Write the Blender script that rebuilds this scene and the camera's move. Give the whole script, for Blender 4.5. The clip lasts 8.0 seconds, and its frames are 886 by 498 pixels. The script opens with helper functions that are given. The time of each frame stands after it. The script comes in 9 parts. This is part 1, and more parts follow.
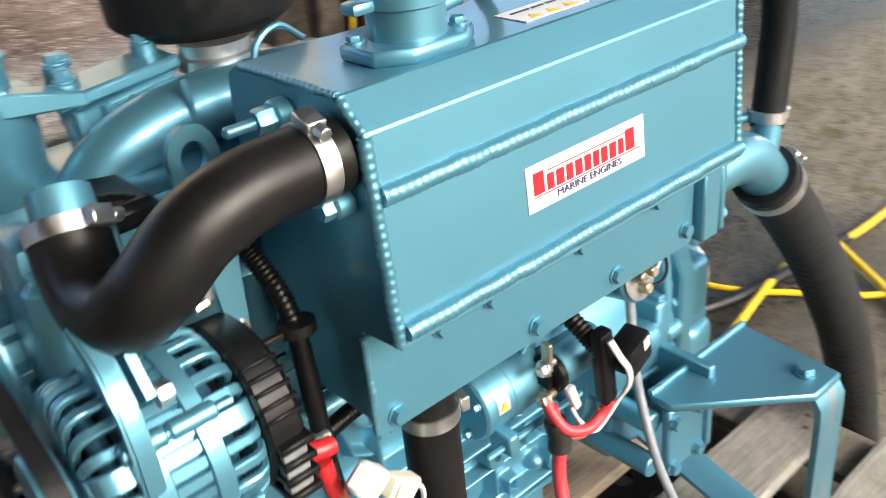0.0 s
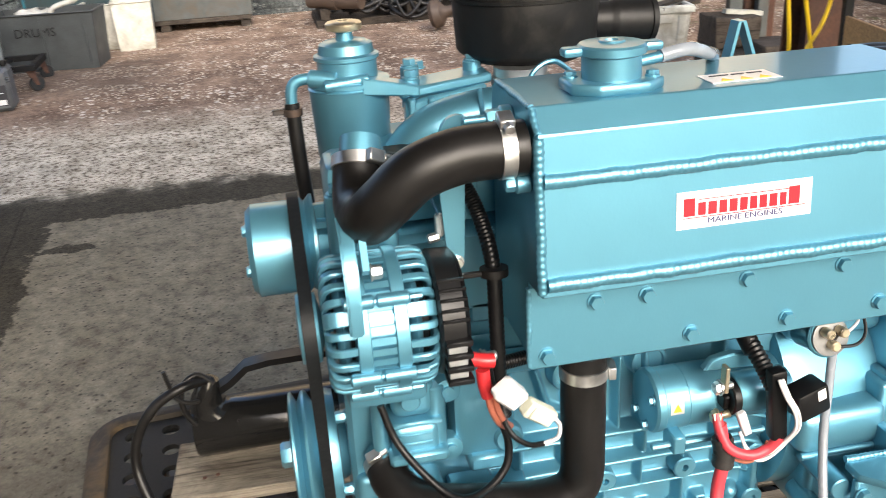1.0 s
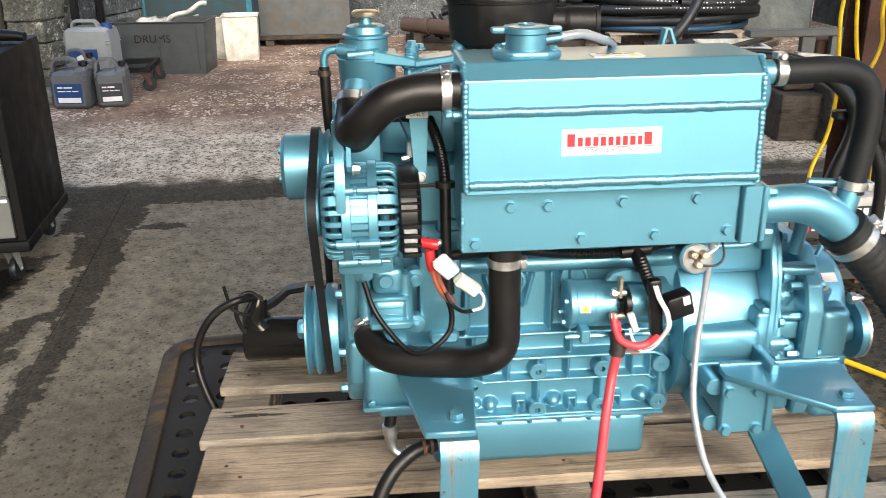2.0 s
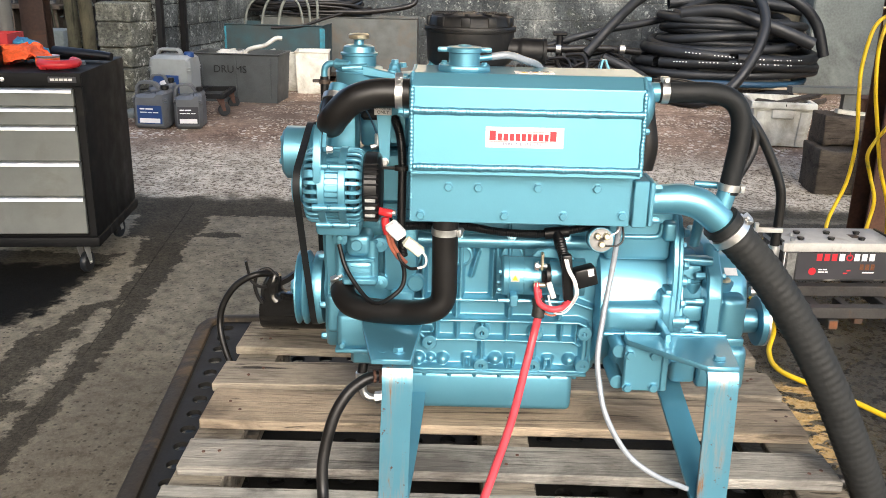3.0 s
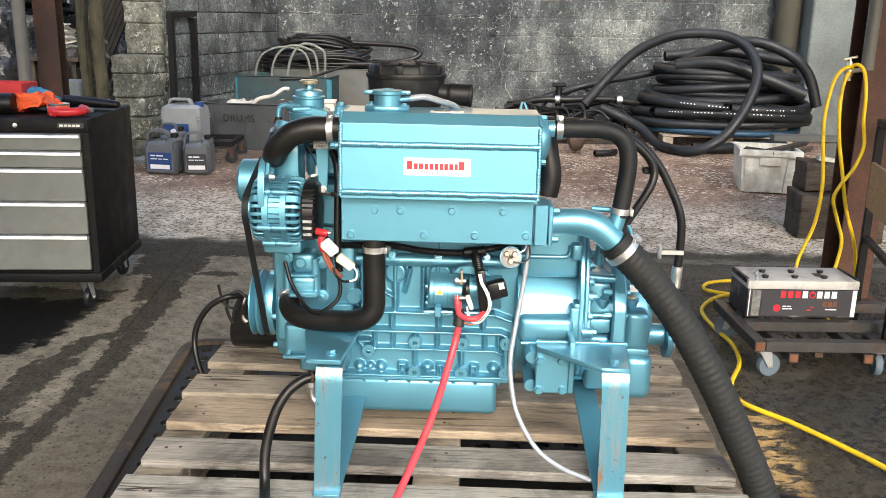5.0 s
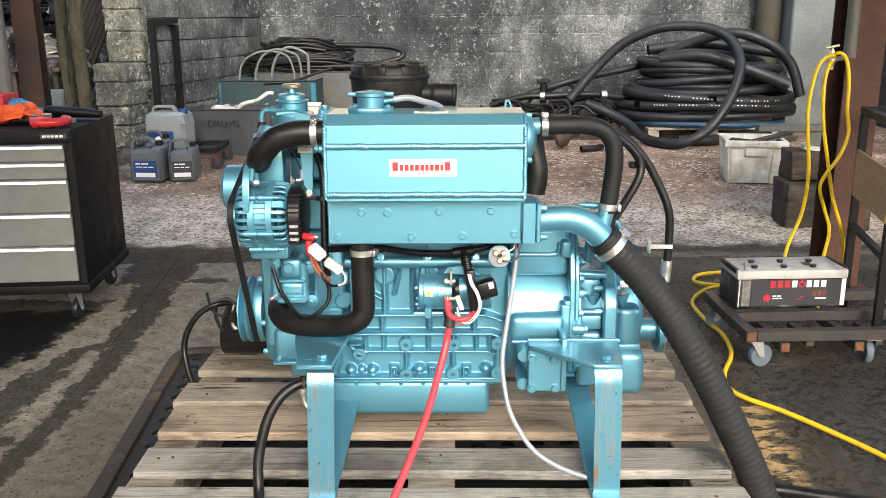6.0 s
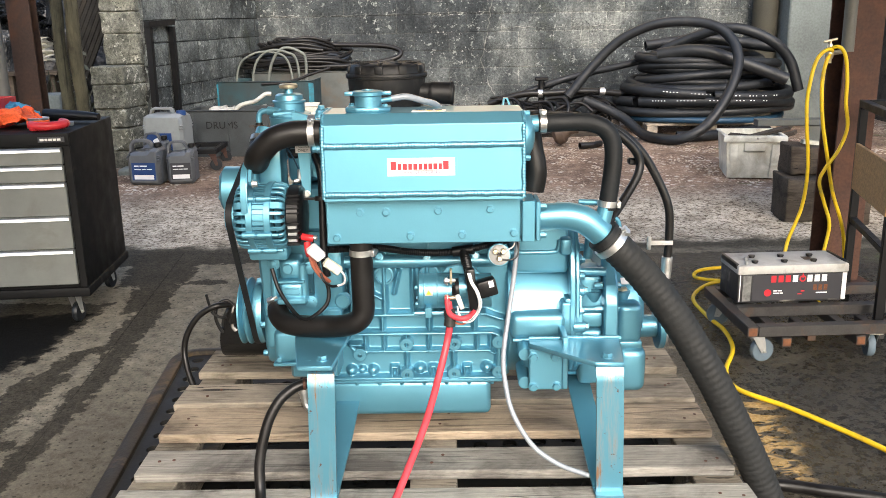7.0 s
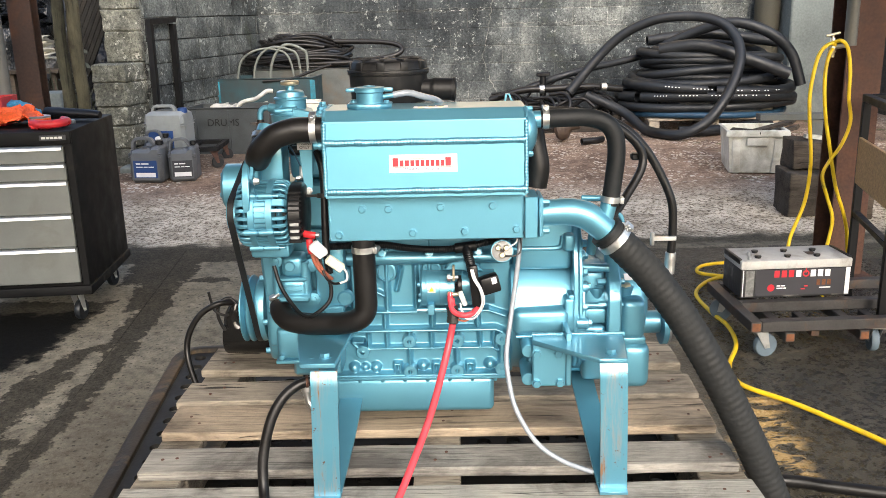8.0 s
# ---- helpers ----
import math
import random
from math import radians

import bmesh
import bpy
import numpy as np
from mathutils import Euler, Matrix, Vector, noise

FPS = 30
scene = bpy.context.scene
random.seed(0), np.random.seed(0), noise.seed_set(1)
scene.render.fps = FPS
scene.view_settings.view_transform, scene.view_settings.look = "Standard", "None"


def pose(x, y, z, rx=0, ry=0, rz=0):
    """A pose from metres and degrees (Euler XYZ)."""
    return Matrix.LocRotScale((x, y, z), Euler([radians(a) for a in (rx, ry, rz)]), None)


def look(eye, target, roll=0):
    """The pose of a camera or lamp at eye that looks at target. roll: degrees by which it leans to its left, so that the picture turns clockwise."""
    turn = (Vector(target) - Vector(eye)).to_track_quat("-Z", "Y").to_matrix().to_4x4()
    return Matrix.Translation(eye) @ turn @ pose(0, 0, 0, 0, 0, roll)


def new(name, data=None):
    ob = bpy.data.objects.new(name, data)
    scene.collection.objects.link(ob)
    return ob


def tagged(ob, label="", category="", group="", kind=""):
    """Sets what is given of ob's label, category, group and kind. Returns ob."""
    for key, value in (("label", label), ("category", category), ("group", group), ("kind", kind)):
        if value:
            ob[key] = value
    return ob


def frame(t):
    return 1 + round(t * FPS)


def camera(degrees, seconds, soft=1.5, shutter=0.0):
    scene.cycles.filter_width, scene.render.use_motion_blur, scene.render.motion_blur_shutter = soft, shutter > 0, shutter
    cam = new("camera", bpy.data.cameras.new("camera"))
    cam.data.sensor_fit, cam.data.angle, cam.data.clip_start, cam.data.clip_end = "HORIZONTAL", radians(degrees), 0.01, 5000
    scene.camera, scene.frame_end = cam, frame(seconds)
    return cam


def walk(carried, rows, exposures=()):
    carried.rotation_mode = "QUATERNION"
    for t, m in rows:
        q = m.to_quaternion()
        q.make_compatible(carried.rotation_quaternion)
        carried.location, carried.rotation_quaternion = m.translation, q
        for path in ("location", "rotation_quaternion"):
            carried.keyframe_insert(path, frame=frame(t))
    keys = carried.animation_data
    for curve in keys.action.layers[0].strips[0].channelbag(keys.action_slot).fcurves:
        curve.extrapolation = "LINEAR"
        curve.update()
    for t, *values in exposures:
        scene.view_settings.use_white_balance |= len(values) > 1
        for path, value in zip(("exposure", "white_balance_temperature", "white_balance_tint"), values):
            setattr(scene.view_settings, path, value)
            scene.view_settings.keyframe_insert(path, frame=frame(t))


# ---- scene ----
cam = camera(53.6, 8.0, soft=0.35, shutter=0.25)
PATH = [
    (0, (-0.324, -0.404, 1.548), (0.785, 0.96, 0.595), -5.7),
    (0.1, (-0.303, -0.464, 1.547), (0.598, 0.954, 0.660), -6.17),
    (0.2, (-0.285, -0.499, 1.562), (0.475, 0.994, 0.666), -5.64),
    (0.3, (-0.277, -0.530, 1.568), (0.379, 1.024, 0.695), -5.39),
    (0.4, (-0.266, -0.558, 1.577), (0.303, 1.039, 0.717), -4.99),
    (0.5, (-0.262, -0.566, 1.575), (0.3, 1.137, 0.686), -4.5),
    (0.7, (-0.253, -0.604, 1.584), (0.174, 1.054, 0.760), -4.09),
    (1, (-0.262, -0.682, 1.574), (0.058, 1.128, 0.786), -3.35),
    (1.2, (-0.253, -0.762, 1.567), (-0.030, 0.974, 0.829), -2.36),
    (1.5, (-0.253, -0.877, 1.575), (-0.051, 0.963, 0.818), -1.7),
    (2, (-0.170, -1.086, 1.567), (-0.034, 0.776, 0.851), -0.9),
    (2.2, (-0.126, -1.162, 1.562), (-0.020, 0.712, 0.866), -0.7),
    (3.3, (0.037, -1.521, 1.566), (0.007, 0.389, 0.972), 1.6),
    (3.5, (0.058, -1.562, 1.572), (0.042, 0.353, 0.997), 1.7),
    (4, (0.136, -1.637, 1.573), (0.11, 0.289, 1.037), 2.1),
    (4.5, (0.178, -1.673, 1.571), (0.128, 0.26, 1.059), 1.9),
    (6, (0.186, -1.661, 1.571), (0.154, 0.272, 1.058), -0.4),
    (6.5, (0.187, -1.656, 1.571), (0.155, 0.277, 1.058), -0.8),
    (7, (0.187, -1.654, 1.57), (0.155, 0.278, 1.054), -1.1),
    (7.5, (0.185, -1.65, 1.57), (0.152, 0.281, 1.049), -1.2),
    (8, (0.186, -1.648, 1.569), (0.149, 0.282, 1.045), -1.4),
]
walk(cam, [(t, look(eye, target, roll)) for t, eye, target, roll in PATH], exposures=((0, 1.83, 6270, 10), (1, 1.88, 6300, 10), (2.2, 1.77, 6270, 10), (8, 1.77, 6270, 10)))

# ---- world and light ----
world = bpy.data.worlds.new("world")
scene.world = world
world.use_nodes = True
wn = world.node_tree
sky = wn.nodes.new("ShaderNodeTexSky")
sky.sky_type = 'NISHITA'
sky.sun_disc = False
sky.sun_elevation = radians(31)
sky.sun_rotation = radians(170)
sky.air_density, sky.dust_density, sky.ozone_density = 1.1, 4.0, 1.0
wn.links.new(sky.outputs[0], wn.nodes["Background"].inputs[0])
wn.nodes["Background"].inputs[1].default_value = 0.15

sun = new("sun", bpy.data.lights.new("sun", 'SUN'))
sun.data.energy = 0.72
sun.data.angle = radians(38)
sun.data.color = (0.97, 0.985, 1.0)
sun.matrix_world = look((2.2, -8, 4.9), (0, 0, 0))

# ---- materials ----
def ramp(nt, src, stops):
    r = nt.nodes.new("ShaderNodeValToRGB")
    while len(r.color_ramp.elements) < len(stops):
        r.color_ramp.elements.new(0.5)
    for e, (p, c) in zip(r.color_ramp.elements, stops):
        e.position = p
        e.color = (*c, 1) if len(c) == 3 else c
    nt.links.new(src, r.inputs[0])
    return r.outputs[0]


def noise_tex(nt, scale, detail=5, rough=0.55, stretch=None, distort=0.0, world=False):
    c = nt.nodes.new("ShaderNodeNewGeometry" if world else "ShaderNodeTexCoord")
    m = nt.nodes.new("ShaderNodeMapping")
    m.inputs['Scale'].default_value = stretch or (1, 1, 1)
    nt.links.new(c.outputs['Position' if world else 'Object'], m.inputs[0])
    n = nt.nodes.new("ShaderNodeTexNoise")
    n.inputs['Scale'].default_value = scale
    n.inputs['Detail'].default_value = detail
    n.inputs['Roughness'].default_value = rough
    n.inputs['Distortion'].default_value = distort
    nt.links.new(m.outputs[0], n.inputs[0])
    return n.outputs[0]


def mixc(nt, fac, a, b, mode='MIX'):
    m = nt.nodes.new("ShaderNodeMix")
    m.data_type = 'RGBA'
    m.blend_type = mode
    for sock, v in ((m.inputs[0], fac), (m.inputs[6], a), (m.inputs[7], b)):
        if isinstance(v, (int, float)):
            sock.default_value = v
        elif isinstance(v, tuple):
            sock.default_value = (*v, 1)
        else:
            nt.links.new(v, sock)
    return m.outputs[2]


def bump(nt, bsdf, height, strength, dist):
    b = nt.nodes.new("ShaderNodeBump")
    b.inputs['Strength'].default_value = strength
    b.inputs['Distance'].default_value = dist
    nt.links.new(height, b.inputs['Height'])
    nt.links.new(b.outputs[0], bsdf.inputs['Normal'])


def material(name, color, rough=0.5, metal=0.0, var=0.15, scale=12.0, bumps=0.15, bump_dist=0.002, fine=120.0, rough_var=0.1, coat=0.0, dirt=None, dirt_amount=0.5, rand=0.0, spec=0.4):
    """A surface: base colour varied at two scales, fine relief, roughness that varies, and dirt in patches."""
    m = bpy.data.materials.new(name)
    m.use_nodes = True
    nt = m.node_tree
    b = nt.nodes["Principled BSDF"]
    b.inputs['Metallic'].default_value = metal
    n1 = noise_tex(nt, scale)
    n2 = noise_tex(nt, fine, 3)
    lo = tuple(c * (1 - var) for c in color)
    hi = tuple(min(1, c * (1 + var)) for c in color)
    col = ramp(nt, n1, [(0.3, lo), (0.7, hi)])
    col = mixc(nt, 0.35 * min(1, var * 3), col, ramp(nt, n2, [(0.35, lo), (0.65, hi)]))
    if rand:
        oi = nt.nodes.new("ShaderNodeObjectInfo")
        col = mixc(nt, 1.0, col, ramp(nt, oi.outputs['Random'], [(0, (1 - rand,) * 3), (1, (1, 1, 1))]), 'MULTIPLY')
    if dirt:
        d = noise_tex(nt, scale * 0.45, 8, 0.65, distort=0.6)
        col = mixc(nt, ramp(nt, d, [(0.62 - 0.25 * dirt_amount, (0, 0, 0)), (0.75, (1, 1, 1))]), col, dirt)
    nt.links.new(col, b.inputs['Base Color'])
    r = ramp(nt, n1, [(0.3, (max(0.02, rough - rough_var),) * 3), (0.7, (min(1, rough + rough_var),) * 3)])
    nt.links.new(r, b.inputs['Roughness'])
    b.inputs['Coat Weight'].default_value = coat
    b.inputs['Specular IOR Level'].default_value = spec
    b.inputs['Coat Roughness'].default_value = 0.12
    if bumps:
        bump(nt, b, n2, bumps, bump_dist)
    return m


def wood_material(name, dark, light, rand=0.35, upright=False):
    m = bpy.data.materials.new(name)
    m.use_nodes = True
    nt = m.node_tree
    b = nt.nodes["Principled BSDF"]
    oi = nt.nodes.new("ShaderNodeObjectInfo")
    c = nt.nodes.new("ShaderNodeTexCoord")
    off = nt.nodes.new("ShaderNodeVectorMath")
    off.operation = 'ADD'
    sc = nt.nodes.new("ShaderNodeVectorMath")
    sc.operation = 'SCALE'
    cv = nt.nodes.new("ShaderNodeCombineXYZ")
    for i in range(3):
        nt.links.new(oi.outputs['Random'], cv.inputs[i])
    nt.links.new(cv.outputs[0], sc.inputs[0])
    sc.inputs['Scale'].default_value = 37.0
    nt.links.new(c.outputs['Object'], off.inputs[0])
    nt.links.new(sc.outputs[0], off.inputs[1])
    def tex(sc, scale, detail, rough, dist):
        sc = (sc[2], sc[1], sc[0]) if upright else sc
        mp = nt.nodes.new("ShaderNodeMapping")
        mp.inputs['Scale'].default_value = sc
        nt.links.new(off.outputs[0], mp.inputs[0])
        n = nt.nodes.new("ShaderNodeTexNoise")
        n.inputs['Scale'].default_value = scale
        n.inputs['Detail'].default_value = detail
        n.inputs['Roughness'].default_value = rough
        n.inputs['Distortion'].default_value = dist
        nt.links.new(mp.outputs[0], n.inputs[0])
        return n.outputs[0]

    g = tex((0.5, 11, 11), 4, 7, 0.7, 1.2)
    f = tex((2.5, 60, 60), 5, 4, 0.7, 0.2)
    st = tex((1, 1.6, 1.6), 4.5, 6, 0.65, 0.6)
    kn = tex((1, 2.2, 2.2), 9, 2, 0.4, 0.0)
    col = ramp(nt, g, [(0.32, dark), (0.48, light), (0.62, tuple(0.8 * v for v in light)), (0.75, tuple(1.15 * v for v in light))])
    col = mixc(nt, 0.4, col, ramp(nt, f, [(0.33, (0.35, 0.33, 0.31)), (0.55, (1, 1, 1)), (0.7, (1.25, 1.24, 1.22))]), 'MULTIPLY')
    col = mixc(nt, 0.85, col, ramp(nt, st, [(0.36, (0.34, 0.32, 0.31)), (0.50, (0.9, 0.89, 0.87)), (0.66, (1.3, 1.27, 1.22))]), 'MULTIPLY')
    ck = tex((0.9, 15, 15), 3.0, 4, 0.6, 0.9)
    col = mixc(nt, ramp(nt, ck, [(0.325, (0.9, 0.9, 0.9)), (0.355, (0, 0, 0))]), col, tuple(0.3 * v for v in dark))
    col = mixc(nt, ramp(nt, kn, [(0.74, (0, 0, 0)), (0.8, (0.8, 0.8, 0.8))]), col, tuple(0.35 * v for v in dark))
    col = mixc(nt, 1.0, col, ramp(nt, oi.outputs['Random'], [(0, (1 - rand, 1 - rand, 1 - rand)), (0.45, (0.9, 0.93, 0.93)), (0.75, (1, 1, 1)), (1, (1.05, 0.98, 0.89))]), 'MULTIPLY')
    nt.links.new(col, b.inputs['Base Color'])
    b.inputs['Roughness'].default_value = 0.82
    b.inputs['Specular IOR Level'].default_value = 0.2
    bump(nt, b, f, 0.9, 0.004)
    return m


def paint_material(name, color):
    """Sprayed semi-gloss engine enamel with a slight metallic flake and orange peel."""
    m = bpy.data.materials.new(name)
    m.use_nodes = True
    nt = m.node_tree
    b = nt.nodes["Principled BSDF"]
    n1 = noise_tex(nt, 9, 4)
    n2 = noise_tex(nt, 260, 2)
    col = ramp(nt, n1, [(0.3, tuple(c * 0.96 for c in color)), (0.7, tuple(c * 1.04 for c in color))])
    nt.links.new(col, b.inputs['Base Color'])
    b.inputs['Metallic'].default_value = 0.72
    b.inputs['Roughness'].default_value = 0.46
    b.inputs['Coat Weight'].default_value = 0.7
    b.inputs['Coat IOR'].default_value = 1.5
    b.inputs['Coat Roughness'].default_value = 0.11
    bump(nt, b, n2, 0.16, 0.0008)
    return m


TEAL = paint_material("teal_enamel", (0.113, 0.318, 0.426))


def worn_paint(name, color):
    """Enamel worn to grey primer and rust in vertical runs."""
    m = paint_material(name, color)
    nt = m.node_tree
    b = nt.nodes["Principled BSDF"]
    base = b.inputs['Base Color'].links[0].from_socket
    st = noise_tex(nt, 16, 8, 0.7, stretch=(3.2, 3.2, 0.28), distort=0.4, world=True)
    sp = noise_tex(nt, 70, 5, 0.7, world=True)
    lo = noise_tex(nt, 6, 4, 0.6, stretch=(1, 1, 0.6), world=True)
    zone = ramp(nt, lo, [(0.42, (0, 0, 0)), (0.58, (1, 1, 1))])
    grey = mixc(nt, 1.0, ramp(nt, st, [(0.45, (0, 0, 0)), (0.57, (0.75, 0.75, 0.75))]), zone, 'MULTIPLY')
    col = mixc(nt, grey, base, (0.26, 0.31, 0.32))
    col = mixc(nt, ramp(nt, st, [(0.575, (0, 0, 0)), (0.63, (0.9, 0.9, 0.9))]), col, (0.30, 0.155, 0.065))
    col = mixc(nt, ramp(nt, sp, [(0.62, (0, 0, 0)), (0.67, (0.9, 0.9, 0.9))]), col, (0.13, 0.06, 0.03))
    nt.links.new(col, b.inputs['Base Color'])
    return m


LEG_WORN = worn_paint("rust_worn_enamel", (0.113, 0.318, 0.426))
RUBBER = material("black_rubber", (0.0072, 0.0067, 0.0065), 0.42, var=0.3, scale=20, bumps=0.1, rough_var=0.12, spec=0.3)
DUSTY_RUBBER = material("dusty_rubber", (0.0085, 0.0100, 0.0120), 0.5, var=0.45, scale=6, bumps=0.2, rough_var=0.15, spec=0.35, dirt=(0.019, 0.020, 0.021), dirt_amount=0.35)
EXHAUST_RUBBER = material("wrapped_exhaust_rubber", (0.012, 0.0127, 0.0127), 0.7, var=0.4, scale=18, bumps=0.4, rough_var=0.12, spec=0.35)
RUBBER_MATT = material("matt_rubber", (0.0055, 0.0066, 0.0076), 0.6, var=0.3, scale=25, bumps=0.3, spec=0.3)
BLACK_PLASTIC = material("black_plastic", (0.0045, 0.0045, 0.005), 0.4, var=0.2, scale=30, bumps=0.05, spec=0.3)
AIR_BLACK = material("satin_black_moulding", (0.0075, 0.0075, 0.0080), 0.52, var=0.25, scale=30, bumps=0.12, spec=0.3, dirt=(0.03, 0.028, 0.025), dirt_amount=0.25)
BLACK_GLOSS = material("black_gloss_paint", (0.01, 0.01, 0.01), 0.15, var=0.2, scale=15, bumps=0.05, rough_var=0.08)
STEEL = material("bright_steel", (0.62, 0.62, 0.61), 0.4, metal=1.0, var=0.15, scale=60, bumps=0.05)
BRASS = material("worn_brass", (0.68, 0.59, 0.42), 0.35, metal=0.9, var=0.2, scale=50)
ALU = material("cast_grey", (0.35, 0.36, 0.36), 0.5, metal=0.7, var=0.15, scale=40)
SENDER_GREY = material("dull_sender_face", (0.23, 0.23, 0.225), 0.5, metal=0.3, var=0.15, scale=60)
WHITE_STICKER = material("white_sticker", (0.68, 0.67, 0.67), 0.35, var=0.05, scale=20, bumps=0.0)
RED_PRINT = material("red_print", (0.42, 0.016, 0.026), 0.4, var=0.08, scale=20, bumps=0.0)
GREY_PRINT = material("grey_blue_print", (0.05, 0.055, 0.15), 0.4, var=0.05, bumps=0.0)
YELLOW_PRINT = material("yellow_print", (0.8, 0.5, 0.03), 0.4, var=0.05, bumps=0.0)
DARK_PRINT = material("dark_print", (0.03, 0.03, 0.035), 0.45, var=0.05, bumps=0.0)
RED_CABLE = material("red_cable_sheath", (0.5, 0.045, 0.06), 0.42, var=0.15, scale=40, bumps=0.05)
WHITE_WIRE = material("white_wire", (0.56, 0.55, 0.55), 0.4, var=0.08, scale=40, bumps=0.0)
PINK_WIRE = material("brown_wire", (0.32, 0.1, 0.06), 0.45, var=0.1, bumps=0.0)
CLEAR_HOSE = material("clear_braided_hose", (0.22, 0.245, 0.275), 0.2, var=0.1, scale=80, bumps=0.2, coat=0.6)
CREAM_PLASTIC = material("cream_plastic", (0.56, 0.57, 0.46), 0.4, var=0.08, scale=30, bumps=0.0)
YELLOW_HOSE = material("yellow_hose", (0.75, 0.5, 0.01), 0.4, var=0.12, scale=18, bumps=0.1, dirt=(0.3, 0.22, 0.05), dirt_amount=0.2)
NAVY_HOSE = material("navy_cable", (0.010, 0.014, 0.020), 0.45, var=0.3, scale=20)
BLUE_HOSE = material("blue_hose", (0.012, 0.042, 0.08), 0.5, var=0.2, scale=20)
GREY_HOSE = material("grey_hose", (0.12, 0.13, 0.115), 0.6, var=0.2, scale=20)
DECK_WOOD = wood_material("weathered_pallet_wood", (0.064, 0.054, 0.043), (0.330, 0.286, 0.231), 0.42)
GREY_DECK = wood_material("silvered_pallet_wood", (0.092, 0.087, 0.079), (0.40, 0.384, 0.352), 0.3)
DARK_WOOD = wood_material("dark_old_timber", (0.02, 0.017, 0.014), (0.078, 0.064, 0.052))
POST_WOOD = wood_material("green_stained_post", (0.020, 0.020, 0.013), (0.088, 0.081, 0.053), 0.3, True)
SLAT_WOOD = wood_material("grey_black_slats", (0.004, 0.004, 0.004), (0.016, 0.015, 0.013), 0.5, True)


def wall_material(name, dark, mid, pale, moss, rand=0.12, rough_scale=30):
    """Old blockwork: soot-dark stains, pale worn patches, lichen spots and moss low down, running over the blocks."""
    m = bpy.data.materials.new(name)
    m.use_nodes = True
    nt = m.node_tree
    b = nt.nodes["Principled BSDF"]
    big = noise_tex(nt, 0.75, 9, 0.62, stretch=(1, 1, 0.8), distort=0.4, world=True)
    med = noise_tex(nt, 5, 9, 0.74, stretch=(1, 1, 0.55), world=True)
    fine = noise_tex(nt, 34, 8, 0.8, world=True)
    col = ramp(nt, big, [(0.36, dark), (0.50, mid), (0.66, pale)])
    col = mixc(nt, 0.85, col, ramp(nt, med, [(0.34, (0.45, 0.46, 0.47)), (0.52, (1, 1, 1)), (0.68, (1.6, 1.58, 1.52))]), 'MULTIPLY')
    col = mixc(nt, 0.9, col, ramp(nt, fine, [(0.36, (0.35, 0.35, 0.36)), (0.5, (0.95, 0.95, 0.95)), (0.64, (1.7, 1.7, 1.66))]), 'MULTIPLY')
    mo = noise_tex(nt, 1.7, 6, 0.65, world=True)
    col = mixc(nt, ramp(nt, mo, [(0.60, (0, 0, 0)), (0.74, (0.55, 0.55, 0.55))]), col, moss)
    # flaked patches and lichen spots
    fl = noise_tex(nt, 13, 7, 0.78, world=True)
    zone = noise_tex(nt, 1.3, 4, 0.6, distort=0.5, world=True)
    patch = mixc(nt, 1.0, ramp(nt, fl, [(0.565, (0, 0, 0)), (0.60, (1, 1, 1))]), ramp(nt, zone, [(0.42, (0.1, 0.1, 0.1)), (0.55, (0.95, 0.95, 0.95))]), 'MULTIPLY')
    col = mixc(nt, patch, col, tuple(1.45 * c for c in pale))
    v = nt.nodes.new("ShaderNodeTexVoronoi")
    v.inputs['Scale'].default_value = 17
    g = nt.nodes.new("ShaderNodeNewGeometry")
    nt.links.new(g.outputs['Position'], v.inputs[0])
    spot = mixc(nt, 1.0, ramp(nt, v.outputs['Distance'], [(0.10, (0.8, 0.8, 0.8)), (0.17, (0, 0, 0))]), ramp(nt, v.outputs['Color'], [(0.52, (0, 0, 0)), (0.54, (1, 1, 1))]), 'MULTIPLY')
    col = mixc(nt, spot, col, tuple(1.5 * c for c in pale))
    pit = noise_tex(nt, 60, 3, 0.6, world=True)
    col = mixc(nt, ramp(nt, pit, [(0.33, (0.85, 0.85, 0.85)), (0.40, (0, 0, 0))]), col, tuple(0.35 * c for c in dark))
    oi = nt.nodes.new("ShaderNodeObjectInfo")
    col = mixc(nt, 1.0, col, ramp(nt, oi.outputs['Random'], [(0, (1 - rand,) * 3), (1, (1, 1, 1))]), 'MULTIPLY')
    nt.links.new(col, b.inputs['Base Color'])
    b.inputs['Roughness'].default_value = 0.92
    b.inputs['Specular IOR Level'].default_value = 0.25
    bump(nt, b, fine, 0.55, 0.012)
    return m


SIDE_BLOCK = wall_material("grey_side_block", (0.032, 0.036, 0.036), (0.070, 0.078, 0.077), (0.165, 0.178, 0.17), (0.06, 0.07, 0.04), 0.22)
BLOCK = wall_material("stained_concrete_block", (0.022, 0.025, 0.027), (0.050, 0.056, 0.057), (0.16, 0.168, 0.158), (0.07, 0.08, 0.045), 0.10)
PIER_BLOCK = wall_material("rough_pier_block", (0.045, 0.046, 0.038), (0.13, 0.13, 0.105), (0.33, 0.325, 0.275), (0.075, 0.08, 0.035), 0.25)
MORTAR = wall_material("pale_mortar", (0.03, 0.032, 0.032), (0.085, 0.088, 0.084), (0.28, 0.28, 0.26), (0.08, 0.09, 0.05))
DARK_JOINT = wall_material("open_dark_joint", (0.008, 0.008, 0.008), (0.022, 0.023, 0.022), (0.11, 0.115, 0.11), (0.03, 0.035, 0.02))
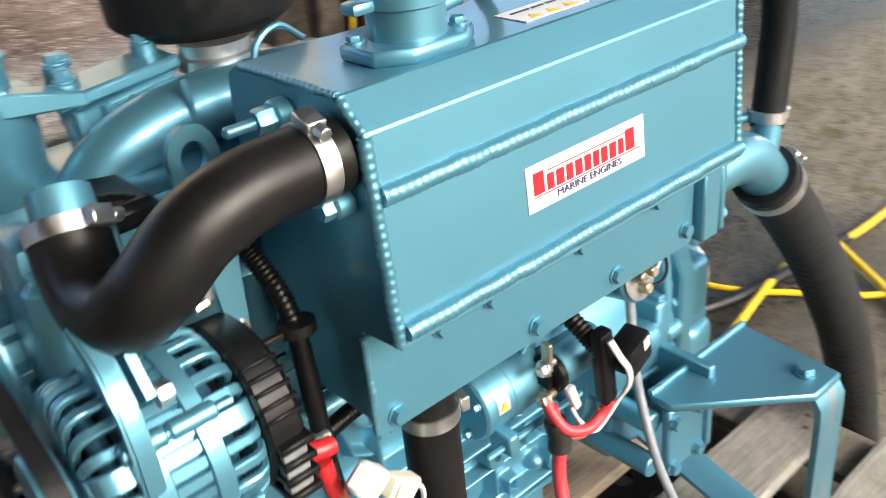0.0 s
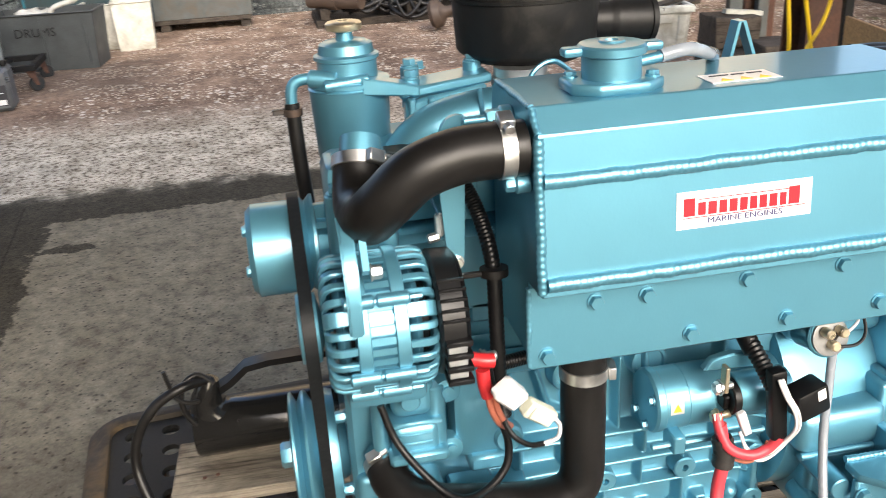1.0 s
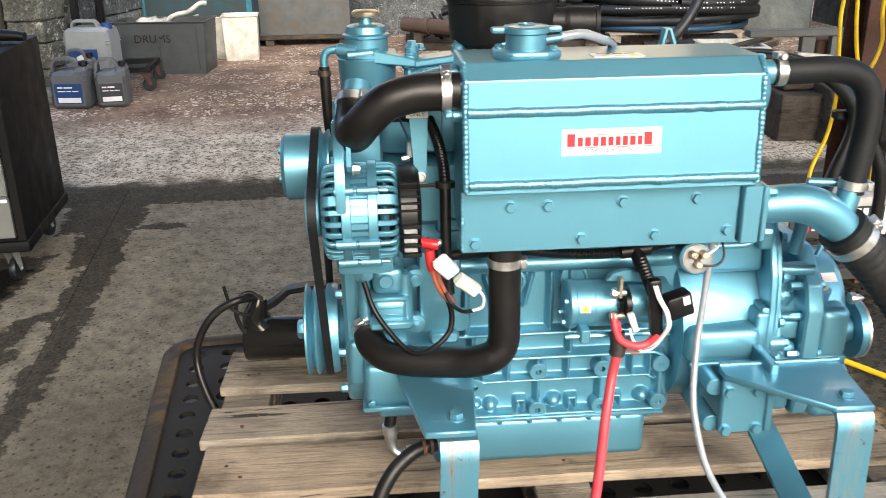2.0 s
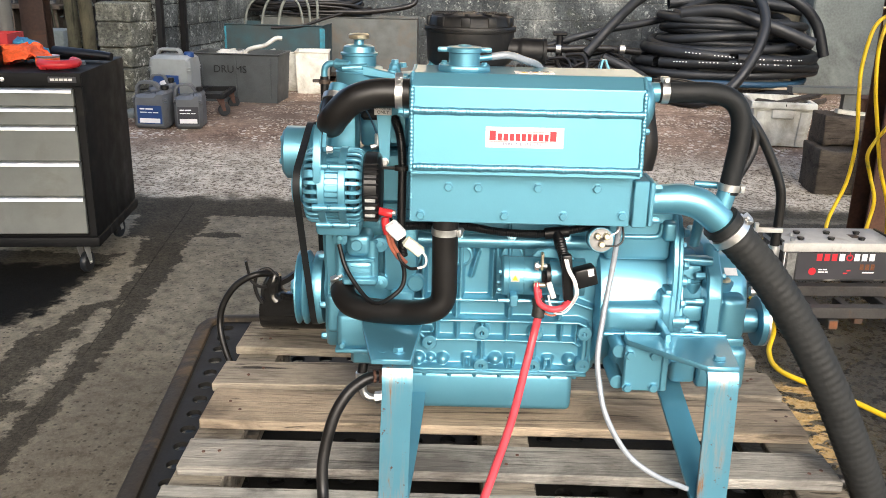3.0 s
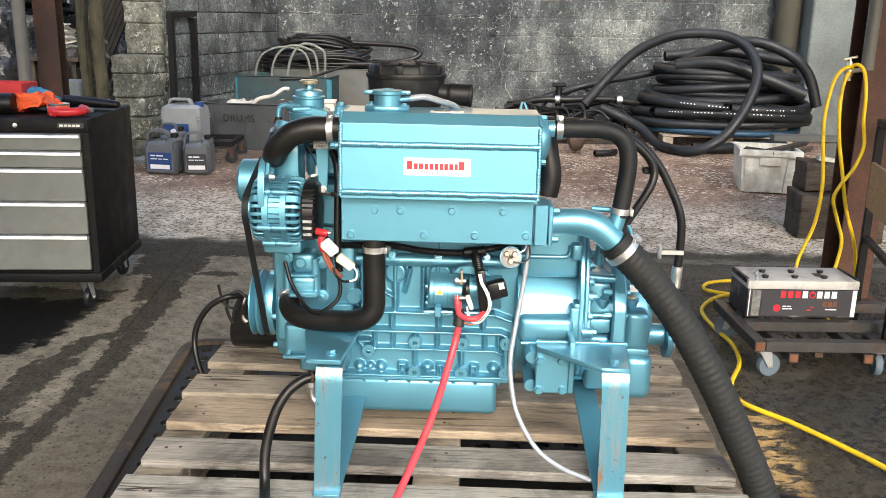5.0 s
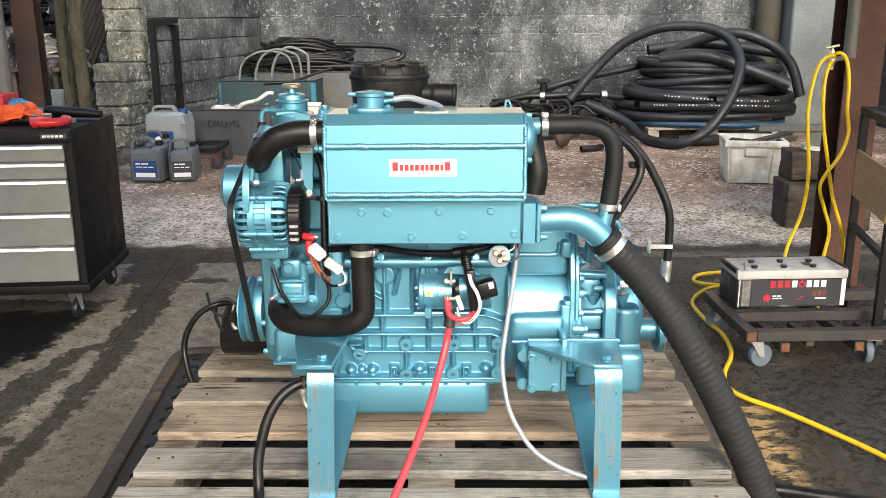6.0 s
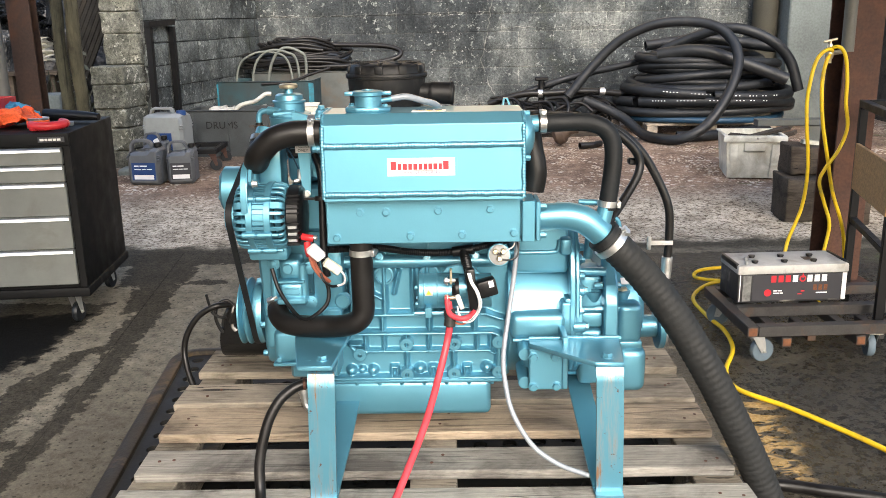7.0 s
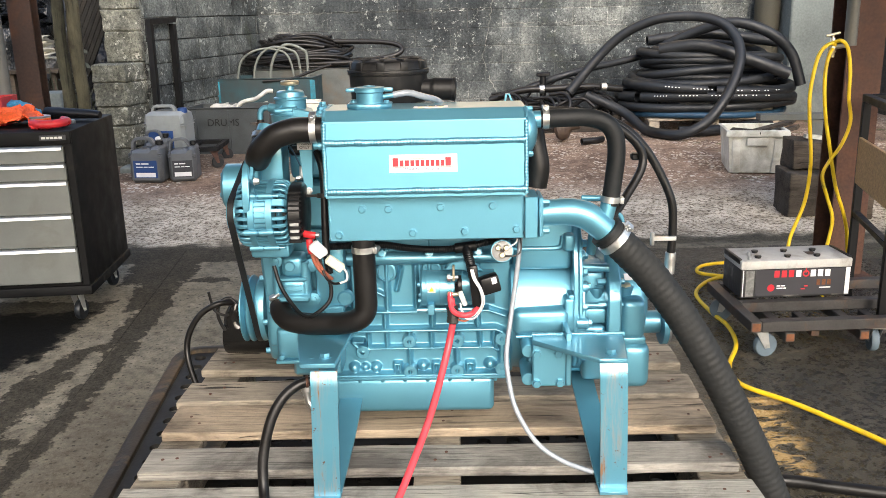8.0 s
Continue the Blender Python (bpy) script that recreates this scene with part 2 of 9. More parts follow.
PILLAR = material("smooth_grey_concrete", (0.11, 0.125, 0.12), 0.85, var=0.35, scale=2.5, bumps=0.3, bump_dist=0.005, fine=40, dirt=(0.22, 0.245, 0.235), dirt_amount=0.4)
RUST_STEEL = material("rusty_steel", (0.085, 0.04, 0.026), 0.75, metal=0.2, var=0.45, scale=9, bumps=0.3, fine=60, dirt=(0.05, 0.03, 0.025), dirt_amount=0.5)
DARK_STEEL = material("dark_mill_steel", (0.055, 0.052, 0.05), 0.5, metal=0.6, var=0.35, scale=14, bumps=0.15, dirt=(0.12, 0.06, 0.03), dirt_amount=0.35)
RUST_RAW = material("bare_rust", (0.13, 0.05, 0.02), 0.85, var=0.4, scale=30, bumps=0.3)
TABLE_STEEL = material("table_plate_steel", (0.013, 0.0125, 0.0115), 0.65, spec=0.25, var=0.4, scale=10, bumps=0.15)
TABLE_RIM = material("rusty_brown_rim", (0.024, 0.019, 0.013), 0.7, var=0.5, scale=9, bumps=0.5, dirt=(0.15, 0.095, 0.04), dirt_amount=0.35)
CHEST_BLACK = material("chest_charcoal_paint", (0.0045, 0.0045, 0.0047), 0.6, spec=0.14, var=0.25, scale=9, bumps=0.08, dirt=(0.03, 0.027, 0.022), dirt_amount=0.2)
CHEST_GREY = material("drawer_grey_paint", (0.122, 0.127, 0.117), 0.45, var=0.12, scale=8, bumps=0.08, dirt=(0.09, 0.09, 0.075), dirt_amount=0.3)
CHROME = material("polished_trim", (0.62, 0.62, 0.60), 0.4, metal=1.0, var=0.08, scale=20, bumps=0.0)
RED_PLASTIC = material("red_plastic", (0.42, 0.02, 0.024), 0.35, var=0.12, scale=20, bumps=0.05)
ORANGE_CLOTH = material("orange_glove", (0.75, 0.11, 0.03), 0.75, var=0.3, scale=30, bumps=0.5)
BLUE_CLOTH = material("blue_glove", (0.05, 0.25, 0.42), 0.7, var=0.35, scale=30, bumps=0.5)
GREY_TUB = material("grey_plastic_tub", (0.036, 0.041, 0.042), 0.55, var=0.3, scale=8, bumps=0.1, dirt=(0.048, 0.05, 0.05), dirt_amount=0.3)
WHITE_TUB = material("dirty_white_plastic", (0.58, 0.57, 0.50), 0.5, var=0.2, scale=9, bumps=0.15, dirt=(0.20, 0.165, 0.11), dirt_amount=0.75)
TEAL_BIN = material("chipped_teal_bin", (0.012, 0.045, 0.056), 0.6, var=0.4, scale=9, bumps=0.2, dirt=(0.024, 0.026, 0.025), dirt_amount=1.2)
GALV = material("galvanised_bin", (0.085, 0.092, 0.09), 0.5, metal=0.4, var=0.25, scale=10, bumps=0.15, dirt=(0.1, 0.08, 0.06), dirt_amount=0.5)
CAN_GREY = material("grey_jerrycan_plastic", (0.20, 0.212, 0.208), 0.45, var=0.1, scale=12, bumps=0.08, dirt=(0.16, 0.16, 0.15), dirt_amount=0.3)
CAN_DARK = material("slate_jerrycan_plastic", (0.092, 0.097, 0.103), 0.45, var=0.12, scale=12, bumps=0.08, dirt=(0.05, 0.05, 0.05), dirt_amount=0.3)
BLUE_PRINT = material("blue_label", (0.01, 0.04, 0.14), 0.4, var=0.1, bumps=0.0)
BAT_BLACK = material("battery_case", (0.02, 0.02, 0.021), 0.5, var=0.25, scale=15, bumps=0.1, dirt=(0.2, 0.19, 0.17), dirt_amount=0.25)
BAT_LID = material("dusty_battery_lid", (0.40, 0.395, 0.375), 0.6, var=0.15, scale=15, bumps=0.1, dirt=(0.2, 0.18, 0.15), dirt_amount=0.5)
BAT_SCUFF = material("scuffed_battery_case", (0.20, 0.20, 0.19), 0.6, var=0.4, scale=40, bumps=0.2, dirt=(0.03, 0.03, 0.03), dirt_amount=1.2)
OSB = material("chipboard", (0.36, 0.215, 0.095), 0.8, var=0.35, scale=60, bumps=0.3)
TARP = material("black_sheeting", (0.010, 0.012, 0.015), 0.3, spec=0.3, var=0.3, scale=6, bumps=0.9, bump_dist=0.03, fine=14)
CASTOR_GREY = material("castor_tyre", (0.085, 0.115, 0.14), 0.6, var=0.15, scale=30)
ZINC = material("zinc_plate", (0.5, 0.5, 0.48), 0.4, metal=0.8, var=0.15, scale=30, dirt=(0.25, 0.18, 0.1), dirt_amount=0.3)
TEAL_TRIM = material("chipped_teal_trim", (0.015, 0.14, 0.19), 0.6, var=0.4, scale=14, bumps=0.2, dirt=(0.04, 0.05, 0.05), dirt_amount=0.5)
PIPE_GREY = material("grey_pipe", (0.12, 0.115, 0.10), 0.6, var=0.2, scale=8)
MANIFOLD_BROWN = material("brown_fitting", (0.06, 0.04, 0.028), 0.6, var=0.2, scale=20)


def ground_material():
    """Yard concrete: brown damp slab, pale worn ramp, then a gravelly apron, with wet patches, run-off streaks and
    painted shade by the chest and table.
    """
    m = bpy.data.materials.new("yard_concrete")
    m.use_nodes = True
    nt = m.node_tree
    b = nt.nodes["Principled BSDF"]
    tc = nt.nodes.new("ShaderNodeTexCoord")
    sep = nt.nodes.new("ShaderNodeSeparateXYZ")
    nt.links.new(tc.outputs['Object'], sep.inputs[0])
    px, py = sep.outputs[0], sep.outputs[1]

    def op(kind, a, c=0.0, e=0.0):
        n = nt.nodes.new("ShaderNodeMath")
        n.operation = kind
        for s, v in zip(n.inputs, (a, c, e)):
            if isinstance(v, (int, float)):
                s.default_value = v
            else:
                nt.links.new(v, s)
        return n.outputs[0]

    def band(src, lo, hi, to0=0.0, to1=1.0):
        n = nt.nodes.new("ShaderNodeMapRange")
        n.inputs[1].default_value, n.inputs[2].default_value = lo, hi
        n.inputs[3].default_value, n.inputs[4].default_value = to0, to1
        nt.links.new(src, n.inputs[0])
        return n.outputs[0]

    def pebbles(scale):
        v = nt.nodes.new("ShaderNodeTexVoronoi")
        v.inputs['Scale'].default_value = scale
        nt.links.new(tc.outputs['Object'], v.inputs[0])
        return v

    mid = noise_tex(nt, 4.2, 8, 0.68)
    rough = noise_tex(nt, 17, 7, 0.72)
    fine = noise_tex(nt, 75, 5, 0.75)
    stone = pebbles(42)
    grit = pebbles(95)
    wob = op('MULTIPLY', op('SUBTRACT', mid, 0.5), 0.5)
    yy = op('ADD', py, wob)
    xx = op('ADD', px, op('MULTIPLY', op('SUBTRACT', rough, 0.5), 0.35))

    # worn slab: brown-grey paste with exposed aggregate
    slab = mixc(nt, fine, (0.106, 0.097, 0.073), (0.320, 0.286, 0.218))
    slab = mixc(nt, 0.8, slab, ramp(nt, rough, [(0.34, (0.45, 0.43, 0.42)), (0.5, (0.95, 0.95, 0.95)), (0.66, (1.3, 1.28, 1.24))]), 'MULTIPLY')
    slab = mixc(nt, 0.6, slab, ramp(nt, mid, [(0.34, (0.55, 0.53, 0.5)), (0.66, (1.15, 1.15, 1.15))]), 'MULTIPLY')
    pit = pebbles(36)
    pits = mixc(nt, 1.0, ramp(nt, pit.outputs['Color'], [(0.52, (0, 0, 0)), (0.60, (0.75, 0.75, 0.75))]), ramp(nt, op('ADD', pit.outputs['Distance'], op('MULTIPLY', op('SUBTRACT', fine, 0.5), 0.5)), [(0.16, (1, 1, 1)), (0.30, (0, 0, 0))]), 'MULTIPLY')
    slab = mixc(nt, pits, slab, (0.032, 0.028, 0.023))
    slab = mixc(nt, ramp(nt, stone.outputs['Distance'], [(0.10, (0.8, 0.8, 0.8)), (0.2, (0, 0, 0))]), slab, (0.05, 0.043, 0.035))
    slab = mixc(nt, ramp(nt, grit.outputs['Distance'], [(0.06, (0.7, 0.7, 0.7)), (0.14, (0, 0, 0))]), slab, (0.36, 0.31, 0.25))
    pale = mixc(nt, ramp(nt, noise_tex(nt, 32, 10, 0.76), [(0.44, (0, 0, 0)), (0.50, (1, 1, 1))]), (0.17, 0.130, 0.092), (0.62, 0.55, 0.44))
    pale = mixc(nt, 0.7, pale, ramp(nt, fine, [(0.34, (0.55, 0.53, 0.5)), (0.62, (1.2, 1.2, 1.2))]), 'MULTIPLY')
    pale = mixc(nt, 0.75, pale, ramp(nt, mid, [(0.38, (0.42, 0.38, 0.34)), (0.58, (1.05, 1.05, 1.05))]), 'MULTIPLY')
    chip = pebbles(17)
    small = pebbles(38)
    soil = mixc(nt, ramp(nt, noise_tex(nt, 2.4, 8, 0.7), [(0.36, (0, 0, 0)), (0.62, (1, 1, 1))]), (0.15, 0.100, 0.072), (0.345, 0.245, 0.18))
    soil = mixc(nt, 0.8, soil, ramp(nt, fine, [(0.34, (0.5, 0.48, 0.46)), (0.64, (1.3, 1.3, 1.28))]), 'MULTIPLY')
    soil = mixc(nt, 0.7, soil, ramp(nt, rough, [(0.36, (0.5, 0.48, 0.46)), (0.6, (1.15, 1.15, 1.15))]), 'MULTIPLY')
    where = ramp(nt, noise_tex(nt, 3.1, 7, 0.7, distort=0.4), [(0.45, (0.04, 0.04, 0.04)), (0.55, (1, 1, 1))])
    one = mixc(nt, 1.0, ramp(nt, chip.outputs['Color'], [(0.50, (0, 0, 0)), (0.54, (1, 1, 1))]), ramp(nt, chip.outputs['Distance'], [(0.30, (1, 1, 1)), (0.42, (0, 0, 0))]), 'MULTIPLY')
    two = mixc(nt, 1.0, ramp(nt, small.outputs['Color'], [(0.44, (0, 0, 0)), (0.50, (1, 1, 1))]), ramp(nt, small.outputs['Distance'], [(0.32, (1, 1, 1)), (0.45, (0, 0, 0))]), 'MULTIPLY')
    gravel = mixc(nt, op('MULTIPLY', two, where), soil, (0.70, 0.60, 0.46))
    gravel = mixc(nt, op('MULTIPLY', one, op('MULTIPLY', where, 0.8)), gravel, (0.66, 0.60, 0.51))
    gravel = mixc(nt, 0.6, gravel, ramp(nt, mid, [(0.34, (0.55, 0.52, 0.5)), (0.62, (1.08, 1.08, 1.08))]), 'MULTIPLY')
    col = mixc(nt, band(yy, 4.33, 4.45), slab, pale)
    col = mixc(nt, band(yy, 5.35, 6.0), col, gravel)

    ragged = op('MULTIPLY', op('SUBTRACT', noise_tex(nt, 11, 6, 0.66), 0.5), 0.22)

    def streak(x0, y0, x1, y1, w, edge=0.014, jag=1.0):
        """A ragged-bordered strip from (x0, y0) to (x1, y1): damp run-off, other marks and painted shade."""
        dx, dy = x1 - x0, y1 - y0
        n = math.hypot(dx, dy)
        dx, dy = dx / n, dy / n
        along = op('ADD', op('MULTIPLY', op('SUBTRACT', px, x0), dx), op('MULTIPLY', op('SUBTRACT', py, y0), dy))
        across = op('ABSOLUTE', op('SUBTRACT', op('MULTIPLY', op('SUBTRACT', px, x0), dy), op('MULTIPLY', op('SUBTRACT', py, y0), dx)))
        past = op('MAXIMUM', op('SUBTRACT', 0.0, along), op('SUBTRACT', along, n))
        d = op('MAXIMUM', op('ADD', across, op('MULTIPLY', ragged, jag)), op('ADD', op('ADD', past, op('MULTIPLY', ragged, jag)), w * 0.6))
        return op('SUBTRACT', 1.0, band(d, w - edge, w + 0.002))

    damp = None
    # streaks ending at x = -1.95 carry chest shade as well as damp
    for args in ((-1.45, 0.4, -1.46, 1.75, 0.06), (-1.46, 1.7, -1.47, 2.3, 0.07), (-1.47, 2.28, -1.51, 2.6, 0.075), (-1.51, 2.5, -1.55, 3.05, 0.09), (-1.57, 3.0, -1.68, 3.6, 0.13), (-1.70, 3.55, -1.78, 4.2, 0.22), (-1.52, 2.44, -1.68, 2.34, 0.045), (-1.67, 2.36, -1.71, 2.04, 0.06), (-1.71, 2.08, -1.74, 1.3, 0.10), (-1.74, 1.4, -2.0, 0.4, 0.2), (-3.6, 2.85, -1.95, 2.80, 0.34), (-2.6, 2.3, -1.95, 2.45, 0.20), (-1.48, 3.53, -1.22, 3.52, 0.045), (-2.3, 4.05, 1.0, 4.2, 0.16), (0.95, 3.7, 3.4, 3.75, 0.35), (-2.1, 0.9, -3.0, 0.1, 0.36)):
        s = streak(*args)
        damp = s if damp is None else op('MAXIMUM', damp, s)
    groove = op('MAXIMUM', streak(-1.42, 1.0, -1.55, 2.52, 0.006, 0.005, 0.03), streak(-1.55, 2.52, -1.72, 4.24, 0.009, 0.005, 0.05))
    # streaky gold-coloured patch on the ground right of the table
    gold_patch = op('MULTIPLY', streak(1.28, 1.10, 1.36, 1.72, 0.15, 0.08), ramp(nt, noise_tex(nt, 11, 6, 0.6, stretch=(0.8, 1.7, 1), distort=0.8), [(0.48, (0, 0, 0)), (0.52, (1, 1, 1))]))
    wet_n = noise_tex(nt, 1.6, 6, 0.62, distort=0.6)
    near = op('SUBTRACT', 1.0, band(yy, 3.7, 4.25))
    side = op('MULTIPLY', band(xx, 0.8, 1.3), op('SUBTRACT', 1.0, op('MULTIPLY', band(xx, 2.35, 2.8), op('SUBTRACT', 1.0, band(yy, 1.7, 2.2)))))
    pool = op('MULTIPLY', op('MULTIPLY', near, side), band(op('ADD', wet_n, op('MULTIPLY', op('SUBTRACT', rough, 0.5), 0.7)), 0.25, 0.37))
    pool = op('MULTIPLY', pool, band(yy, 0.15, 0.75))
    pool = op('MULTIPLY', pool, band(noise_tex(nt, 30, 10, 0.76), 0.45, 0.54, 0.76, 1.0))
    # near-black wet patch under the chest, with the chest's shade put into it
    chest_wet_shade = op('MAXIMUM', streak(-3.6, 2.62, -1.98, 2.60, 0.36, 0.05, 1.5), streak(-2.7, 2.1, -2.0, 2.28, 0.20, 0.05))
    wet = op('MAXIMUM', op('MAXIMUM', op('MULTIPLY', damp, 0.85), op('MULTIPLY', chest_wet_shade, 0.97)), pool)
    gul = op('MULTIPLY', band(yy, 4.1, 4.22), op('SUBTRACT', 1.0, band(yy, 4.3, 4.4)))
    dark = op('MAXIMUM', wet, op('MULTIPLY', gul, 0.75))
    col = mixc(nt, op('MULTIPLY', op('MAXIMUM', op('MAXIMUM', dark, groove), op('MULTIPLY', pool, 1.04)), 0.95), col, mixc(nt, ramp(nt, fine, [(0.44, (0, 0, 0)), (0.58, (1, 1, 1))]), (0.0045, 0.0042, 0.0034), (0.034, 0.030, 0.021)))
    col = mixc(nt, op('MULTIPLY', band(px, 2.4, 2.9), ramp(nt, noise_tex(nt, 5, 7, 0.72), [(0.57, (0, 0, 0)), (0.63, (0.7, 0.7, 0.7))])), col, (0.085, 0.095, 0.03))
    col = mixc(nt, gold_patch, col, (0.50, 0.33, 0.13))
    # falloff of light beside the table, put into the slab colour
    table_dim = op('MULTIPLY', streak(-1.25, 0.0, -1.15, 1.75, 0.42, 0.3, 1.5), band(mid, 0.32, 0.6, 0.2, 0.55))
    col = mixc(nt, chest_wet_shade, col, (0.0042, 0.0040, 0.0034))
    col = mixc(nt, table_dim, col, (0.045, 0.038, 0.030))
    oil = op('MULTIPLY', streak(-3.3, 7.0, -1.3, 7.1, 0.85, 0.5, 2.0), band(mid, 0.3, 0.55, 0.25, 0.62))
    col = mixc(nt, oil, col, (0.065, 0.052, 0.042))
    nt.links.new(band(pool, 0.0, 1.0, 0.12, 0.45), b.inputs['Specular IOR Level'])
    nt.links.new(col, b.inputs['Base Color'])
    nt.links.new(op('ADD', band(pool, 0.0, 1.0, 0.85, 0.06), op('MULTIPLY', pool, op('MULTIPLY', rough, 0.35))), b.inputs['Roughness'])
    h = op('ADD', op('ADD', op('MULTIPLY', fine, 0.8), rough), op('MULTIPLY', op('MULTIPLY', pool, noise_tex(nt, 26, 6, 0.7)), 1.8))
    bp = nt.nodes.new("ShaderNodeBump")
    bp.inputs['Distance'].default_value = 0.012
    nt.links.new(h, bp.inputs['Height'])
    nt.links.new(band(pool, 0.0, 1.0, 0.75, 0.9), bp.inputs['Strength'])
    nt.links.new(bp.outputs[0], b.inputs['Normal'])
    return m


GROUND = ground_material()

RENDER_TAN = wall_material("tan_render", (0.30, 0.24, 0.17), (0.50, 0.41, 0.29), (0.62, 0.53, 0.40), (0.40, 0.36, 0.26))
SHEET_GREY = material("weathered_sheeting", (0.16, 0.17, 0.17), 0.7, var=0.3, scale=1.2, bumps=0.2, fine=20)
BLACK_STEEL = material("black_painted_steel", (0.006, 0.006, 0.0065), 0.55, var=0.3, scale=14, bumps=0.1, spec=0.2)
PALE_PIPE = material("dull_grey_pipe", (0.42, 0.41, 0.37), 0.5, var=0.15, scale=14, dirt=(0.2, 0.19, 0.16), dirt_amount=0.5)
IVY = material("withered_ivy", (0.02, 0.024, 0.014), 0.6, var=0.5, scale=30)
PALE_JOINT = wall_material("crumbling_pale_joint", (0.05, 0.052, 0.05), (0.13, 0.135, 0.125), (0.30, 0.30, 0.28), (0.09, 0.10, 0.06))
LEFT_RUST = material("dark_rusted_column", (0.042, 0.024, 0.018), 0.8, metal=0.1, var=0.5, scale=5, bumps=0.4, fine=50, dirt=(0.12, 0.046, 0.018), dirt_amount=0.35)
OLIVE_PIPE = material("olive_stained_pipe", (0.035, 0.032, 0.022), 0.8, var=0.35, scale=6)

# ---- mesh helpers ----
def finish(bm, angle=38):
    lim = radians(angle)
    for f in bm.faces:
        f.smooth = True
    for e in bm.edges:
        if len(e.link_faces) == 2 and e.calc_face_angle(0) > lim:
            e.smooth = False


def mesh_of(name, bm, mat):
    bm.normal_update()
    finish(bm)
    me = bpy.data.meshes.new(name)
    bm.to_mesh(me)
    bm.free()
    me.materials.append(mat)
    return me


def part(name, bm, mat, parent, label=""):
    ob = new(name, mesh_of(name, bm, mat))
    ob.parent = parent
    return tagged(ob, label)


def thing(name, label, category, at=(0, 0, 0), rz=0.0, group="", kind=""):
    ob = new(name)
    ob.matrix_basis = pose(*at, 0, 0, rz)
    ob.empty_display_size = 0.05
    return tagged(ob, label, category, group, kind)


def solid(name, bm, mat, label, category, group="", kind=""):
    return tagged(new(name, mesh_of(name, bm, mat)), label, category, group, kind)


def B():
    return bmesh.new()


def put(bm, other, m=None):
    """Adds the bmesh other to bm."""
    me = bpy.data.meshes.new("tmp")
    other.to_mesh(me)
    other.free()
    if m is not None:
        me.transform(m)
    bm.from_mesh(me)
    bpy.data.meshes.remove(me)
    return bm


def box(bm, lo, hi, bev=0.002, seg=1, m=None, drop=0.0):
    """A bevelled box from corner lo to corner hi."""
    o = B()
    r = bmesh.ops.create_cube(o, size=1)
    lo, hi = Vector(lo), Vector(hi)
    for v in r['verts']:
        v.co = Vector([lo[i] + (hi[i] - lo[i]) * (v.co[i] + 0.5) for i in range(3)])
    if bev:
        bmesh.ops.bevel(o, geom=list(o.edges), offset=bev, segments=seg, affect='EDGES', profile=0.5)
    return put(bm, o, m)


def frame_of(d):
    d = Vector(d).normalized()
    a = Vector((0, 0, 1)) if abs(d.z) < 0.9 else Vector((1, 0, 0))
    u = d.cross(a).normalized()
    return u, d.cross(u).normalized()


def lathe(bm, p0, axis, profile, seg=24, closed=True):
    """Turns a profile of (distance along the axis, radius) round the axis from p0."""
    p0, axis = Vector(p0), Vector(axis).normalized()
    u, w = frame_of(axis)
    rings = []
    for s, r in profile:
        rings.append([bm.verts.new(p0 + axis * s + (u * math.cos(2 * math.pi * i / seg) + w * math.sin(2 * math.pi * i / seg)) * max(r, 1e-5)) for i in range(seg)])
    for a, b in zip(rings, rings[1:]):
        for i in range(seg):
            j = (i + 1) % seg
            bm.faces.new((a[i], a[j], b[j], b[i]))
    if closed:
        bm.faces.new(rings[0][::-1])
        bm.faces.new(rings[-1])
    return bm


def cyl(bm, a, b, r, seg=20, bev=0.0015, r2=None):
    a, b = Vector(a), Vector(b)
    n = (b - a).length
    r2 = r if r2 is None else r2
    bev = min(bev, n * 0.4, r * 0.4)
    return lathe(bm, a, b - a, [(0, r - bev), (bev, r), (n - bev, r2), (n, r2 - bev)], seg)


def hexbolt(bm, p, d, r=0.0075, h=0.006, washer=True):
    """A hexagon bolt head, with its washer, as one connected piece."""
    p, d = Vector(p), Vector(d).normalized()
    u, w = frame_of(d)
    n = 24
    rows = [(0, 1.2, 0), (0.0014, 1.2, 0), (0.0016, 1.0, 1), (h * 0.8, 1.0, 1), (h, 0.84, 0.4)] if washer else [(0, 1.0, 1), (h * 0.8, 1.0, 1), (h, 0.84, 0.4)]
    rings = []
    for s, k, hexed in rows:
        ring = []
        for i in range(n):
            a = 2 * math.pi * i / n
            f = math.cos(math.pi / 6) / math.cos((a % (math.pi / 3)) - math.pi / 6)
            rr = r * k * (f * hexed + (1 - hexed))
            ring.append(bm.verts.new(p + d * s + (u * math.cos(a) + w * math.sin(a)) * rr))
        rings.append(ring)
    for a, b in zip(rings, rings[1:]):
        for i in range(n):
            j = (i + 1) % n
            bm.faces.new((a[i], a[j], b[j], b[i]))
    bm.faces.new(rings[0][::-1])
    bm.faces.new(rings[-1])
    return bm


def smooth_path(pts, n=8):
    """A Catmull-Rom curve through pts."""
    P = [Vector(p) for p in pts]
    P = [P[0] * 2 - P[1]] + P + [P[-1] * 2 - P[-2]]
    out = []
    for i in range(1, len(P) - 2):
        a, b, c, d = P[i - 1:i + 3]
        for k in range(n):
            t = k / n
            out.append(0.5 * ((2 * b) + (c - a) * t + (2 * a - 5 * b + 4 * c - d) * t * t + (3 * b - a - 3 * c + d) * t ** 3))
    out.append(P[-2])
    return out


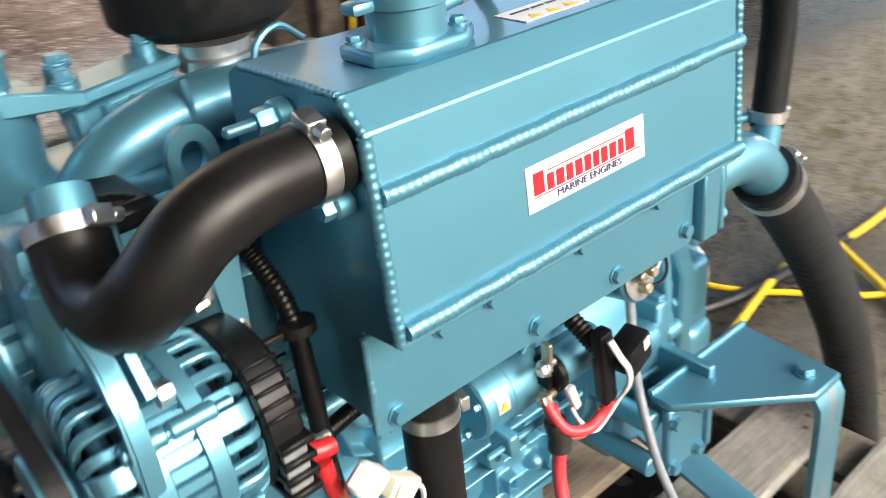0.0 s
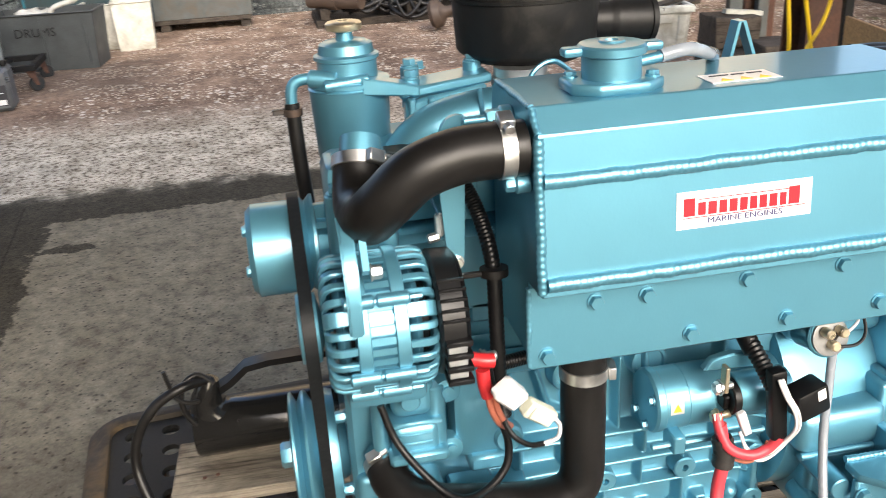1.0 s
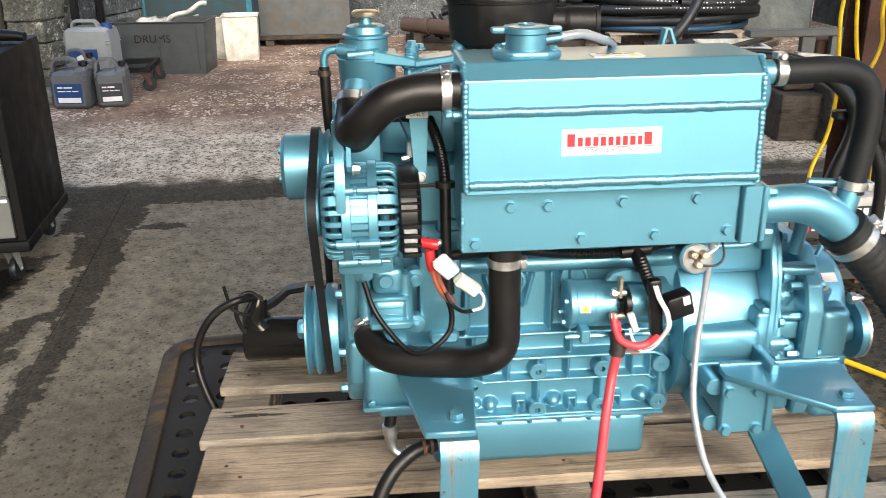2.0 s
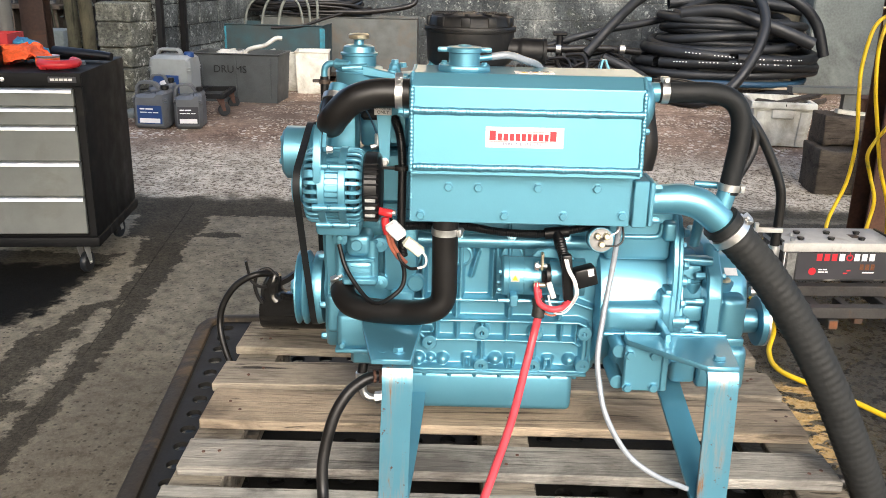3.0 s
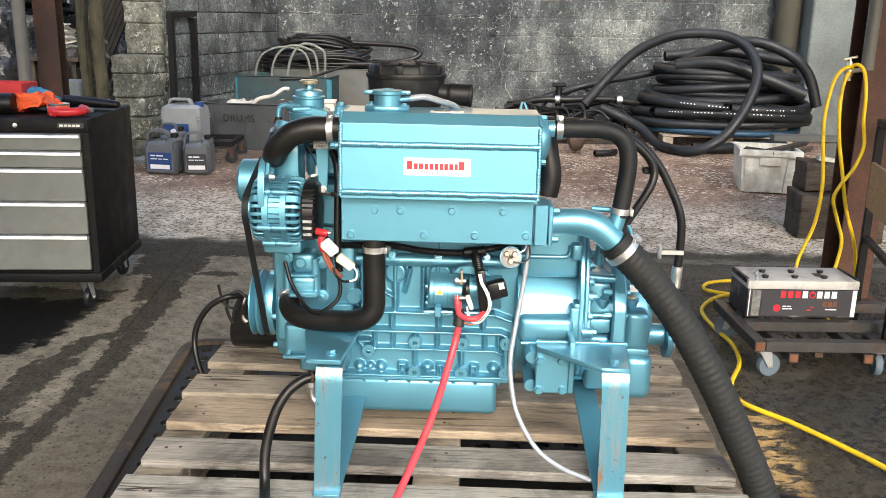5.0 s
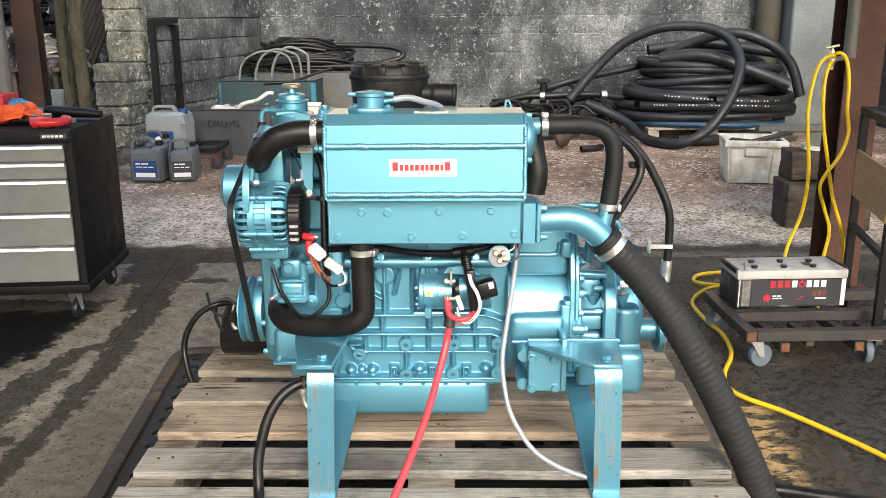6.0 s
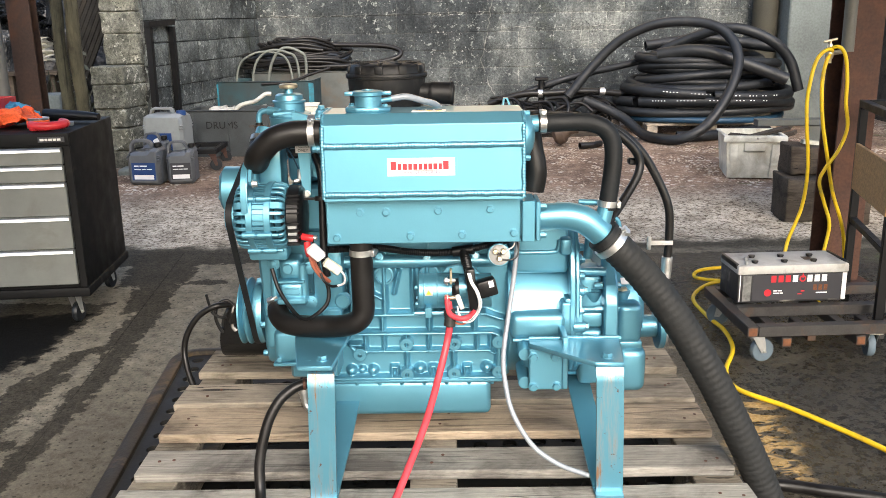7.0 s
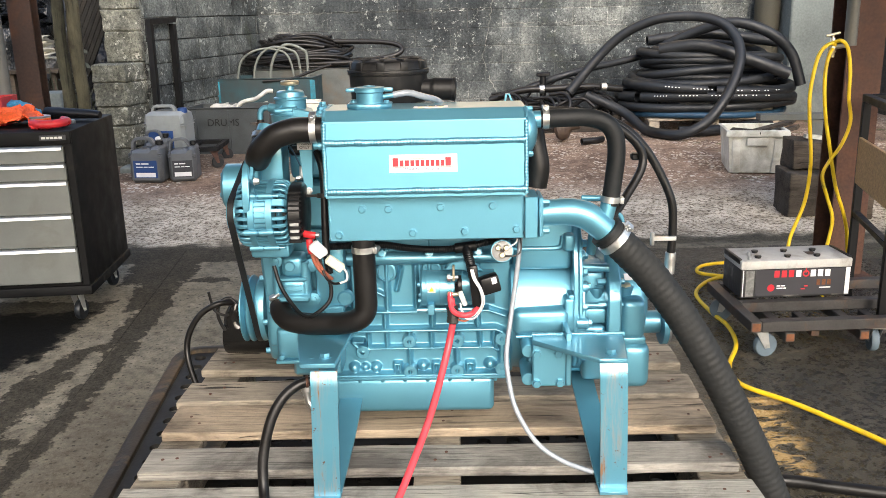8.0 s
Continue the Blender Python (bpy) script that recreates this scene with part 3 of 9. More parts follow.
def even_path(pts, step):
    """The curve through pts, cut into even steps."""
    src = smooth_path(pts, 24)
    out, left = [src[0]], step
    for a, c in zip(src, src[1:]):
        d = (c - a).length
        pos = 0.0
        while d - pos >= left:
            pos += left
            out.append(a.lerp(c, pos / d))
            left = step
        left -= d - pos
    return out


def tube(bm, pts, r, seg=12, n=8, ridges=0.0, hollow=0.0, curve=True):
    """Sweeps a round section along a curve; ridges give a corrugated wall; hollow cuts the ends open."""
    P = smooth_path(pts, n) if curve else [Vector(p) for p in pts]
    rad = r if callable(r) else (lambda s: r)
    d = (P[1] - P[0]).normalized()
    u, w = frame_of(d)
    rings, N = [], len(P)
    for i, p in enumerate(P):
        d = ((P[min(i + 1, N - 1)] - P[max(i - 1, 0)])).normalized()
        u = (u - d * u.dot(d)).normalized()
        w = d.cross(u)
        rr = rad(i / (N - 1)) + (ridges if i % 2 else 0)
        rings.append([bm.verts.new(p + (u * math.cos(2 * math.pi * k / seg) + w * math.sin(2 * math.pi * k / seg)) * rr) for k in range(seg)])
    for a, b in zip(rings, rings[1:]):
        for k in range(seg):
            j = (k + 1) % seg
            bm.faces.new((a[k], a[j], b[j], b[k]))
    for ring, p, sgn, q in ((rings[0], P[0], 1, P[1]), (rings[-1], P[-1], -1, P[-2])):
        if hollow:
            inner = [bm.verts.new(p + (v.co - p) * hollow) for v in ring]
            dv = (q - p).normalized() * 4 * rad(0)
            deep = [bm.verts.new(v.co + dv) for v in inner]
            for A, C in ((ring, inner), (inner, deep)):
                for k in range(seg):
                    j = (k + 1) % seg
                    f = (A[j], A[k], C[k], C[j]) if sgn > 0 else (A[k], A[j], C[j], C[k])
                    bm.faces.new(f)
            bm.faces.new(deep[::-1] if sgn > 0 else deep)
        else:
            bm.faces.new(ring[::-1] if sgn > 0 else ring)
    return bm


def plate(bm, outline, depth, origin=(0, 0, 0), ux=(1, 0, 0), uy=(0, 0, 1), bev=0.001):
    """Extrudes a flat outline of (a, b) points by depth along ux x uy."""
    ux, uy, o = Vector(ux), Vector(uy), Vector(origin)
    nz = ux.cross(uy).normalized()
    t = B()
    vs = [t.verts.new(o + ux * a + uy * b) for a, b in outline]
    f = t.faces.new(vs)
    ext = bmesh.ops.extrude_face_region(t, geom=[f])
    bmesh.ops.translate(t, verts=[v for v in ext['geom'] if isinstance(v, bmesh.types.BMVert)], vec=nz * depth)
    bmesh.ops.recalc_face_normals(t, faces=list(t.faces))
    if bev:
        bmesh.ops.bevel(t, geom=list(t.edges), offset=bev, segments=1, affect='EDGES')
    return put(bm, t)


def strap(bm, pts, width, thick, side):
    """A flat bar of that width (along side) and thickness bent along pts."""
    P = [Vector(p) for p in pts]
    side = Vector(side).normalized()
    rows = []
    for i, p in enumerate(P):
        d = (P[min(i + 1, len(P) - 1)] - P[max(i - 1, 0)]).normalized()
        nn = side.cross(d).normalized() * thick / 2
        s = side * width / 2
        rows.append([bm.verts.new(p + q) for q in (-s - nn, s - nn, s + nn, -s + nn)])
    for a, b in zip(rows, rows[1:]):
        for k in range(4):
            j = (k + 1) % 4
            bm.faces.new((a[k], a[j], b[j], b[k]))
    bm.faces.new(rows[0][::-1])
    bm.faces.new(rows[-1])
    bmesh.ops.recalc_face_normals(bm, faces=list(bm.faces))
    return bm


def ring_clamp(parent, p, d, r, width=0.011, screw_dir=(0, 0, 1)):
    """A worm-drive hose clamp round a hose of radius r at p along d."""
    p, d = Vector(p), Vector(d).normalized()
    b = B()
    lathe(b, p - d * width / 2, d, [(0, r), (0, r + 0.0016), (width, r + 0.0016), (width, r)], 28)
    c = part("hose_clamp", b, STEEL, parent, "bright steel worm-drive clamp")
    s = Vector(screw_dir)
    s = (s - d * s.dot(d)).normalized()
    t = d.cross(s)
    b = B()
    q = p + s * (r + 0.004)
    box(b, (-0.011, -width * 0.55, -0.0035), (0.006, width * 0.55, 0.004), 0.001, m=Matrix.Translation(q) @ Matrix((t, d, s)).transposed().to_4x4())
    cyl(b, q + t * 0.006, q + t * 0.014, 0.0045, 8, 0.0005)
    part("screw", b, STEEL, c)
    return c


def bar_text(bm, x0, z0, widths, h, gap, y, thick=0.0006):
    """A line of unreadable print as plain bars."""
    x = x0
    for w in widths:
        box(bm, (x, y - thick, z0), (x + w, y, z0 + h), 0)
        x += w + gap
    return bm


def text_part(name, words, size, mat, parent, m, align='CENTER', depth=0.0004):
    cu = bpy.data.curves.new(name, 'FONT')
    cu.body, cu.size, cu.align_x, cu.extrude, cu.resolution_u = words, size, align, depth, 3
    tmp = bpy.data.objects.new("tmp_text", cu)
    scene.collection.objects.link(tmp)
    me = bpy.data.meshes.new_from_object(tmp.evaluated_get(bpy.context.evaluated_depsgraph_get()))
    bpy.data.objects.remove(tmp)
    me.materials.clear()
    me.materials.append(mat)
    ob = new(name, me)
    ob.parent = parent
    ob.matrix_basis = m
    return ob

# ---- the yard: ground and walls ----
def yard_height(y):
    """The yard is level in the work bay and ramps up gently beyond the gully."""
    f = min(1.0, max(0.0, (y - 4.35) / 3.0))
    return 0.17 * f * f * (3 - 2 * f)


b = B()
ys = [-60, -20, -8] + [-4 + 0.25 * i for i in range(60)] + [14, 20, 60]
xs = [-60, -20, -8] + [-6 + 0.5 * i for i in range(26)] + [10, 20, 60]
grid = [[b.verts.new((x, y, yard_height(y) + (0.006 * noise.noise(Vector((x * 0.7, y * 0.7, 0))) if -6 < x < 7 and -4 < y < 11 else 0) - 0.004)) for x in xs] for y in ys]
for ra, rb in zip(grid, grid[1:]):
    for i in range(len(xs) - 1):
        b.faces.new((ra[i], ra[i + 1], rb[i + 1], rb[i]))
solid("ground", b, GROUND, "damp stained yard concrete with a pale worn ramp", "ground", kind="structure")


def block_wall(name, label, p0, p1, z1, thick, length, height, mat, seed, joint=0.008, joint_mat=None, jag=0.004):
    """A wall of separate blocks with recessed joints, from p0 to p1 on the ground; its face is on the right-hand side of p0 -> p1."""
    p0, p1 = Vector((*p0, 0)), Vector((*p1, 0))
    d = (p1 - p0).normalized()
    nrm = Vector((d.y, -d.x, 0))
    L = (p1 - p0).length
    root = thing(name, label, "wall", kind="structure")
    bm = B()
    core = Matrix.Translation(p0) @ Matrix((d, -nrm, Vector((0, 0, 1)))).transposed().to_4x4()
    box(bm, (0, 0.003 + 1.3 * jag, 0), (L, thick, z1), 0.0, m=core)
    part("mortar_core", bm, joint_mat or MORTAR, root, "pale mortar bed of the block wall")
    rnd = random.Random(seed)
    meshes = []
    for k in range(5):
        bm = B()
        box(bm, (0, 0, 0), (length - joint, 0.06, height - joint), 0.004)
        for v in bm.verts:
            v.co += Vector((rnd.uniform(-jag, jag), rnd.uniform(-jag, jag), rnd.uniform(-jag, jag)))
        meshes.append(mesh_of("block", bm, mat))
    rows = int(z1 / height)
    for r in range(rows):
        x = -length / 2 if r % 2 else 0.0
        while x < L - 0.02:
            a, e = max(x, 0.0), min(x + length, L)
            if e - a > 0.05:
                ob = new("block", meshes[rnd.randrange(5)])
                ob.parent = root
                sx = (e - a) / length
                ob.matrix_basis = Matrix.Translation(p0 + d * a + Vector((0, 0, r * height)) + nrm * rnd.uniform(-0.003, 0.003)) @ Matrix((d, -nrm, Vector((0, 0, 1)))).transposed().to_4x4() @ Matrix.Diagonal((sx, 1, 1, 1))
            x += length
    return root


# the rusty column, the pipe, the timber posts and the concrete pillar that carry the shed
def i_column(name, label, x, y, w, d, h, rz=0, mat=None):
    mat = mat or RUST_STEEL
    root = thing(name, label, "column", (x, y, 0), rz, kind="structure")
    bm = B()
    t = 0.012
    box(bm, (-w / 2, -d / 2, 0), (w / 2, -d / 2 + t, h), 0.002)
    box(bm, (-w / 2, d / 2 - t, 0), (w / 2, d / 2, h), 0.002)
    part("flange", bm, mat, root)
    bm = B()
    box(bm, (-0.005, -d / 2 + t, 0), (0.005, d / 2 - t, h), 0)
    part("web", bm, mat, root)
    bm = B()
    box(bm, (-w / 2 - 0.05, -d / 2 - 0.05, 0), (w / 2 + 0.05, d / 2 + 0.05, 0.015), 0.003)
    part("base_plate", bm, mat, root)
    return root


i_column("steel_column", "rust-brown steel column standing on the concrete", -3.02, 5.06, 0.175, 0.12, 3.4, 0, LEFT_RUST)
i_column("steel_column", "red-brown painted steel column beside the tap", 2.435, 3.42, 0.21, 0.2, 3.4, 4)

bm = B()
cyl(bm, (-3.13, 4.84, 0), (-3.13, 4.84, 3.4), 0.045, 16)
solid("downpipe", bm, PIPE_GREY, "grey plastic downpipe beside the rusty column", "pipe", kind="structure")
bm = B()
cyl(bm, (2.327, 3.262, 1.335), (2.322, 3.262, 3.4), 0.033, 16)
for z in (1.5, 2.4, 3.2):
    box(bm, (2.332, 3.255, z), (2.352, 3.335, z + 0.03), 0.002)
solid("downpipe", bm, PIPE_GREY, "grey pipe clipped to the red-brown column", "pipe", kind="structure")
bm = B()
cyl(bm, (4.11, 9.82, 0), (4.11, 9.82, 3.4), 0.155, 20)
solid("downpipe", bm, OLIVE_PIPE, "thick brown pipe against the block wall", "pipe", kind="structure")
bm = B()
box(bm, (4.28, 9.45, 0), (5.12, 10.3, 3.6), 0.02)
solid("pillar", bm, PILLAR, "smooth grey concrete pillar with pale streaks", "pillar", kind="structure")

# plain walls and roof edge that close the yard
bm = B()
box(bm, (5.6, 2.8, 0), (5.75, 10.4, 2.6), 0.0)
solid("wall_east", bm, DARK_WOOD, "dark timber side wall of the shed", "wall", kind="structure")
bm = B()
box(bm, (-7.2, 2.0, 0), (-7.05, 12, 3.4), 0.0)
solid("wall_west", bm, DARK_WOOD, "dark side wall of the yard", "wall", kind="structure")
bm = B()
box(bm, (-7.2, 11.6, 0), (-2.2, 11.75, 2.2), 0.0)
solid("wall_far", bm, DARK_WOOD, "dark boarded wall behind the stacked rubbish", "wall", kind="structure")

# unseen roof over the work bay, and an unseen side wall added to block sky
# unseen; inferred from dark overhead reflections, its edges set to shape the light
bm = B()
box(bm, (-3.65, -2.5, 3.452), (5.0, 2.7, 3.6), 0.0)
solid("roof", bm, DARK_WOOD, "unseen dark roof over the work bay, shaping the light", "roof", kind="structure")
# added out of view so the engine's left end stays dark
bm = B()
box(bm, (-1.9, -9.0, 0), (-1.75, 0.5, 3.45), 0.0)
solid("wall_bay", bm, DARK_WOOD, "unseen dark wall added to keep sky light off the engine's end", "wall", kind="structure")

# unseen walls added: tan above for reflections, grey across the yard to cut sky
# gives the tank top and wet ground their tan reflection
bm = B()
box(bm, (-3.0, 10.35, 2.04), (6.5, 10.6, 8.0), 0.0)
solid("wall_upper", bm, RENDER_TAN, "unseen tan wall added above the block wall for its reflection", "wall", kind="structure")
# added out of view to cut the bright horizon off the tank front
bm = B()
box(bm, (-30, -28.3, 0), (30, -28.0, 3.4), 0.0)
solid("wall_horizon_block", bm, SHEET_GREY, "unseen grey wall added across the yard to cut the low sky", "wall", kind="structure")

# ---- table, pallet ----
def steel_table():
    """A low steel table with a perforated plate and a rusty rolled rim."""
    root = thing("work_table", "low dark steel table with round holes and a rusty rim", "table", (0.12, 0.1, 0), 5.3)
    x0, x1, y0, y1, z = -0.79, 0.70, -1.1, 1.06, 0.50
    rc, pitch, hr = 0.09, 0.0745, 0.0190
    bm = B()
    # perforated border strips: each cell is a square with a round hole
    def cell(cx, cy, sx, sy):
        n = 16
        outer, inner = [], []
        for k in range(n):
            a = 2 * math.pi * k / n
            c, s = math.cos(a), math.sin(a)
            m = max(abs(c), abs(s))
            outer.append((cx + c / m * sx / 2, cy + s / m * sy / 2))
            inner.append((cx + c * hr, cy + s * hr))
        vo = [bm.verts.new((*p, z)) for p in outer]
        vi = [bm.verts.new((*p, z)) for p in inner]
        vd = [bm.verts.new((p[0], p[1], z - 0.012)) for p in inner]
        for k in range(n):
            j = (k + 1) % n
            bm.faces.new((vo[k], vo[j], vi[j], vi[k]))
            bm.faces.new((vi[k], vi[j], vd[j], vd[k]))
    ex = 0.058
    nx, ny = int((x1 - x0 - 2 * ex) / pitch), int((y1 - y0 - 2 * ex) / pitch)
    gx, gy = (x1 - x0 - 2 * ex) / nx, (y1 - y0 - 2 * ex) / ny
    for i in range(nx):
        for j in range(ny):
            cell(x0 + ex + gx * (i + 0.5), y0 + ex + gy * (j + 0.5), gx, gy)
    for lo, hi in (((x0 + 0.04, y0 + 0.04), (x0 + ex, y1 - 0.04)), ((x1 - ex, y0 + 0.04), (x1 - 0.04, y1 - 0.04)), ((x0 + ex, y0 + 0.04), (x1 - ex, y0 + ex)), ((x0 + ex, y1 - ex), (x1 - ex, y1 - 0.04))):
        bm.faces.new([bm.verts.new((*p, z)) for p in (lo, (hi[0], lo[1]), hi, (lo[0], hi[1]))])
    part("perforated_plate", bm, TABLE_STEEL, root, "dark steel plate with rows of round holes")
    bm = B()
    # rim: a rounded-corner frame swept round the plate
    def loop(ins):
        pts = []
        r = max(rc - ins, 0.02)
        for cx, cy, a0 in ((x1 - rc, y1 - rc, 0), (x0 + rc, y1 - rc, 90), (x0 + rc, y0 + rc, 180), (x1 - rc, y0 + rc, 270)):
            for k in range(7):
                a = radians(a0 + 15 * k)
                pts.append((cx + r * math.cos(a), cy + r * math.sin(a)))
        return pts
    prof = [(0.05, z - 0.003), (0.048, z + 0.011), (0.042, z + 0.014), (0.014, z + 0.010), (0.004, z + 0.002), (0.0, z - 0.012), (0.0, z - 0.06), (0.01, z - 0.062), (0.05, z - 0.03)]
    rings = [[bm.verts.new((px, py, pz)) for px, py in loop(ins)] for ins, pz in prof]
    n = len(rings[0])
    for q, (ra, rb) in enumerate(zip(rings, rings[1:] + rings[:1])):
        for k in range(n):
            j = (k + 1) % n
            bm.faces.new((ra[k], ra[j], rb[j], rb[k]))
    bmesh.ops.recalc_face_normals(bm, faces=list(bm.faces))
    part("rim", bm, TABLE_RIM, root, "rust-brown rolled edge")
    bm = B()
    box(bm, (x0 + 0.03, y0 + 0.03, z - 0.16), (x1 - 0.03, y1 - 0.03, z - 0.15), 0)
    part("tray", bm, DARK_STEEL, root)
    for sx in (x0 + 0.12, x1 - 0.12):
        for sy in (y0 + 0.12, y1 - 0.12):
            bm = B()
            box(bm, (sx - 0.03, sy - 0.03, 0), (sx + 0.03, sy + 0.03, z - 0.02), 0.003)
            part("leg", bm, DARK_STEEL, root)
    return root


steel_table()


def pallet():
    root = thing("pallet", "weathered grey timber pallet on the steel table", "pallet", (0.13, 0, 0))
    top, rnd = 0.635, random.Random(4)
    boards = [(0.572, 0.738), (0.374, 0.497), (0.200, 0.346), (0.023, 0.128), (-0.142, -0.041), (-0.31, -0.205), (-0.48, -0.378)]
    ends = [(-0.655, 0.655), (-0.66, 0.65), (-0.645, 0.642), (-0.642, 0.64), (-0.648, 0.645), (-0.64, 0.64), (-0.64, 0.64)]
    for (ya, yb), (xa, xb) in zip(boards, ends):
        bm = B()
        box(bm, (xa, ya, top - 0.022), (xb, yb, top), 0.003)
        bmesh.ops.subdivide_edges(bm, edges=[e for e in bm.edges if abs((e.verts[0].co - e.verts[1].co).x) > 0.5], cuts=14)
        ph = rnd.uniform(0, 9)
        for v in bm.verts:
            w = noise.noise(Vector((v.co.x * 4 + ph, v.co.y * 9, ph)))
            v.co.z += 0.0035 * noise.noise(Vector((v.co.x * 2.2 + ph, ya * 3, 3)))
            v.co.y += 0.004 * w
            v.co.x += 0.01 * noise.noise(Vector((v.co.y * 30 + ph, 5, v.co.x)))
        ob = part("deck_board", bm, GREY_DECK if yb < 0.2 else DECK_WOOD, root)
        for nx in (-0.60, -0.57, 0.0, 0.03, 0.58, 0.61):
            nb = B()
            ny = ya + (yb - ya) * rnd.uniform(0.25, 0.75)
            xx = nx + rnd.uniform(-0.012, 0.012)
            lathe(nb, (xx, ny, top - 0.003), (0, 0, 1), [(0, 0.0025), (0.0035, 0.004), (0.0045, 0.0035)], 8)
            part("nail", nb, RUST_STEEL, ob)
    for sx in (-0.60, 0.0, 0.60):
        bm = B()
        box(bm, (sx - 0.05, -0.48, top - 0.044), (sx + 0.05, 0.74, top - 0.0225), 0.003)
        part("stringer_board", bm, DECK_WOOD, root)
        for sy in (-0.42, 0.13, 0.68):
            bm = B()
            box(bm, (sx - 0.05, sy - 0.06, 0.527), (sx + 0.05, sy + 0.06, top - 0.0445), 0.004)
            part("pallet_block", bm, DECK_WOOD, root)
        bm = B()
        box(bm, (sx - 0.05, -0.48, 0.506), (sx + 0.05, 0.74, 0.5265), 0.003)
        part("bottom_board", bm, DECK_WOOD, root)
    return root


pallet()

# ---- engine ----
engine = thing("marine_engine", "teal-painted marine diesel engine on bent steel feet", "engine", (0, 0, 0))
TP = TEAL


def weld_bead(bm, a, c, r=0.0045, seed=1, ripple=0.00028):
    """A rippled weld bead from a to c."""
    a, c = Vector(a), Vector(c)
    n = 4 * max(3, int((c - a).length / 0.0060))
    rnd = random.Random(seed)
    wander = [Vector((rnd.uniform(-1, 1), rnd.uniform(-1, 1), rnd.uniform(-1, 1))) * 0.0005 for _ in range(n // 8 + 2)]
    swell = [rnd.uniform(-0.0005, 0.0005) for _ in range(n // 8 + 2)]
    pts = [a.lerp(c, i / n) + wander[i // 8].lerp(wander[i // 8 + 1], i % 8 / 8) for i in range(n + 1)]
    def girth(f):
        k = f * n
        q = int(k) // 8
        return r + swell[q] + (swell[q + 1] - swell[q]) * (k / 8 - q) + ripple * math.sin(k * math.pi / 2)
    tube(bm, pts, girth, 12, curve=False)
    return bm


# -- heat exchanger box
X0, X1 = -0.063, 0.315
bm = B()
sec = [(-0.0325, 1.232), (-0.0225, 1.374), (-0.0025, 1.394), (0.110, 1.394), (0.124, 1.386), (0.128, 1.37), (0.128, 1.15), (0.010, 1.15), (0.010, 1.228)]
plate(bm, sec, X1 - X0, (X0, 0, 0), (0, 1, 0), (0, 0, 1), 0.0011)
tank = part("heat_exchanger", bm, TP, engine, "welded teal header tank with a ribbed front")
for f in tank.data.polygons:
    f.use_smooth = False
bm = B()
weld_bead(bm, (X0 + 0.004, -0.0262, 1.336), (X1 - 0.002, -0.0262, 1.336), 0.0065, 1)
part("weld_bead", bm, TP, tank)
bm = B()
weld_bead(bm, (X0 + 0.004, -0.0335, 1.245), (X1 - 0.002, -0.0335, 1.245), 0.0065, 2)
part("weld_bead", bm, TP, tank)
for xx, s in ((X0 + 0.001, 3), (X1 - 0.001, 4)):
    bm = B()
    weld_bead(bm, (xx, -0.0308, 1.236), (xx, -0.0212, 1.372), 0.0046, s, 0.00036)
    weld_bead(bm, (xx, -0.0205, 1.3745), (xx, -0.003, 1.392), 0.0036, s + 20, 0.00034)
    part("weld_bead", bm, TP, tank)
bm = B()
weld_bead(bm, (X0 - 0.0005, 0.0085, 1.142), (X0 - 0.0005, 0.0085, 1.224), 0.0030, 7, 0.0003)
part("weld_bead", bm, TP, tank)
bm = B()
weld_bead(bm, (X0 + 0.0015, 0.0, 1.3925), (X0 + 0.0015, 0.108, 1.3925), 0.0028, 6, 0.0003)
part("weld_bead", bm, TP, tank)
bm = B()
box(bm, (X0 - 0.002, 0.0060, 1.139), (X1 - 0.004, 0.0105, 1.2255), 0.0015)
panel = part("manifold_panel", bm, TP, tank, "flat teal bolted panel")
for x, z in ((0.0, 1.2026), (0.0505, 1.2023), (0.1515, 1.2042), (0.252, 1.2052)):
    bm = B()
    hexbolt(bm, (x, 0.0060, z), (0, -1, 0), 0.0072, 0.0065)
    part("bolt", bm, TP, panel)
for x, z in ((-0.047, 1.1523), (0.0968, 1.1541), (0.1974, 1.1555), (0.2977, 1.158)):
    bm = B()
    hexbolt(bm, (x, 0.0060, z), (0, -1, 0), 0.0072, 0.0065)
    part("bolt", bm, TP, panel)
# end block and flange for the exhaust elbow
bm = B()
box(bm, (X1 - 0.002, -0.004, 1.14), (X1 + 0.024, 0.07, 1.222), 0.002)
box(bm, (X1 + 0.025, -0.004, 1.142), (X1 + 0.034, 0.07, 1.22), 0.002)
part("end_block", bm, TP, tank)
for z in (1.152, 1.209):
    bm = B()
    hexbolt(bm, (X1 + 0.034, 0.006, z), (1, 0, 0), 0.0065, 0.012)
    part("bolt", bm, TP, tank)

# sticker with red wordmark shapes and grey words
bm = B()
box(bm, (0.0585, -0.0332, 1.2790), (0.1855, -0.0322, 1.3125), 0.0)
sticker = part("sticker", bm, WHITE_STICKER, tank, "white sticker with a red wordmark")
yb = -0.0332
x = 0.0645
for w, h in ((0.0125, 0.0160), (0.0085, 0.0115), (0.0095, 0.0115), (0.0085, 0.0115), (0.0090, 0.0115), (0.0085, 0.0115), (0.0080, 0.0115), (0.0085, 0.0115), (0.0090, 0.0115), (0.0075, 0.0115), (0.0125, 0.0160)):
    bm = B()
    box(bm, (x + 0.0004, yb - 0.0004, 1.2905), (x + w * 0.86, yb, 1.2905 + h), 0)
    part("wordmark_bar", bm, RED_PRINT, sticker)
    x += w + 0.0009
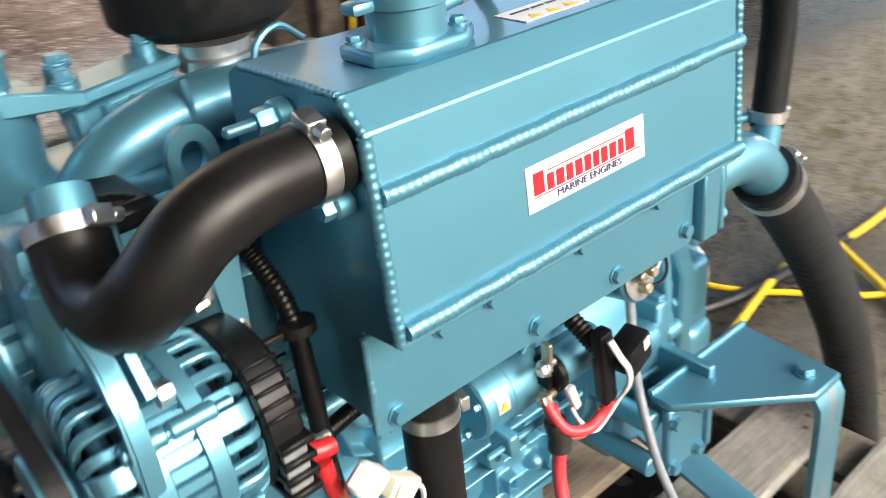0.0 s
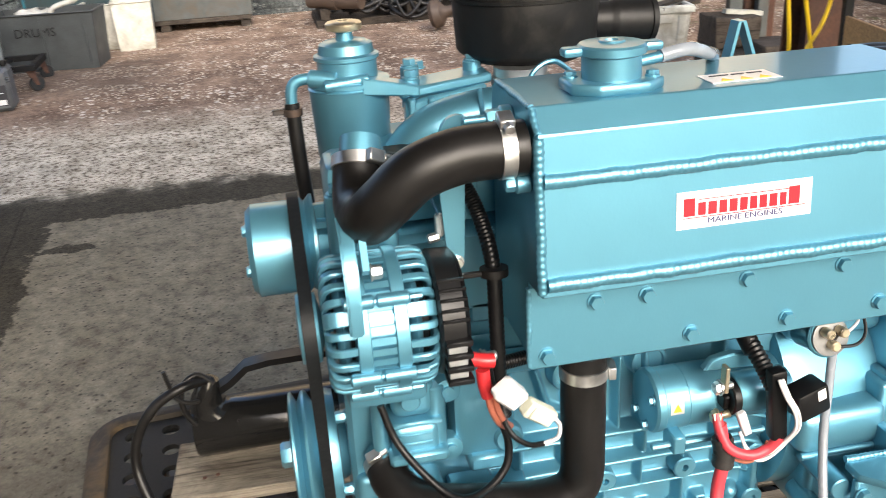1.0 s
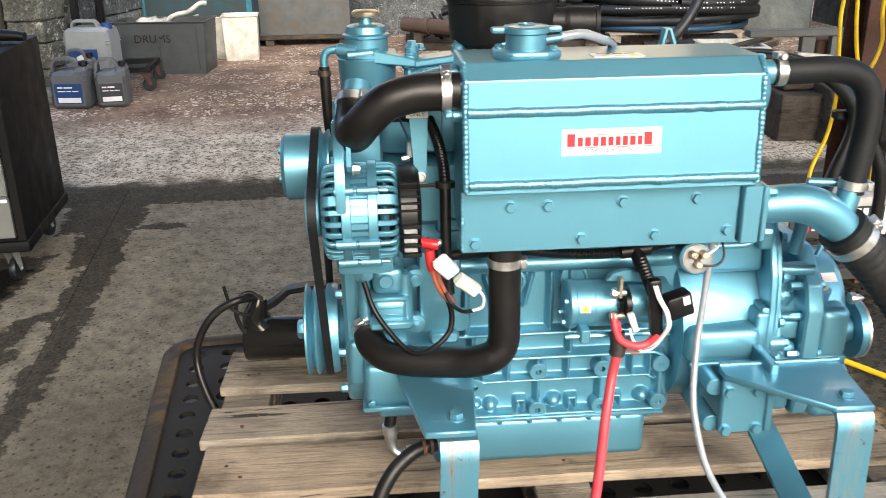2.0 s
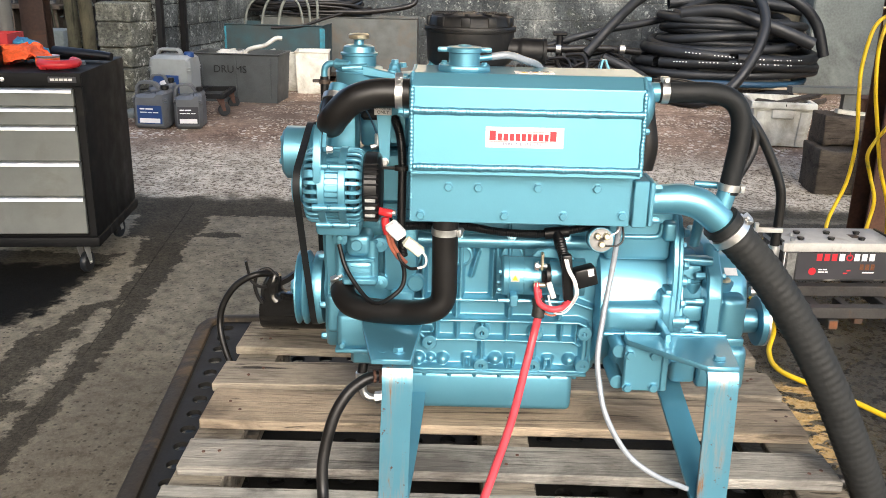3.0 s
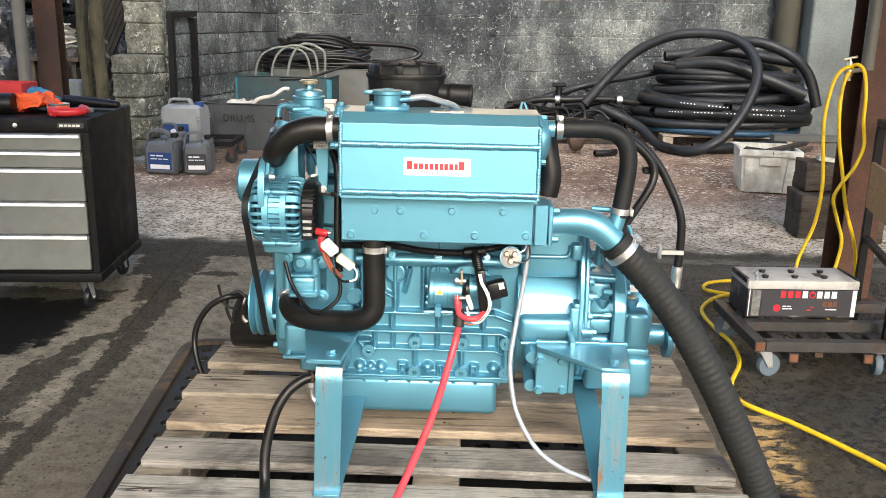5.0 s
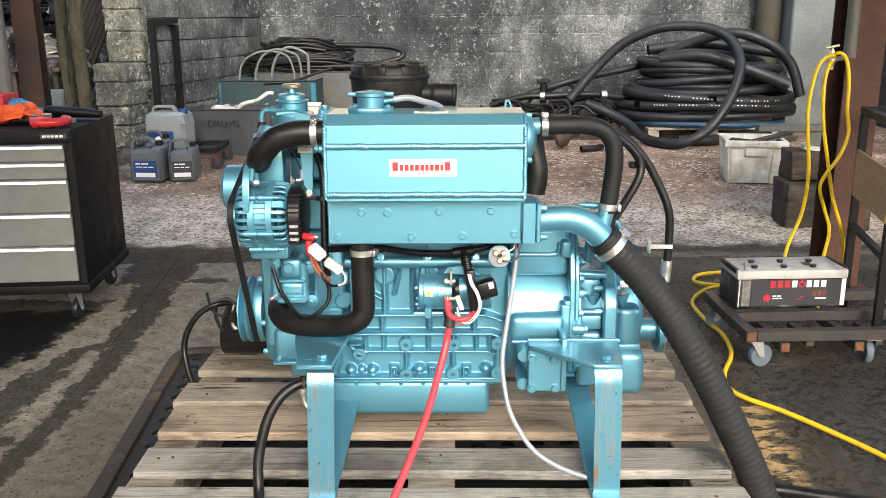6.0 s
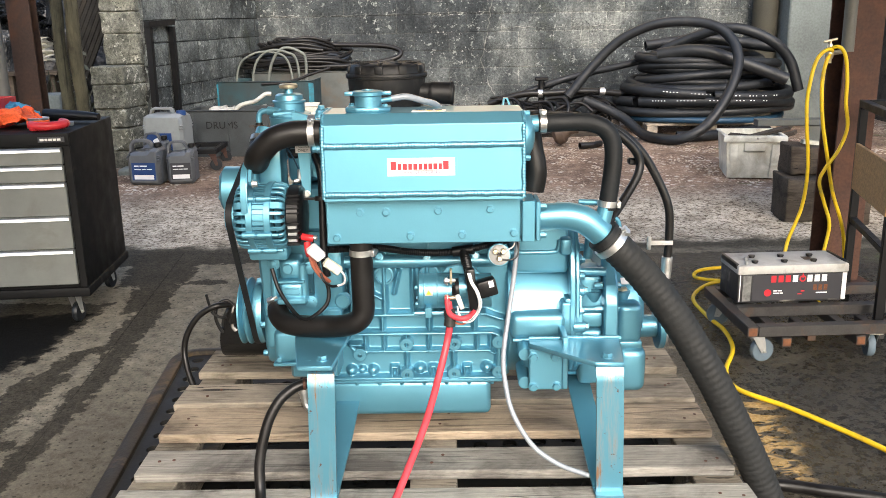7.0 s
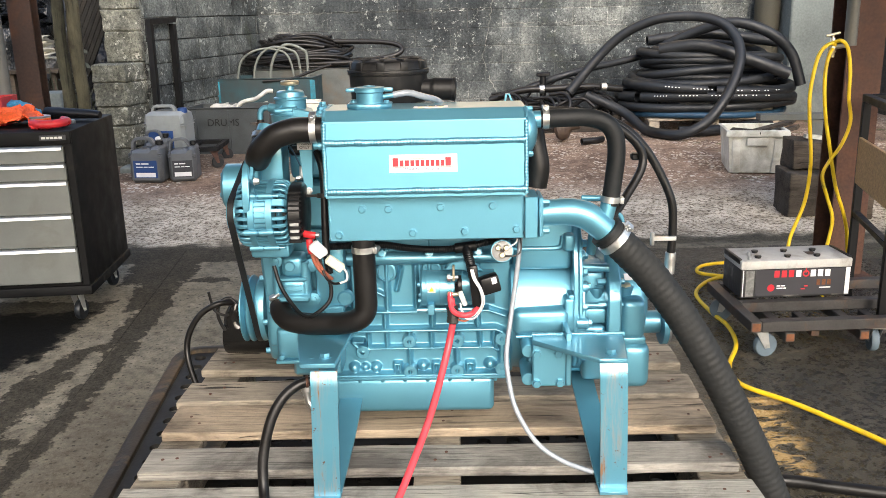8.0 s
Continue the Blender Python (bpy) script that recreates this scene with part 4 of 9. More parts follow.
for x0, x1, z0 in ((0.079, 0.1665, 1.3045), (0.0645, 0.1795, 1.2885)):
    bm = B()
    box(bm, (x0, yb - 0.0004, z0), (x1, yb, z0 + 0.0007), 0)
    part("wordmark_rule", bm, RED_PRINT, sticker)
text_part("words", "MARINE ENGINES", 0.0072, GREY_PRINT, sticker, pose(0.1225, -0.0336, 1.2828, 90, 0, 0) @ Matrix.Diagonal((1.25, 1, 1, 1)))

sticker.matrix_basis = Matrix.Translation((0, -0.0316, 1.245)) @ Matrix.Rotation(radians(-4.06), 4, 'X') @ Matrix.Translation((0, 0.0325, -1.245))

# filler cap on the tank
bm = B()
plate(bm, [(-0.021, 0.018), (0.0, 0.002), (0.044, 0.002), (0.064, 0.018), (0.064, 0.052), (0.044, 0.068), (0.0, 0.068), (-0.021, 0.052)], 0.010, (0, 0, 1.394), (1, 0, 0), (0, 1, 0), 0.002)
neck = part("filler_neck", bm, TP, tank)
bm = B()
lathe(bm, (0.0215, 0.035, 1.403), (0, 0, 1), [(0, 0.026), (0.020, 0.026), (0.022, 0.030), (0.028, 0.030), (0.030, 0.028), (0.031, 0.012), (0.0325, 0.011), (0.0325, 0.006), (0.029, 0.005)], 28)
cap = part("filler_cap", bm, TP, neck, "round teal pressure cap with two ears")
for sx in (-1, 1):
    box_c = B()
    box(box_c, (0.0215 + sx * 0.036 - 0.009, 0.027, 1.424), (0.0215 + sx * 0.036 + 0.009, 0.043, 1.432), 0.003, 2)
    part("cap_ear", box_c, TP, neck)
    bb = B()
    hexbolt(bb, (0.0215 + sx * 0.033, 0.035 - sx * 0.012, 1.404), (0, 0, 1), 0.0055, 0.005)
    part("bolt", bb, TP, neck)
bm = B()
cyl(bm, (0.045, 0.035, 1.414), (0.075, 0.035, 1.418), 0.005, 12)
part("overflow_spout", bm, TP, neck)
bm = B()
tube(bm, [(0.066, 0.035, 1.4175), (0.095, 0.04, 1.420), (0.125, 0.06, 1.410), (0.150, 0.10, 1.398), (0.17, 0.15, 1.37)], 0.0062, 12)
part("overflow_hose", bm, CLEAR_HOSE, engine, "clear plastic overflow hose")
# warning sticker on top
bm = B()
box(bm, (0.105, 0.010, 1.3942), (0.17, 0.042, 1.3948), 0)
st2 = part("warning_sticker", bm, WHITE_STICKER, tank, "white warning sticker with yellow triangles")
for k in range(3):
    bm = B()
    cx = 0.120 + k * 0.018
    plate(bm, [(cx - 0.006, 0.013), (cx + 0.006, 0.013), (cx, 0.023)], 0.0004, (0, 0, 1.3948), (1, 0, 0), (0, 1, 0), 0)
    part("triangle", bm, YELLOW_PRINT, st2)
bm = B()
bar_text(bm, 0, 0, [0.018, 0.012, 0.014], 0.002, 0.003, 0)
bm.transform(pose(0.112, 0.031, 1.3952, -90, 0, 0))
part("print", bm, DARK_PRINT, st2)
# small drain plug on the tank's end
bm = B()
cyl(bm, (X0, 0.0, 1.328), (X0 - 0.014, 0.0, 1.328), 0.0085, 14)
hexbolt(bm, (X0 - 0.014, 0.0, 1.328), (-1, 0, 0), 0.0065, 0.008, False)
part("plug", bm, TP, tank)
# temperature sender by the rear of the left end
bm = B()
cyl(bm, (X0, 0.055, 1.372), (X0 - 0.012, 0.055, 1.372), 0.011, 14)
hexbolt(bm, (X0 - 0.012, 0.055, 1.372), (-1, 0, 0), 0.009, 0.012, False)
cyl(bm, (X0 - 0.02, 0.055, 1.372), (X0 - 0.045, 0.055, 1.372), 0.004, 10)
part("sender", bm, TP, tank)
# rear hose outlet: rounded end cap with spout
bm = B()
lathe(bm, (X1 - 0.003, 0.03, 1.345), (1, 0, 0), [(0, 0.043), (0.010, 0.043), (0.018, 0.038), (0.024, 0.026), (0.027, 0.012), (0.028, 0.0)], 24)
endcap = part("end_cap", bm, TP, tank, "domed teal end cap with hose spout")
bm = B()
cyl(bm, (X1 + 0.008, 0.03, 1.365), (X1 + 0.05, 0.03, 1.367), 0.0165, 18)
part("spout", bm, TP, endcap)
for dz in (-0.04, 0.042):
    bm = B()
    hexbolt(bm, (X1, 0.0 if dz < 0 else 0.02, 1.345 + dz), (1, 0, 0), 0.006, 0.014)
    part("bolt", bm, TP, endcap)

# -- coolant hoses
bm = B()
tube(bm, [(X0 - 0.004, 0.004, 1.3585), (-0.09, 0.004, 1.3585), (-0.125, 0.003, 1.357), (-0.16, 0.003, 1.346), (-0.186, 0.010, 1.322), (-0.2, 0.03, 1.302), (-0.204, 0.060, 1.300), (-0.202, 0.082, 1.314), (-0.198, 0.098, 1.336)], 0.0240, 24, 10)
uh = part("upper_hose", bm, RUBBER, engine, "moulded black rubber coolant hose")
ring_clamp(uh, (-0.084, 0.004, 1.3585), (1, 0, 0), 0.0240, 0.012, (0.1, -0.35, 1))
ring_clamp(uh, (-0.1985, 0.094, 1.332), (0.15, 0.55, 0.8), 0.0240, 0.011, (0.6, -0.6, 0.6))
bm = B()
tube(bm, [(-0.0035, 0.027, 1.14), (-0.0035, 0.027, 1.10), (-0.0035, 0.027, 1.033), (-0.004, 0.027, 0.997), (-0.011, 0.026, 0.979), (-0.026, 0.027, 0.968), (-0.049, 0.034, 0.960), (-0.078, 0.045, 0.955), (-0.136, 0.066, 0.949), (-0.174, 0.086, 0.950), (-0.194, 0.108, 0.961), (-0.199, 0.135, 0.974)], 0.0228, 24, 9)
lh = part("lower_hose", bm, RUBBER, engine, "black rubber coolant hose bent under the alternator")
ring_clamp(lh, (-0.0035, 0.027, 1.118), (0, 0, 1), 0.0228, 0.012, (1, -0.25, 0))
ring_clamp(lh, (-0.198, 0.129, 0.971), (-0.18, 0.88, 0.42), 0.0228, 0.011, (-0.4, -0.4, 0.8))
bm = B()
tube(bm, [(X1 + 0.03, 0.03, 1.366), (0.39, 0.031, 1.367), (0.435, 0.034, 1.3665), (0.468, 0.037, 1.357), (0.487, 0.038, 1.335), (0.493, 0.038, 1.30), (0.489, 0.037, 1.25), (0.482, 0.035, 1.195)], 0.0174, 20, 9)
rh = part("rear_hose", bm, RUBBER_MATT, engine, "black rubber hose to the exhaust elbow")
ring_clamp(rh, (X1 + 0.04, 0.03, 1.3665), (1, 0, 0), 0.0174, 0.012, (0, 0, 1))
ring_clamp(rh, (0.483, 0.035, 1.207), (0.1, 0, 1), 0.0174, 0.012, (1, 0, 0))

# -- exhaust elbow and wet exhaust hose
bm = B()
tube(bm, [(X1 + 0.032, 0.03, 1.182), (0.375, 0.03, 1.184), (0.405, 0.03, 1.184), (0.435, 0.03, 1.176), (0.458, 0.03, 1.160), (0.480, 0.03, 1.139), (0.496, 0.03, 1.122)], lambda s: 0.0245 + 0.003 * math.sin(s * 3.1), 24, 8)
elbow = part("exhaust_elbow", bm, TP, engine, "teal water-injection exhaust elbow")
bm = B()
cyl(bm, (0.466, 0.03, 1.14), (0.481, 0.034, 1.20), 0.016, 18)
part("injection_stub", bm, TP, elbow)
bm = B()
cyl(bm, (0.43, 0.06, 1.205), (0.475, 0.05, 1.205), 0.006, 10)
cyl(bm, (0.478, 0.05, 1.205), (0.485, 0.05, 1.205), 0.009, 8)
part("bleed_tap", bm, TP, elbow)
bm = B()
ex = [(0.474, 0.030, 1.145), (0.489, 0.031, 1.131), (0.521, 0.033, 1.100), (0.570, 0.034, 1.047), (0.634, 0.028, 0.960), (0.700, 0.020, 0.850), (0.760, 0.020, 0.735), (0.807, 0.025, 0.640), (0.842, 0.028, 0.560), (0.90, 0.03, 0.42), (0.98, 0.02, 0.22), (1.06, -0.03, 0.06), (1.2, -0.25, 0.036)]
axis = even_path(ex, 0.0036)
tube(bm, axis, lambda s: 0.0325 + 0.001 * min(1, s * 2.6) + 0.0007 * math.sin(s * (len(axis) - 1) * math.pi / 2), 28, curve=False)
eh = part("exhaust_hose", bm, EXHAUST_RUBBER, engine, "ribbed black wire-wound exhaust hose")
ring_clamp(eh, (0.4925, 0.031, 1.1275), (0.71, 0.04, -0.70), 0.0352, 0.015, (0.7, -0.3, 0.7))
bm = B()
lathe(bm, (0.4735, 0.030, 1.1455), (0.71, 0.04, -0.70), [(0, 0.028), (0.0005, 0.0350), (0.010, 0.0354), (0.0105, 0.0315)], 28)
part("hose_cuff", bm, RUBBER_MATT, eh, "black rubber cuff")

# -- cylinder block
bm = B()
box(bm, (-0.19, 0.175, 0.785), (0.30, 0.40, 1.13), 0.006)
block = part("cylinder_block", bm, TP, engine, "cast teal cylinder block with ribs")
bm = B()
box(bm, (-0.19, 0.15, 1.13), (0.30, 0.40, 1.23), 0.008)
part("cylinder_head", bm, TP, engine)
bm = B()
box(bm, (-0.17, 0.18, 1.23), (0.29, 0.36, 1.30), 0.015, 2)
part("rocker_cover", bm, TP, engine)


def rib(x0, z0, x1, z1, w=0.009, y=0.176, d=0.021):
    """A rounded web of the casting, standing proud of the block's side."""
    bm = B()
    a, c = Vector((x0, y, z0)), Vector((x1, y, z1))
    strap(bm, [a + Vector((0, -d / 2, 0)), c + Vector((0, -d / 2, 0))], d, w, (0, 1, 0))
    bmesh.ops.bevel(bm, geom=list(bm.edges), offset=min(0.0045, w * 0.46), segments=3, affect='EDGES')
    part("rib", bm, TP, block)


def boss(x, z, r=0.0165, d=0.025, hole=0.0055, y=0.176):
    bm = B()
    lathe(bm, (x, y, z), (0, -1, 0), [(0, r * 1.1), (d * 0.7, r), (d * 0.92, r), (d, r * 0.88), (d, hole), (d * 0.4, hole), (d * 0.4, 0)], 24, False)
    part("boss", bm, TP, block)


def casting_relief(x0, x1, z0, z1, y, webs, balls, step=0.0013, fillet=0.0032):
    """The cast side of the block: webs (x0, z0, x1, z1, half width, height) and domes blended with fillets into one skin."""
    X, Z = np.meshgrid(np.arange(x0, x1, step), np.arange(z0, z1, step))
    H = np.zeros_like(X)
    for a, c, e, g, hw, hh in webs:
        dx, dz = e - a, g - c
        n2 = max(dx * dx + dz * dz, 1e-9)
        t = np.clip(((X - a) * dx + (Z - c) * dz) / n2, 0, 1)
        d = np.hypot(X - a - t * dx, Z - c - t * dz)
        f = np.clip((hw + fillet - d) / (2 * fillet), 0, 1)
        H = np.maximum(H, hh * f * f * (3 - 2 * f))
    for a, c, rad, hh in balls:
        d2 = ((X - a) ** 2 + (Z - c) ** 2) / rad ** 2
        H = np.maximum(H, hh * np.sqrt(np.clip(1 - d2, 0, 1)))
    P = np.pad(H, 1, mode="edge")
    H = (P[:-2, 1:-1] + P[2:, 1:-1] + P[1:-1, :-2] + P[1:-1, 2:] + 2 * H) / 6
    rows, cols = X.shape
    co = np.stack([X, y - H, Z], -1).reshape(-1, 3)
    i = np.arange(rows * cols).reshape(rows, cols)
    quads = np.stack([i[:-1, :-1], i[:-1, 1:], i[1:, 1:], i[1:, :-1]], -1).reshape(-1, 4)
    me = bpy.data.meshes.new("casting")
    me.from_pydata(co.tolist(), [], quads.tolist())
    me.polygons.foreach_set("use_smooth", [True] * len(me.polygons))
    me.materials.append(TP)
    return me


webs = [(-0.10, 0.895, 0.262, 0.895, 0.0050, 0.021), (0.262, 0.895, 0.276, 0.889, 0.005, 0.021), (0.276, 0.889, 0.281, 0.874, 0.005, 0.021),
        (0.276, 0.874, 0.275, 0.79, 0.0062, 0.020), (-0.018, 0.853, 0.252, 0.853, 0.0036, 0.018), (0.252, 0.853, 0.266, 0.845, 0.0036, 0.018),
        (-0.031, 0.847, -0.050, 0.865, 0.0050, 0.019), (-0.052, 0.869, -0.030, 0.869, 0.0045, 0.019), (-0.031, 0.847, -0.012, 0.853, 0.0045, 0.018),
        (-0.10, 0.7895, 0.282, 0.7895, 0.0045, 0.020), (-0.08, 0.939, 0.247, 0.939, 0.0050, 0.022), (0.247, 0.939, 0.285, 0.925, 0.0045, 0.020)]
webs += [(x, 0.853, x, 0.895, 0.0034, 0.018) for x in (-0.018, 0.023, 0.0725, 0.1215, 0.177, 0.228, 0.258)]
webs += [(x, 0.853, x, 0.795, 0.0040, 0.019) for x in (0.0725, 0.1765)]
webs += [(x, 0.905, x, 0.939, 0.0044, 0.020) for x in (-0.035, 0.021, 0.124, 0.223)]
webs += [(x, 0.939, x, 1.05, 0.0052, 0.020) for x in (-0.045, 0.028, 0.121, 0.222)]
webs += [(-0.012, 1.035, 0.002, 0.985, 0.0035, 0.014), (0.002, 0.985, 0.024, 0.972, 0.0035, 0.014), (0.060, 1.035, 0.048, 0.985, 0.0035, 0.014), (0.09, 0.945, 0.09, 1.04, 0.004, 0.016)]
for x in (0.0465, 0.1325, 0.2075):
    webs += [(x - 0.008, 0.791, x - 0.008, 0.815, 0.0026, 0.018), (x - 0.008, 0.815, x + 0.004, 0.815, 0.0026, 0.018), (x + 0.004, 0.815, x + 0.004, 0.797, 0.0026, 0.018)]
balls = [(-0.052, 0.806, 0.0125, 0.017), (-0.028, 0.807, 0.0095, 0.013), (-0.004, 0.806, 0.0125, 0.017), (0.101, 0.809, 0.0130, 0.018), (0.249, 0.810, 0.0130, 0.018)]
tagged(new("casting", casting_relief(-0.105, 0.292, 0.783, 1.058, 0.174, webs, balls)), "ribbed cast side of the block").parent = block
for x, z in ((0.0725, 0.870), (0.178, 0.870), (0.275, 0.873), (-0.031, 0.847), (0.0725, 0.799), (0.1765, 0.800), (0.275, 0.803)):
    boss(x, z, 0.0150, 0.0235, 0.0048)
for k, w in enumerate((0.006, 0.006, 0.006, 0.006)):
    bm = B()
    box(bm, (0.110 + k * 0.0085 + 0.012 * (k == 3), 0.1715, 0.842), (0.110 + k * 0.0085 + 0.012 * (k == 3) + w, 0.1755, 0.851), 0.0008)
    part("cast_mark", bm, TP, block)
# upper web: oil gallery, core plugs and arched pockets
bm = B()
cyl(bm, (-0.09, 0.158, 1.060), (0.285, 0.158, 1.060), 0.014, 18)
part("gallery", bm, TP, block)
for x in (0.021, 0.122, 0.226):
    bm = B()
    hexbolt(bm, (x, 0.146, 1.074), (0, -1, 0.3), 0.0072, 0.005)
    part("bolt", bm, TP, block)
for x, z in ((-0.071, 1.024), (0.028, 1.029), (0.126, 1.031)):
    bm = B()
    lathe(bm, (x, 0.1755, z), (0, -1, 0), [(0, 0.026), (0.012, 0.0235), (0.0175, 0.0215), (0.0185, 0.0195), (0.0185, 0.0175), (0.015, 0.0165), (0.014, 0)], 32, False)
    part("core_plug", bm, TP, block)
for x in (0.028, 0.122, 0.221):
    rib(x, 1.06, x, 1.125, 0.009, 0.176, 0.024)
bm = B()
box(bm, (-0.09, 0.150, 1.118), (0.29, 0.172, 1.145), 0.004)
part("head_flange", bm, TP, block)

# -- sump
bm = B()
box(bm, (-0.105, 0.148, 0.782), (0.283, 0.42, 0.79), 0.002)
sumpf = part("sump", bm, TP, engine, "pressed teal oil sump")
bm = B()
box(bm, (-0.10, 0.156, 0.700), (0.258, 0.41, 0.784), 0.013, 3)
part("pan", bm, TP, sumpf)
for k in range(8):
    bm = B()
    hexbolt(bm, (-0.09 + k * 0.05, 0.156, 0.7815), (0, 0, -1), 0.005, 0.006, False)
    part("bolt", bm, TP, sumpf)

# -- timing cover at the front end
bm = B()
plate(bm, [(0.16, 0.83), (0.14, 0.88), (0.15, 0.98), (0.13, 1.06), (0.14, 1.20), (0.36, 1.20), (0.40, 1.0), (0.40, 0.83)], 0.045, (-0.235, 0, 0), (0, 1, 0), (0, 0, 1), 0.006)
tcover = part("timing_cover", bm, TP, engine, "cast teal timing cover")
for y, z in ((0.17, 0.85), (0.16, 0.92), (0.16, 1.02), (0.15, 1.12), (0.30, 1.18)):
    bm = B()
    hexbolt(bm, (-0.235, y, z), (-1, 0, 0), 0.007, 0.012)
    part("bolt", bm, TP, tcover)
bm = B()
box(bm, (-0.208, 0.10, 0.852), (-0.13, 0.19, 0.925), 0.012, 3)
box(bm, (-0.211, 0.096, 0.846), (-0.128, 0.19, 0.8545), 0.002)
cyl(bm, (-0.197, 0.10, 0.862), (-0.197, 0.092, 0.862), 0.006, 8)
box(bm, (-0.232, 0.135, 0.87), (-0.20, 0.19, 0.95), 0.010, 3)
part("oil_pump_housing", bm, TP, tcover)
bm = B()
box(bm, (-0.188, 0.108, 1.036), (-0.140, 0.165, 1.082), 0.012, 3)
box(bm, (-0.190, 0.104, 0.985), (-0.137, 0.165, 1.031), 0.010, 3)
box(bm, (-0.193, 0.101, 1.030), (-0.134, 0.165, 1.037), 0.002)
for z in (0.997, 1.008, 1.019):
    box(bm, (-0.183, 0.1025, z - 0.0015), (-0.146, 0.107, z + 0.0015), 0.0006)
cyl(bm, (-0.201, 0.122, 0.975), (-0.201, 0.122, 1.078), 0.009, 14)
hexbolt(bm, (-0.201, 0.122, 1.078), (0, 0, 1), 0.0075, 0.007)
cyl(bm, (-0.168, 0.105, 1.062), (-0.168, 0.100, 1.062), 0.011, 18)
box(bm, (-0.195, 0.095, 0.985), (-0.13, 0.165, 1.0), 0.004)
cyl(bm, (-0.14, 0.12, 0.99), (-0.14, 0.12, 1.07), 0.012, 14)
pump = part("pump_housing", bm, TP, engine, "small teal cast pump body")
for x, z in ((-0.125, 0.985), (-0.125, 1.06), (-0.20, 1.07)):
    bm = B()
    lathe(bm, (x, 0.13, z), (0, -1, 0), [(0, 0.016), (0.014, 0.014), (0.015, 0.007), (0.019, 0.007), (0.02, 0)], 16, False)
    part("lug", bm, TP, pump)
bm = B()
cyl(bm, (-0.198, 0.142, 0.962), (-0.2, 0.18, 0.985), 0.0205, 18)
part("pump_inlet", bm, TP, pump)
bm = B()
box(bm, (-0.12, 0.12, 0.965), (-0.055, 0.165, 1.1), 0.01, 2)
box(bm, (-0.105, 0.112, 0.95), (-0.06, 0.165, 0.97), 0.004)
part("side_cover", bm, TP, block)
bm = B()
lathe(bm, (-0.058, 0.13, 0.985), (0, -1, 0), [(0, 0.018), (0.012, 0.017), (0.015, 0.014), (0.015, 0)], 20, False)
part("plug", bm, TP, block)
# -- crank pulley, water pump pulley, belt
YC, ZC = 0.235, 0.928
bm = B()
lathe(bm, (-0.302, YC, ZC), (1, 0, 0), [(0, 0.03), (0.001, 0.064), (0.003, 0.075), (0.006, 0.075), (0.012, 0.062), (0.018, 0.075), (0.021, 0.076), (0.024, 0.074), (0.031, 0.060), (0.038, 0.074), (0.046, 0.075), (0.056, 0.072), (0.058, 0.04), (0.07, 0.035)], 48)
cp = part("crank_pulley", bm, TP, engine, "grooved teal crankshaft pulley")
bm = B()
hexbolt(bm, (-0.302, YC, ZC), (-1, 0, 0), 0.016, 0.014)
part("bolt", bm, TP, cp)
YW, ZW = 0.205, 1.214
bm = B()
lathe(bm, (-0.314, YW, ZW), (1, 0, 0), [(0, 0.02), (0.0, 0.043), (0.004, 0.047), (0.006, 0.050), (0.05, 0.050), (0.053, 0.054), (0.056, 0.054), (0.062, 0.047), (0.068, 0.054), (0.071, 0.054), (0.073, 0.03), (0.12, 0.025)], 48)
wp = part("pump_pulley", bm, TP, engine, "drum-shaped teal water pump pulley")
for k in range(4):
    a = k * math.pi / 2 + 0.4
    bm = B()
    hexbolt(bm, (-0.314, YW + 0.03 * math.cos(a), ZW + 0.03 * math.sin(a)), (-1, 0, 0), 0.006, 0.005)
    part("bolt", bm, TP, wp)
bm = B()
cyl(bm, (-0.25, YW, ZW), (-0.18, YW, ZW), 0.022, 18)
wpb = part("pump_body", bm, TP, engine, "ribbed teal water pump body")
for k in range(8):
    bm = B()
    box(bm, (-0.25, -0.004, 0.01), (-0.19, 0.004, 0.045), 0.001, m=Matrix.Translation((0, YW, ZW)) @ Matrix.Rotation(k * math.pi / 4, 4, 'X'))
    part("rib", bm, TP, wpb)
# alternator pulley
YA, ZA = 0.064, 1.186
bm = B()
lathe(bm, (-0.274, YA, ZA), (1, 0, 0), [(0, 0.012), (0.002, 0.033), (0.005, 0.034), (0.011, 0.026), (0.017, 0.034), (0.020, 0.033), (0.024, 0.015), (0.03, 0.012)], 28)
alternator_pulley_bm = bm


